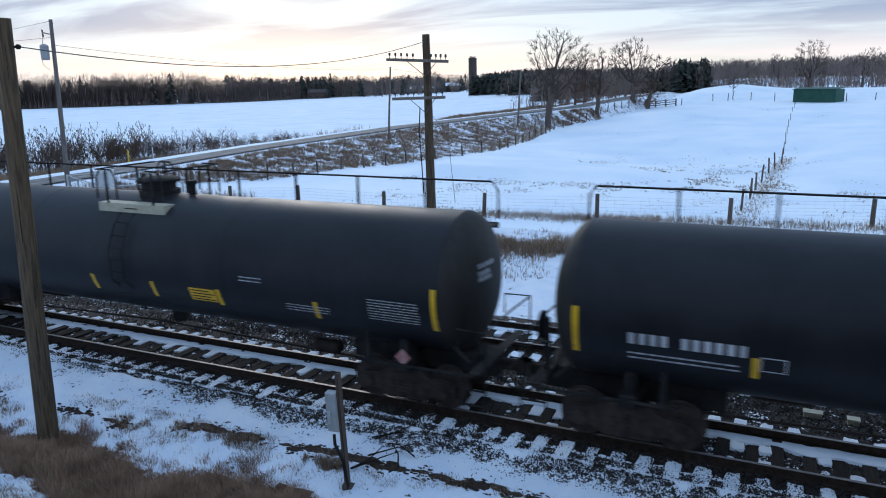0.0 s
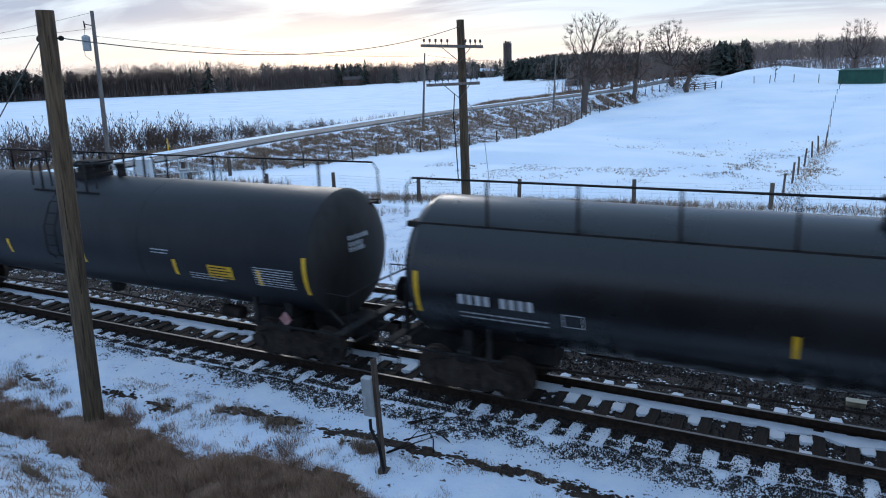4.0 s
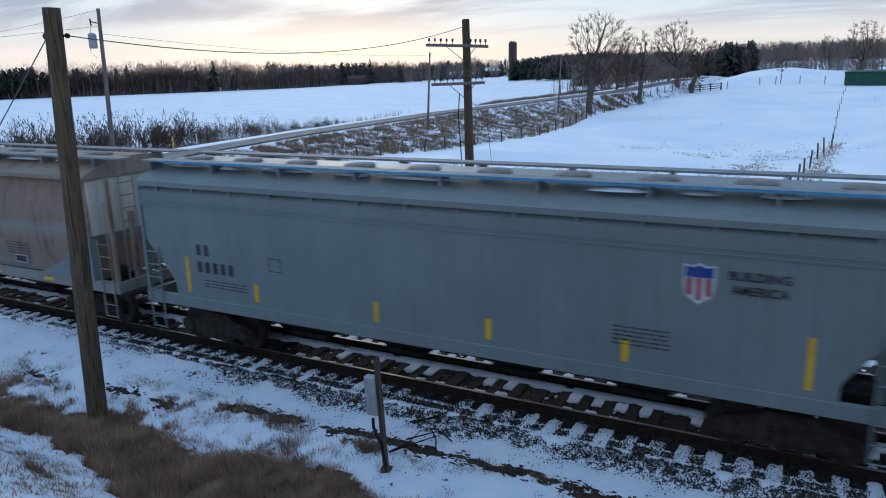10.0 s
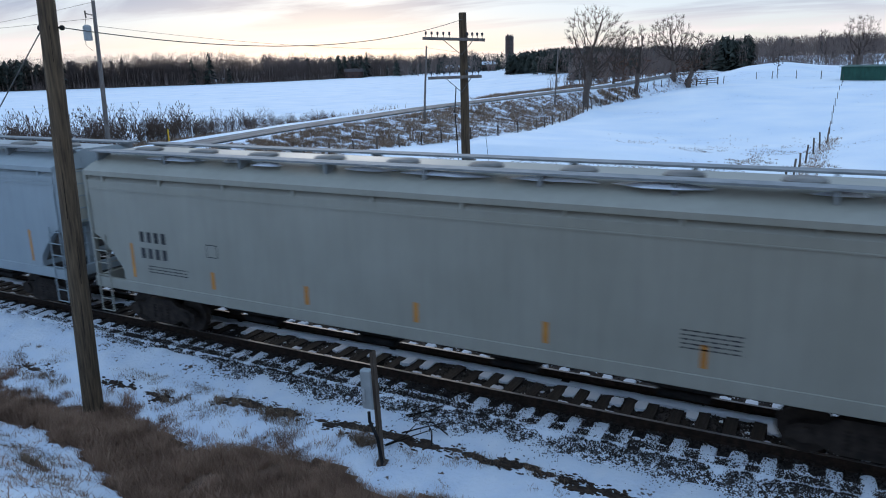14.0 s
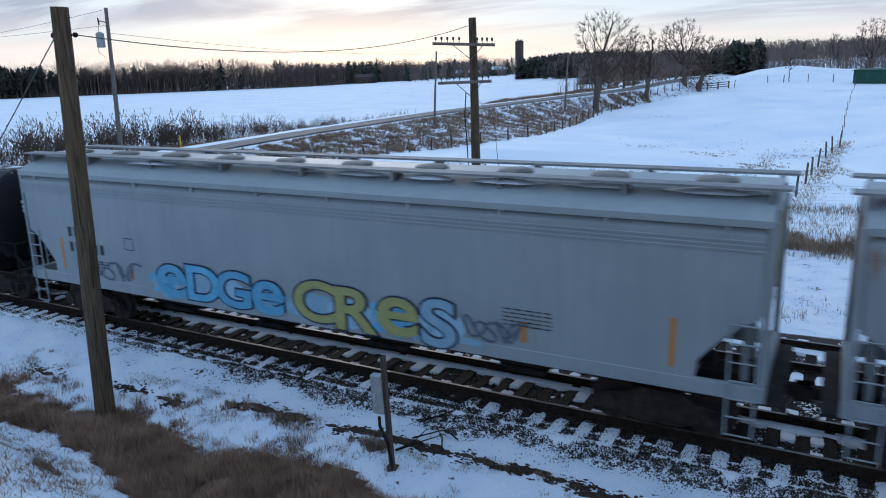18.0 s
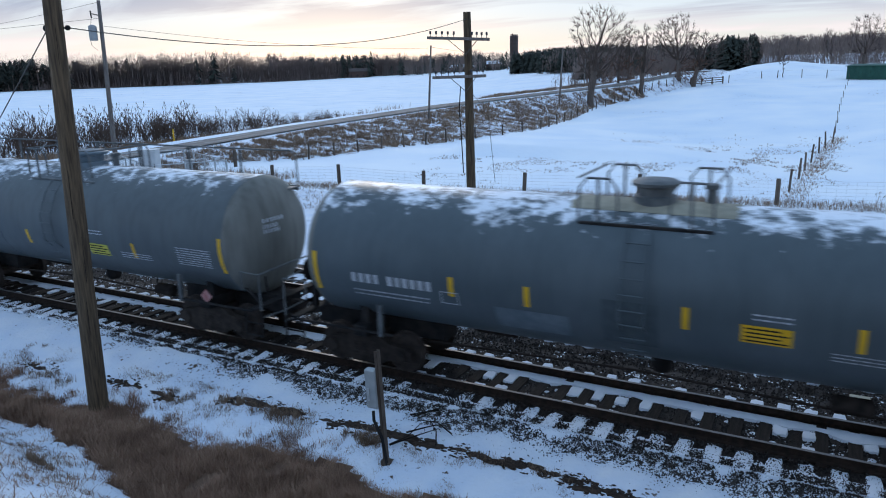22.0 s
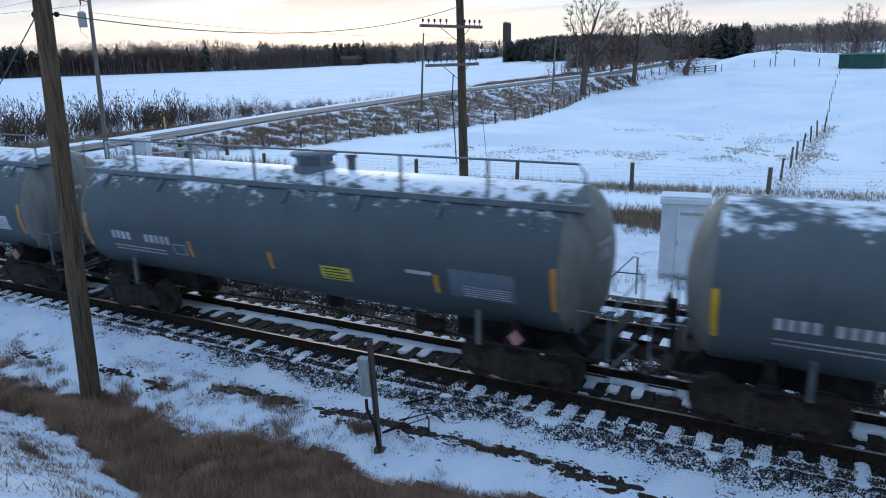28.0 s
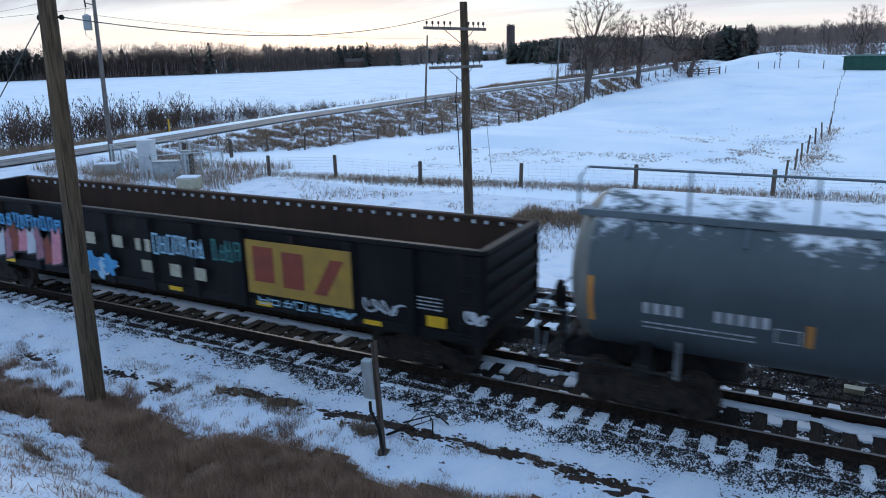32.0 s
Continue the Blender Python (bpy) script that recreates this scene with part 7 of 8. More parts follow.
    for x in stripe_at or [-e + 2 * e * (k + 1) / (stripes + 1) for k in range(stripes)]:
        part("reflective_stripe", decal(Shape(), x - 0.06, x + 0.06, 1.55, 1.98, surf), stripe_mat, car)
    s = Shape()
    if marks:
        for z, c in ((2.52, marks[0]), (2.10, marks[1])):
            for k in range(c):
                part("character_block", text_bars(Shape(), -e + 0.35 + 0.25 * k, z, 0.27, 1, surf, w=0.25, gap=0.42), ink, car)
    small_print(s, -e + 0.55, -e + 1.9, 1.72, 1.95, 3, surf, rng)
    small_print(s, e - 3.2, e - 2.2, 1.85, 2.25, 5, surf, rng)
    decal(s, -e + 2.6, -e + 2.95, 2.34, 2.36, surf, n=1); decal(s, -e + 2.6, -e + 2.95, 2.64, 2.66, surf, n=1)
    decal(s, -e + 2.6, -e + 2.62, 2.34, 2.66, surf); decal(s, -e + 2.93, -e + 2.95, 2.34, 2.66, surf)
    part("small_print", s, ink, car)["kind"] = "stuff"
    if panel:
        part("placard_panel", decal(Shape(), -1.08, -0.33, 1.62, 1.86, surf), YELLOW, car)
    return car


def scrawl(car, x0, x1, z, hgt, surf, mat, seed, turns=9, w=0.035, name="sprayed_tag"):
    """A looping line of spray paint on the near side."""
    rng = random.Random(seed)
    s = Shape()
    n = turns * 10
    pts = []
    for k in range(n + 1):
        f = k / n
        a = f * turns * 6.283
        pts.append((x0 + (x1 - x0) * f + 0.35 * hgt * math.cos(a + 0.6), z + hgt * 0.5 * math.sin(a * (1 + 0.13 * math.sin(f * 9))) * (0.75 + 0.25 * math.sin(f * 23))))
    rows = []
    for k in range(n):
        (xa, za), (xb, zb) = pts[k], pts[k + 1]
        d = math.hypot(xb - xa, zb - za) or 1
        nx, nz = -(zb - za) / d * w, (xb - xa) / d * w
        lift = 0.003 + 0.004 * (k % 7) / 7
        rows.append([(xa + nx, surf(za + nz) - lift, za + nz), (xa - nx, surf(za - nz) - lift, za - nz)])
    s.sheet(rows)
    part(name, s, mat, car)


def blob(car, x, z, rx, rz, surf, mat, seed, lift=0.004, name="sprayed_shape", n=18, wob=0.18):
    """A rounded patch of paint."""
    rng = random.Random(seed)
    s = Shape()
    ring = []
    for k in range(n):
        a = 6.283 * k / n
        q = 1 + rng.uniform(-wob, wob)
        zz = z + rz * q * math.sin(a)
        ring.append((x + rx * q * math.cos(a), surf(zz) - lift, zz))
    s.add([(x, surf(z) - lift, z)] + ring, [(0, 1 + k, 1 + (k + 1) % n) for k in range(n)])
    part(name, s, mat, car)


def strokes(car, x0, x1, z0, z1, surf, mat, seed, count, w=0.05):
    """A tag of upright, crossed and slanted spray strokes."""
    rng = random.Random(seed)
    step = (x1 - x0) / count
    s = Shape()
    for k in range(count):
        x = x0 + step * (k + 0.15)
        za, zb = z0 + rng.uniform(0, 0.2) * (z1 - z0), z1 - rng.uniform(0, 0.25) * (z1 - z0)
        lean = rng.uniform(-0.06, 0.1)
        lift = 0.004 + 0.0008 * k
        for xx, ln in ((x, lean), (x + step * 0.55, rng.uniform(-0.08, 0.08))):
            s.add([(xx, surf(za) - lift, za), (xx + w, surf(za) - lift, za), (xx + w + ln, surf(zb) - lift, zb), (xx + ln, surf(zb) - lift, zb)], [(0, 1, 2, 3)])
        for zz in rng.sample((za, (za + zb) / 2, zb - w), 2):
            s.add([(x, surf(zz) - lift - 0.0004, zz), (x + step * 0.6, surf(zz) - lift - 0.0004, zz), (x + step * 0.6, surf(zz) - lift - 0.0004, zz + w), (x, surf(zz) - lift - 0.0004, zz + w)], [(0, 1, 2, 3)])
    part("sprayed_tag", s, mat, car)["kind"] = "stuff"


def gondola_car(L, label):
    car = thing("gondola_car", label, "railway car", "cars of the freight train")
    W, z0, z1 = 1.45, 1.12, 2.92
    he = L / 2 - 0.75
    surf = lambda z: -W - 0.022
    for y in (-W, W):
        d = 1 if y < 0 else -1
        part("side_sheet", Shape().box(-he, he, min(y, y + d * 0.04), max(y, y + d * 0.04), z0, z1), GON_BLACK, car)
        part("inside_sheet", Shape().box(-he, he, min(y + d * 0.044, y + d * 0.06), max(y + d * 0.044, y + d * 0.06), z0, z1 - 0.01), GON_INSIDE, car)
        part("top_chord", Shape().box(-he - 0.05, he + 0.05, y - 0.09, y + 0.09, z1 - 0.02, z1 + 0.09, c=0.02), GON_INSIDE if y > 0 else GON_BLACK, car)
        part("side_sill", Shape().box(-he, he, y - 0.05, y + 0.05, z0 - 0.12, z0 + 0.10, c=0.015), GON_BLACK, car)
        n = 13
        for k in range(n):
            x = -he + 0.08 + (2 * he - 0.16) * k / (n - 1)
            ys = (y - 0.15, y) if y < 0 else (y, y + 0.15)
            v = [(x - 0.16, y, z0 - 0.1), (x + 0.16, y, z0 - 0.1), (x + 0.09, y - d * 0.14, z0 - 0.1), (x - 0.09, y - d * 0.14, z0 - 0.1),
                 (x - 0.16, y, z1 - 0.03), (x + 0.16, y, z1 - 0.03), (x + 0.09, y - d * 0.14, z1 - 0.03), (x - 0.09, y - d * 0.14, z1 - 0.03)]
            part("side_post", Shape().add(v, [(0, 1, 5, 4), (1, 2, 6, 5), (2, 3, 7, 6), (3, 0, 4, 7), (4, 5, 6, 7), (3, 2, 1, 0)]), GON_BLACK, car)
    for d in (-1, 1):
        part("end_sheet", Shape().box(min(d * he, d * (he - 0.06)), max(d * he, d * (he - 0.06)), -W, W, z0, z1), GON_BLACK, car)
        for k in range(5):
            z = z0 + 0.15 + 0.37 * k
            part("end_rib", Shape().box(min(d * he, d * (he + 0.10)), max(d * he, d * (he + 0.10)), -W, W, z, z + 0.13, c=0.03), GON_BLACK, car)
        part("top_chord", Shape().box(d * he - 0.09, d * he + 0.09, -W, W, z1 - 0.02, z1 + 0.09, c=0.02), GON_BLACK, car)
        add_truck(car, d * (L / 2 - 2.5))
        add_coupler(car, d * L / 2, d)
        x = d * (he - 0.25)
        s = Shape()
        for xx in (x - 0.22, x + 0.22):
            s.tube([(xx, -W - 0.14, 0.45), (xx, -W - 0.14, 2.6)], 0.018)
        for k in range(7):
            s.tube([(x - 0.22, -W - 0.14, 0.47 + 0.34 * k), (x + 0.22, -W - 0.14, 0.47 + 0.34 * k)], 0.016)
        part("ladder", s, GON_BLACK, car)
    part("floor", Shape().box(-he, he, -W + 0.05, W - 0.05, z0 - 0.05, z0 + 0.02), GON_INSIDE, car)
    part("centre_sill", Shape().box(-L / 2 + 0.5, L / 2 - 0.5, -0.3, 0.3, 0.68, 1.06, c=0.03), FRAME_BLACK, car)
    # small square white plates stand in for holes in the far chord showing bright snow
    for k in range(46):
        x = -he + 0.4 + (2 * he - 0.8) * k / 45 + (0.06 if k % 3 == 0 else 0)
        part("lashing_plate", Shape().box(x - 0.036, x + 0.036, W - 0.105, W - 0.092, z1 - 0.085, z1 + 0.0), SNOW_LUMP, car)
    # painted panels between the posts; x counts from the middle of the car, which stood 488.95 m back
    o = 488.95
    panel = lambda xa, xb, za, zb, mat, name="painted_panel", lift=0.0: part(name, decal(Shape(), xa + o, xb + o, za, zb, surf, lift=lift, n=1), mat, car)
    flat = lambda z: -W - 0.16
    wrap = lambda xa, xb, za, zb, mat, name: part(name, Shape().add([(xa + o, -W - 0.155, za), (xb + o, -W - 0.155, za), (xb + o, -W - 0.155, zb), (xa + o, -W - 0.155, zb), (xa + o, -W - 0.145, za), (xb + o, -W - 0.145, za), (xb + o, -W - 0.145, zb), (xa + o, -W - 0.145, zb)],
                                                              [(0, 1, 2, 3), (7, 6, 5, 4), (0, 4, 5, 1), (1, 5, 6, 2), (2, 6, 7, 3), (3, 7, 4, 0)]), mat, car)
    emblem = wrap(-485.65, -482.72, 1.42, 2.70, PAINT_MUSTARD, "emblem_panel")
    for xa, xb, za, zb, ln in ((-485.45, -484.85, 1.72, 2.56, 0.0), (-484.60, -484.0, 1.66, 2.50, 0.0), (-483.75, -483.40, 1.62, 2.46, 0.5)):
        part("emblem_bar", decal(Shape(), xa + o, xb + o, za, zb, flat, lean=ln, n=1), PAINT_BRICK, car)
    for xa, za in ((-491.25, 2.05), (-490.2, 2.05), (-489.35, 2.05), (-489.0, 2.05), (-489.2, 1.5), (-488.2, 1.5), (-487.35, 1.5)):
        part("character_block", decal(Shape(), xa + o, xa + o + (0.36 if xa not in (-489.35, -489.0) else 0.18), za, za + 0.32, flat, n=1), CREAM, car)
    strokes(car, -488.75 + o, -486.95 + o, 1.98, 2.66, flat, PAINT_CYAN, 3, 7)
    strokes(car, -486.75 + o, -485.8 + o, 2.05, 2.62, flat, PAINT_TEAL, 4, 4)
    strokes(car, -485.4 + o, -482.9 + o, 1.16, 1.38, flat, PAINT_CYAN, 9, 7, 0.03)
    rng = random.Random(31)
    for k in range(13):
        x, z, w = -496.9 + o + 0.36 * k, 1.78 + rng.uniform(-0.12, 0.12), rng.uniform(0.17, 0.27)
        hh, ln = rng.uniform(0.36, 0.58), rng.uniform(-0.16, 0.16)
        for grow, lift, mat in ((0.06, 0.004, PAINT_BLACK), (0.0, 0.010, (PAINT_PINK, PAINT_WHITE, PAINT_ROSE, PAINT_BRICK)[k % 4])):
            ring = [(-w - grow, -hh - grow), (w * 0.7 + grow, -hh * 0.8 - grow), (w + grow, hh * 0.1), (w * 0.5 + ln + grow, hh + grow), (ln - w * 0.3, hh * 0.55 + grow), (-w * 0.8 + ln - grow, hh * 0.9 + grow), (-w * 0.6 - grow, 0.0)]
            part("sprayed_shape", Shape().add([(x + u, flat(z) - lift - 0.0006 * k, z + v) for u, v in ring], [tuple(range(7))]), mat, car)
    strokes(car, -495.0 + o, -492.2 + o, 2.16, 2.66, flat, PAINT_BLUE, 6, 9, 0.07)
    for k in range(4):
        blob(car, -491.5 + o + 0.35 * k, 1.40 + 0.14 * (k % 2), 0.3, 0.26, flat, (PAINT_CYAN, PAINT_BLUE)[k % 2], 95 + k, 0.004 + 0.002 * (k % 2), wob=0.4)
    scrawl(car, -491.8 + o, -490.2 + o, 1.40, 0.4, flat, PAINT_WHITE, 7, 4, 0.03)
    scrawl(car, -482.4 + o, -481.5 + o, 1.55, 0.36, flat, PAINT_WHITE, 8, 4, 0.025)
    scrawl(car, -483.3 + o, -482.7 + o, 1.25, 0.2, flat, PAINT_CYAN, 9, 3, 0.03)
    scrawl(car, -479.95 + o, -479.6 + o, 1.62, 0.3, flat, PAINT_WHITE, 10, 4, 0.03)
    for xa in (-488.3, -485.45, -482.45, -480.9, -491.9, -495.0):
        part("reflective_stripe", decal(Shape(), xa + o, xa + o + 0.45, 1.13 if xa < -481 else 1.32, 1.24 if xa < -481 else 1.56, flat, n=1), YELLOW, car)
    part("small_print", small_print(Shape(), -481.1 + o, -480.55 + o, 1.66, 1.98, 4, flat, random.Random(4)), PAINT_WHITE, car)["kind"] = "stuff"
    return car


PAINT_MUSTARD = mat_plain("faded_mustard", (0.46, 0.27, 0.045), (0.36, 0.21, 0.05), 0.6, scale=3)
PAINT_BRICK = mat_plain("faded_red", (0.26, 0.055, 0.03), (0.20, 0.05, 0.03), 0.6, scale=3)
CARS = []


def place(car, front, length):
    CARS.append((car, front - length / 2))
    return front - length / 2


def sideways(car, body, size, x, z, y, mat, outline, name, lift=0.0, lean=0.0, wide=1.0):
    """Lettering set upright on a flat near side."""
    me = mesh_of_text(body, size, mat, outline)
    m = Matrix.Translation((x, y - lift, z)) @ Matrix.Rotation(math.pi / 2, 4, "X") @ Matrix.Shear("XY", 4, (lean, 0)) @ Matrix.Diagonal((wide, 1, 1, 1))
    part(name, me, None, car, at=m)


def make_train():
    """The train from its head: where each car's leading coupler stood at the start, and its length."""
    t = tank_car(20.0, "black tank car with a long top walkway railing, yellow reflective stripes", TANK_BLACK, seed=1, walkway="far", marks=(4, 6), stripe_at=(-5.55, -3.35, -0.95, 1.05, 3.08, 5.75), stripe_z=2.02, panel_x=2.6, panel_z=2.03)
    place(t, 15.42, 20.0)
    t = tank_car(20.0, "black tank car with a cream platform round its manway", TANK_BLACK, seed=6, walkway="far", manway=0.1, marks=(4, 6), plat_mat=CREAM, plat_thick=0.34, plat_up=0.16, plat_half=1.1, stripe_at=(-5.55, -3.35, -0.95, 1.05, 3.08, 5.75), stripe_z=2.02, panel_x=2.6, panel_z=2.03)
    place(t, -4.58, 20.0)
    t = tank_car(21.1, "black tank car with sprayed tags and a long walkway railing", TANK_BLACK, seed=3, walkway="far", manway=0.2, marks=(4, 5), stripe_at=(-5.23, -2.13, 1.09, 4.54, 7.19), panel_x=6.1, panel_z=2.22)
    m = place(t, -24.6, 21.1)
    tank = on_tank(1.52, 2.60)
    strokes(t, -0.5, 3.1, 1.72, 2.06, tank, PAINT_WHITE, 1, 12, 0.045)
    scrawl(t, -39.6 - m, -38.9 - m, 1.80, 0.28, tank, PAINT_WHITE, 2, 4, 0.028)
    scrawl(t, -38.6 - m, -37.0 - m, 1.78, 0.22, tank, PAINT_TEAL, 3, 5, 0.035)
    scrawl(t, -32.2 - m, -31.4 - m, 1.80, 0.2, tank, PAINT_WHITE, 4, 3, 0.02)
    t = tank_car(20.3, "glossy black tank car with a walkway and railing along its side", TANK_GLOSS, seed=4, walkway="near", manway=-0.1, platform=False, marks=(4, 4), stripe_at=(-1.7, 1.56, 3.88, 6.51), panel_x=4.8, panel_z=2.01, placard_mat=PAINT_LIME)
    place(t, -45.75, 20.3)
    t = tank_car(19.95, "black tank car with a long walkway railing and yellow placards", TANK_BLACK, seed=5, walkway="far", marks=(4, 6), stripe_at=(-5.3, -2.15, 1.05, 4.5, 7.2), panel_x=6.0, panel_z=2.2)
    place(t, -66.05, 19.95)
    t = tank_car(20.6, "black tank car with faded sprayed tags and a side walkway", TANK_BLACK, seed=8, walkway="near far", walk_from=-0.52, walk_to=0.03, manway=-0.3, platform=False, marks=(4, 6), stripe_at=(-5.73, -2.78, -0.13, 2.35, 5.12), panel_x=-1.15, panel_z=2.3, placard_mat=PAINT_MUSTARD)
    m = place(t, -86.0, 20.6)
    scrawl(t, -94.9 - m, -92.0 - m, 2.40, 0.45, tank, PAINT_FADED, 5, 6, 0.04)
    scrawl(t, -91.8 - m, -90.2 - m, 2.20, 0.40, tank, PAINT_FADED, 6, 4, 0.05)
    t = tank_car(21.05, "dull black tank car with a side walkway by its manway", TANK_BLACK, seed=9, walkway="near far", walk_from=-0.42, walk_to=0.20, manway=0.15, platform=False, marks=(4, 5), stripe_at=(-6.03, -2.7, 0.5, 3.31, 5.87), panel_x=4.88, panel_z=2.16)
    place(t, -106.65, 21.05)
    t = tank_car(14.8, "white tank car with rust runs below its manway", TANK_WHITE, seed=10, manway=0.03, R=1.35, zc=2.52, marks=(9,), ink=PAINT_BLACK, rail_mat=CREAM, frame_mat=CREAM, dome_mat=FRAME_BLACK, stripe_at=(-2.81, -0.91, 1.19, 2.99), stripe_z=2.43, panel_x=1.98, panel_z=2.29, plat_half=0.85, dome_r=0.72, head_mat=WHITE_HEAD, nose=0.45, seams=False)
    part("side_sill", Shape().box(-6.9, 6.9, -1.42, -1.38, 0.96, 1.005, c=0.01), CREAM, t)
    part("vent_valve", Shape().lathe([(0.42, 0.12), (0.56, 0.12), (0.58, 0.19), (0.64, 0.19), (0.70, 0.08)], 12, Matrix.Translation((-0.05, 0, 3.87)) @ ALONG_Z), FRAME_BLACK, t)
    place(t, -127.7, 14.8)
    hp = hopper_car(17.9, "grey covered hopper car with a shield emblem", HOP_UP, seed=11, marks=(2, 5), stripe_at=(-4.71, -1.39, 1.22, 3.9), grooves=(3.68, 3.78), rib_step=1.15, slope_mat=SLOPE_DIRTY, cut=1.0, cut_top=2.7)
    m = place(hp, -142.5, 17.9)
    flat = lambda z: -1.545
    c = -146.35 - m
    shield = [(-0.30, 3.50), (-0.15, 3.46), (0, 3.52), (0.15, 3.46), (0.30, 3.50), (0.32, 3.15), (0.26, 2.92), (0.0, 2.76), (-0.26, 2.92), (-0.32, 3.15)]
    part("emblem", Shape().add([(c + x * 0.84, -1.540, 3.15 + (z - 3.15) * 0.96) for x, z in shield], [tuple(reversed(range(10)))]), PAINT_WHITE, hp)
    part("emblem_field", Shape().add([(c + x * 0.74, -1.546, 3.15 + (z - 3.15) * 0.86) for x, z in ((-0.30, 3.50), (-0.15, 3.46), (0, 3.52), (0.15, 3.46), (0.30, 3.50), (0.31, 3.27), (-0.31, 3.27))], [tuple(reversed(range(7)))]), PAINT_NAVY, hp)
    for k in range(3):
        part("emblem_bar", decal(Shape(), c - 0.20 + 0.155 * k, c - 0.115 + 0.155 * k, 2.94 - 0.08 * (k == 1), 3.24, flat, n=1), PAINT_RED, hp)
    sideways(hp, "BUILDING", 0.21, -145.9 - m, 3.27, -1.545, PAINT_BLACK, 0.004, "lettering")
    sideways(hp, "AMERICA", 0.21, -145.85 - m, 3.03, -1.545, PAINT_BLACK, 0.004, "lettering")
    part("roof_stripe", Shape().box(-7.9, 7.9, -1.19, -1.17, 4.68, 4.73), PAINT_BLUE, hp, "blue edge of the running board")
    hp = hopper_car(20.3, "covered hopper car washed brown by rust", HOP_BROWN, seed=12, round_side=0.22, ribs=False, grooves=False, marks=(), stripes=0, slope_mat=HOP_CREAM, cut=0.3, end_stripes=False, gap=0.75)
    m = place(hp, -160.4, 20.3)
    for d in (-1, 1):
        tri = [(d * 6.3, 1.40), (d * 8.66, 1.40), (d * 8.66, 3.0), (d * 8.3, 2.6), (d * 7.4, 1.85)]
        s = Shape().add([(x, -1.565, z) for x, z in tri] + [(x, -1.30, z) for x, z in tri], [(0, 1, 2, 3, 4), (9, 8, 7, 6, 5)] + [(k, k + 5, (k + 1) % 5 + 5, (k + 1) % 5) for k in range(5)])
        part("corner_plate", s, HOP_UP, hp, "pale grey corner plate")
        part("reflective_stripe", decal(Shape(), d * 8.3 - 0.25, d * 8.3 + 0.25, 1.48, 1.68, lambda z: -1.572, n=1), YELLOW, hp)
    part("notice_border", decal(Shape(), 5.2, 5.75, 1.62, 1.84, lambda z: -1.50, n=1), PAINT_WHITE, hp)
    part("notice_field", decal(Shape(), 5.23, 5.72, 1.64, 1.82, lambda z: -1.504, n=1), PAINT_BLACK, hp)
    for k in range(7):
        x = -8.0 + 2.45 * k
        part("reflective_stripe", decal(Shape(), x - 0.22, x + 0.22, 1.22, 1.32, lambda z: -1.56, n=1), YELLOW, hp)
    hp = hopper_car(19.26, "pale blue-grey covered hopper car with a small sprayed picture", HOP_BLUE, seed=13, stripe_at=(-4.51, -1.75, 0.02, 2.0, 4.83), marks=(), panel=True, slope_mat=SLOPE_DIRTY, cut_top=3.05, cut=1.2)
    m = place(hp, -180.7, 19.26)
    blob(hp, -193.8 - m, 1.42, 0.56, 0.40, flat, PAINT_LIME, 61, 0.010, n=20, wob=0.05)
    blob(hp, -193.8 - m, 1.42, 0.50, 0.36, flat, PAINT_BLACK, 62, 0.014, n=20, wob=0.04)
    blob(hp, -193.72 - m, 1.88, 0.16, 0.14, flat, PAINT_BLACK, 63, 0.012)
    scrawl(hp, -194.0 - m, -193.5 - m, 1.98, 0.16, flat, PAINT_LIME, 7, 3, 0.025)
    scrawl(hp, -194.05 - m, -193.6 - m, 1.42, 0.26, lambda z: -1.562, PAINT_WHITE, 8, 3, 0.02)
    for z in (2.50, 2.08):
        part("stencil_field", decal(Shape(), -197.62 - m, -196.5 - m, z - 0.06, z + 0.36, lambda z: -1.538, n=1), PAINT_BLACK, hp)
        for k in range(4 if z > 2.3 else 5):
            part("character_block", decal(Shape(), -197.50 - m + 0.2 * k, -197.38 - m + 0.2 * k, z + 0.02, z + 0.28, lambda z: -1.544, n=1), PAINT_WHITE, hp)
    hp = hopper_car(20.98, "cream-grey covered hopper car with snow on its roof", HOP_CREAM, seed=14, stripe_at=(-5.68, -2.87, -0.06, 2.75, 5.6), stripe_mat=ORANGE, grooves=(3.80,), marks=(4, 4), slope_mat=SLOPE_DIRTY)
    place(hp, -199.96, 20.98)
    hp = hopper_car(20.9, "pale covered hopper car with a ladder at each end", HOP_BLUE, seed=15, stripe_mat=ORANGE, marks=(4, 5), slope_mat=SLOPE_DIRTY)
    place(hp, -220.94, 20.9)
    hp = hopper_car(20.9, "pale covered hopper car with rust runs below its roof", HOP_RUSTY, seed=16, stripe_at=(-5.29, -2.53, 0.21, 2.69, 5.54), stripe_mat=ORANGE, grooves=(3.80,), marks=(4, 6), slope_mat=SLOPE_DIRTY)
    place(hp, -241.84, 20.9)
    hp = hopper_car(20.75, "pale covered hopper car with large blue and yellow graffiti", HOP_BLUE, seed=17, marks=(4, 6), stripe_mat=ORANGE, slope_mat=SLOPE_DIRTY)
    m = place(hp, -262.75, 20.75)
    x = -277.75 - m
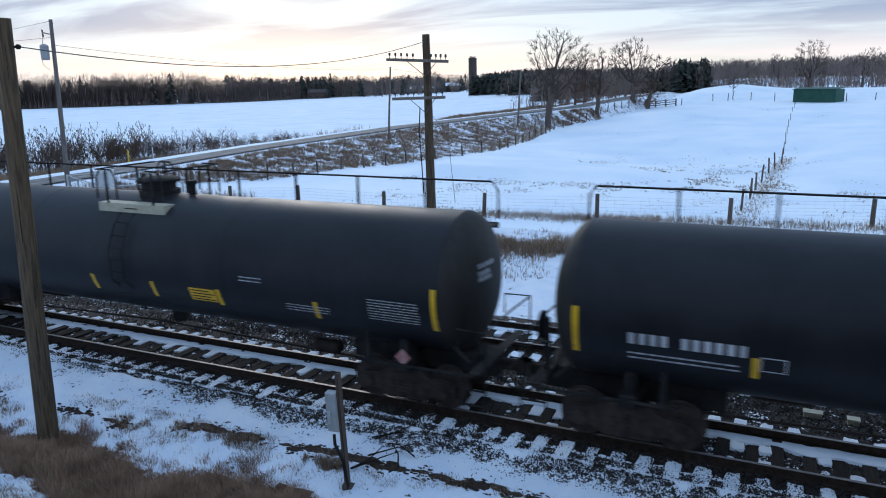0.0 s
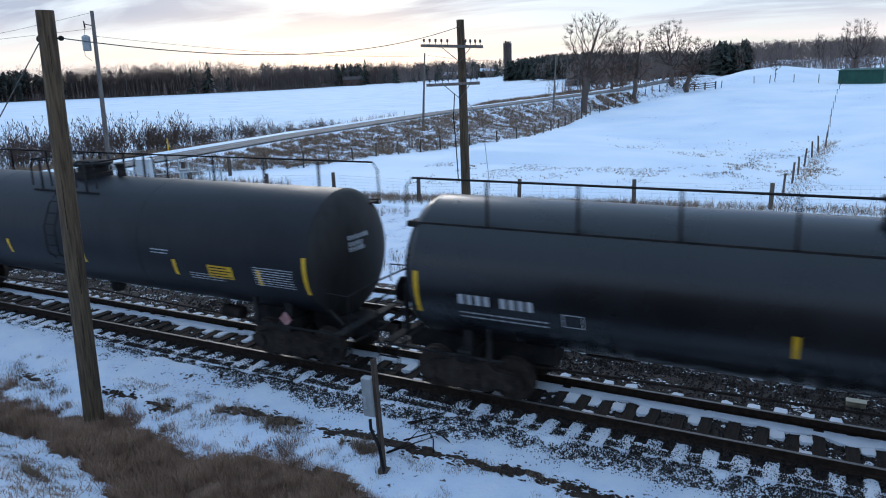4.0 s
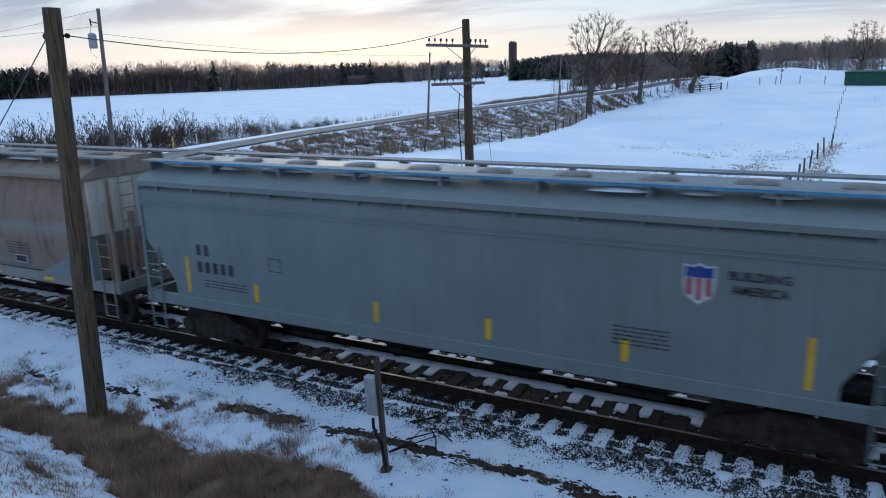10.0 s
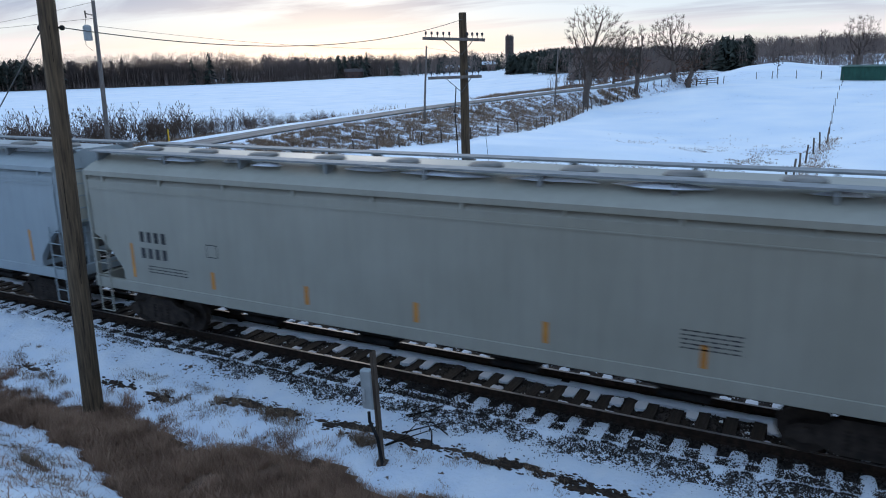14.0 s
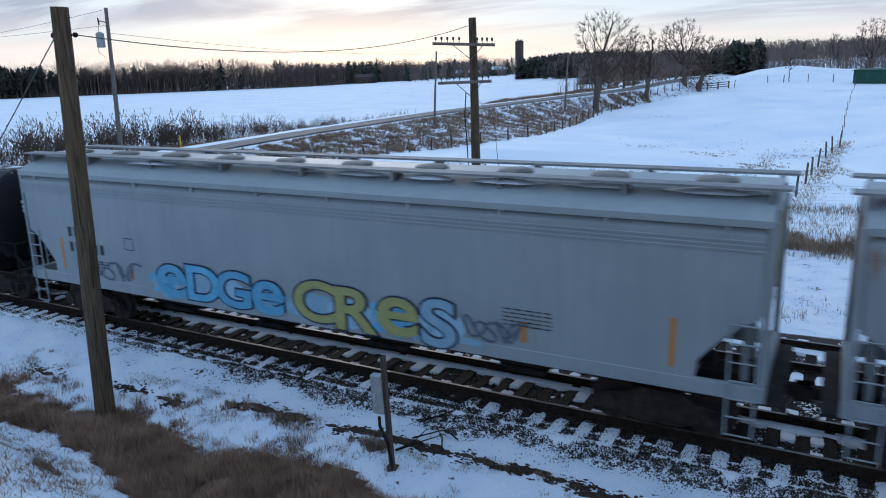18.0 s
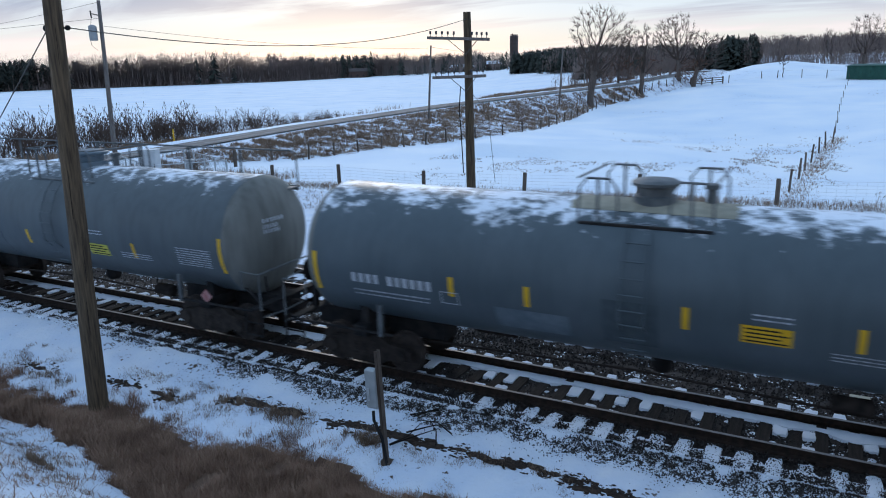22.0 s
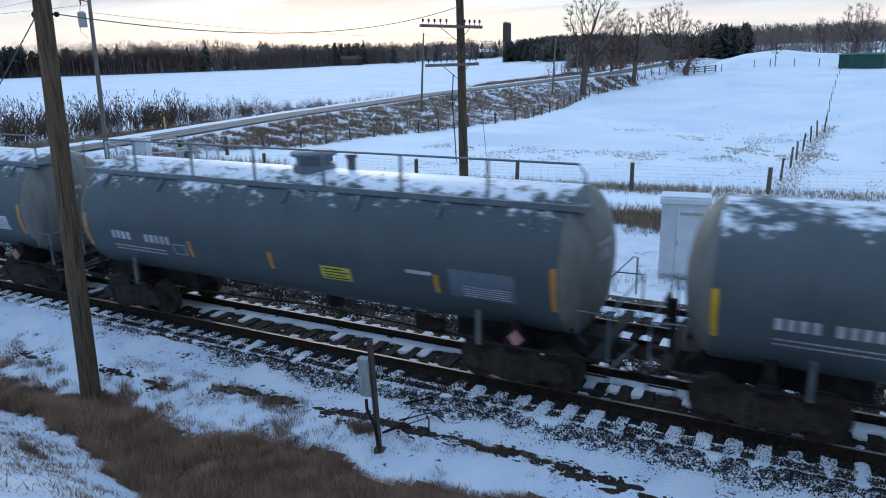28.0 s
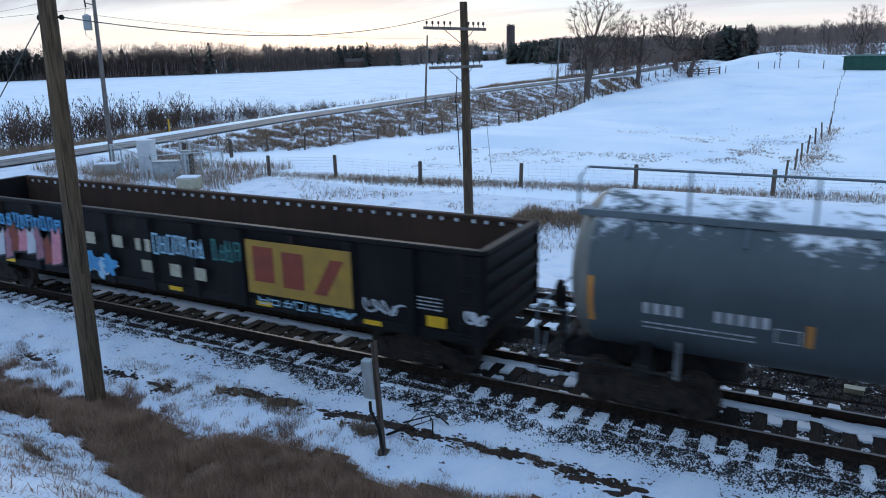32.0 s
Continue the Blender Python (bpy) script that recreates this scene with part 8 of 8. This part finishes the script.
    for k, (ch, mat, size, dz, w) in enumerate((("e", PAINT_SKY, 1.75, -0.02, 1.02), ("D", PAINT_SKY, 1.22, 0.02, 1.02), ("G", PAINT_SKY, 1.22, 0.0, 1.12), ("e", PAINT_SKY, 1.6, -0.02, 1.25), ("C", PAINT_OCHRE, 1.3, 0.0, 1.08), ("R", PAINT_OCHRE, 1.35, -0.1, 1.12), ("e", PAINT_OCHRE, 1.7, 0.0, 1.08), ("S", PAINT_CYAN, 1.4, -0.12, 1.1))):
        sideways(hp, ch, size, x, 1.30 + dz * 0.8, -1.552, PAINT_INK, 0.07, "graffiti_outline", 0.001 * k, wide=1.36)
        sideways(hp, ch, size, x, 1.30 + dz * 0.8, -1.566, mat, 0.03, "graffiti_letter", 0.001 * k, wide=1.36)
        blob(hp, x + 0.45, 1.62, 0.66, 0.36, flat, PAINT_CYAN if k % 3 else PAINT_SKY, 40 + k, 0.001 + 0.0005 * (k % 3), wob=0.22)
        x += w * 1.02
    scrawl(hp, -277.9 - m, -268.6 - m, 1.50, 0.5, lambda z: -1.546, PAINT_CYAN, 12, 12, 0.07)
    scrawl(hp, -268.8 - m, -267.6 - m, 1.72, 0.5, flat, PAINT_SLATE, 13, 5, 0.03)
    scrawl(hp, -280.3 - m, -278.4 - m, 1.75, 0.6, flat, PAINT_SLATE, 14, 5, 0.03)
    t = tank_car(16.9, "matt black tank car with snow on top", TANK_BLACK_SNOW, seed=18, manway=-0.24, marks=(4, 5), R=1.50, zc=2.58, stripe_at=(-3.85, -2.22, -0.66, 1.08, 2.84, 4.37), stripe_z=2.03, panel_x=3.63, panel_z=1.76, nose=0.95, placard_mat=PAINT_SLATE)
    lumpy = Shape()
    rng = random.Random(5)
    lump(lumpy, 7.34, -0.15, 3.22, 0.24, 0.42, 0.34, rng, 10)
    part("snow_clump", lumpy, SNOW_LUMP, t, "clump of snow on the leading head", smooth=True)
    place(t, -283.5, 16.9)
    T = dict(rail_mat=STEEL_GREY, frame_mat=STEEL_GREY, R=1.52, zc=2.60, stripe_z=2.38, panel_x=2.3, panel_z=2.25, head_mat=HEAD_DUSTY, plat_mat=FRAME_BLACK, dome_mat=STEEL_GREY, stain=True, dome_r=0.66, plat_half=1.2)
    t = tank_car(16.6, "blue-grey tank car with snow drifts on top", TANK_GREY, seed=19, stripe_at=(-3.7, -1.06, 1.35, 3.46), manway=-0.05, marks=(4, 6), **T)
    place(t, -300.4, 16.6)
    t = tank_car(16.6, "blue-grey tank car with snow on its back and a manway platform", TANK_GREY, seed=20, stripe_at=(-3.52, -1.9, 1.01, 3.67), manway=0.1, marks=(4, 6), **T)
    place(t, -317.0, 16.6)
    t = tank_car(15.5, "dusty grey tank car with a long railing and snow on top", TANK_DARKGREY, seed=21, walkway="far", rail_mat=STEEL_GREY, frame_mat=STEEL_GREY, marks=(4, 5), stripe_at=(-3.31, -1.12, 1.19, 3.25), panel_x=1.86, panel_z=2.08, dome_mat=STEEL_BLUE, head_mat=HEAD_DUSTY, placard_mat=PAINT_LIME)
    place(t, -333.6, 15.5)
    t = tank_car(16.6, "blue-grey tank car with patchy snow along its top", TANK_GREY, seed=22, stripe_at=(-3.63, -0.86, 1.51, 3.67), manway=-0.1, marks=(4, 6), **T)
    place(t, -349.1, 16.6)
    t = tank_car(16.7, "dull brown-black tank car with snow on top", TANK_BROWN, seed=23, manway=-0.07, marks=(4, 5), stripe_mat=ORANGE, placard_mat=PAINT_LIME, stripe_at=(-3.71, -1.39, 1.36, 3.78), panel_x=2.09, panel_z=1.86, head_mat=TANK_BROWN)
    m = place(t, -365.7, 16.7)
    part("stencil_field", decal(Shape(), -368.45 - m, -367.65 - m, 2.42, 2.62, tank), PAINT_WHITE, t)
    part("stencil_field", decal(Shape(), -368.40 - m, -367.70 - m, 2.46, 2.58, tank, lift=0.003), PAINT_BLACK, t)
    blob(t, -372.1 - m, 2.16, 0.55, 0.22, tank, PAINT_BLACK, 71, wob=0.1)
    blob(t, -375.6 - m, 2.2, 0.35, 0.3, tank, PAINT_BLACK, 72, wob=0.1)
    blob(t, -378.4 - m, 2.5, 0.9, 0.3, tank, PAINT_BLACK, 73, wob=0.1)
    for k, g in enumerate((-382.4, -399.05)):
        t = tank_car(16.65, "blue-grey tank car with snow drifts and yellow placards", TANK_GREY, seed=24 + k, stripe_at=(-3.63, -0.86, 1.51, 3.67), marks=(4, 6), **T)
        place(t, g, 16.65)
    for k, (g, ln) in enumerate(((-415.7, 15.8), (-431.5, 15.8), (-447.3, 15.9), (-463.2, 15.75))):
        t = tank_car(ln, "blue-grey tank car with a snowy side walkway and railing", TANK_BLUE, seed=30 + k, walkway="near", platform=False, rail_mat=STEEL_BLUE, frame_mat=STEEL_GREY, marks=(4, 5), mark_gap=0.3, stripe_at=(-2.8, -0.3, 4.0) if k == 0 else (-2.84, -0.62, 1.46, 3.65), stripe_z=2.17, walk_drop=0.24, rail_high=0.80, dome_mat=STEEL_BLUE, stripe_mat=ORANGE, panel_x=(1.5, 0.2, 0.1, 0.16)[k], panel_z=2.07, placard_mat=PAINT_LIME, head_mat=HEAD_DUSTY, big_stencil=False)
        place(t, g, ln)
        f = ln / 2
        if k:
            part("notice_panel", decal(Shape(), f - 3.15, f - 2.05, 1.98, 2.40, tank, lift=0.002), PAINT_WHITE, t)
            part("notice_border", decal(Shape(), f - 4.0 if k == 1 else f - 3.1, f - 3.3 if k == 1 else f - 2.3, 2.46, 2.72, tank, lift=0.002), PAINT_WHITE, t)
            part("notice_field", decal(Shape(), f - 3.95 if k == 1 else f - 3.05, f - 3.35 if k == 1 else f - 2.35, 2.50, 2.68, tank, lift=0.005), PAINT_BLACK, t)
            part("small_print", small_print(Shape(), f - 3.05, f - 2.15, 2.02, 2.36, 5, on_tank(1.526, 2.60), random.Random(k)), PAINT_SLATE, t)["kind"] = "stuff"
            part("notice_border", decal(Shape(), f - 4.0, f - 3.6, 1.70, 1.86, tank, lift=0.002), PAINT_WHITE, t)
            part("notice_field", decal(Shape(), f - 3.97, f - 3.63, 1.72, 1.84, tank, lift=0.005), PAINT_BLACK, t)
        else:
            part("repaint_patch", decal(Shape(), f - 3.6, f - 2.2, 1.95, 2.55, tank, lift=0.002), PAINT_SLATE, t, "darker repainted patch")
            part("small_print", small_print(Shape(), f - 3.3, f - 2.3, 1.98, 2.24, 5, on_tank(1.526, 2.60), random.Random(k)), PAINT_WHITE, t)["kind"] = "stuff"
            part("notice_border", decal(Shape(), f - 4.6, f - 4.0, 2.34, 2.42, tank, lift=0.002), PAINT_WHITE, t)
    g = gondola_car(20.0, "black high-sided gondola car with graffiti and a mustard panel")
    place(g, -478.95, 20.0)


STAIN = mat_car("dried_spill", (0.25, 0.235, 0.18), (0.36, 0.335, 0.26), 0.7, streak=0.6)
PAINT_OCHRE = mat_plain("spray_dull_yellow", (0.42, 0.41, 0.15), (0.33, 0.34, 0.14), 0.6)
PAINT_ROSE = mat_plain("spray_rose", (0.36, 0.16, 0.20), (0.28, 0.12, 0.16), 0.6)
PAINT_DEEP = mat_plain("deep_blue_grey_paint", (0.05, 0.066, 0.076), (0.065, 0.085, 0.095), 0.6)
PAINT_INK = mat_plain("spray_ink_blue", (0.015, 0.025, 0.06), (0.03, 0.045, 0.09), 0.6)
PAINT_TEAL = mat_plain("spray_teal", (0.03, 0.13, 0.13), (0.04, 0.17, 0.16), 0.6)
PAINT_FADED = mat_plain("spray_faded_grey", (0.045, 0.05, 0.06), (0.06, 0.065, 0.075), 0.6)
PAINT_SLATE = mat_plain("slate_paint", (0.10, 0.13, 0.17), (0.14, 0.17, 0.21), 0.6)
PAINT_SKY = mat_plain("spray_sky_blue", (0.10, 0.38, 0.58), (0.16, 0.46, 0.66), 0.6)
STEEL_GREY = mat_plain("grey_steel_paint", (0.075, 0.085, 0.09), (0.15, 0.155, 0.155), 0.55, scale=4)
STEEL_BLUE = mat_plain("blue_grey_steel_paint", (0.10, 0.135, 0.16), (0.15, 0.185, 0.21), 0.5, scale=4)
HEAD_DUSTY = mat_car("dusty_tank_head", (0.145, 0.148, 0.135), (0.21, 0.21, 0.19), 0.6, streak=0.7)
# near-black colour on the bays stands in for the shade beneath the car
BAY_DARK = mat_plain("shaded_bay_steel", (0.022, 0.019, 0.017), (0.06, 0.05, 0.044), 0.85, scale=2, spec=0.1)
HATCH = mat_plain("dusty_hatch_steel", (0.13, 0.125, 0.115), (0.22, 0.21, 0.195), 0.7, scale=3)
BOARD = mat_plain("running_board_steel", (0.17, 0.19, 0.20), (0.25, 0.265, 0.275), 0.7, scale=3)
PLACARD = mat_plain("faded_placard", (0.34, 0.12, 0.11), (0.46, 0.26, 0.25), 0.6, scale=8)
END_DUSTY = mat_car("dusty_end_paint", (0.46, 0.44, 0.37), (0.60, 0.58, 0.51), 0.6, streak=0.6)
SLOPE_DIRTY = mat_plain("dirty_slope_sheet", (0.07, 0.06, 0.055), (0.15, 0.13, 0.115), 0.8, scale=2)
make_train()


def run(t):
    """How far the train has gone after t seconds; it gathers speed slowly."""
    return 14.3 * t + 0.016 * t * t


def motions():
    for car, mid in CARS:
        walk(car, [(t, pose(mid + run(t), 0.7525, 0)) for t in range(0, 33, 4)])


motions()
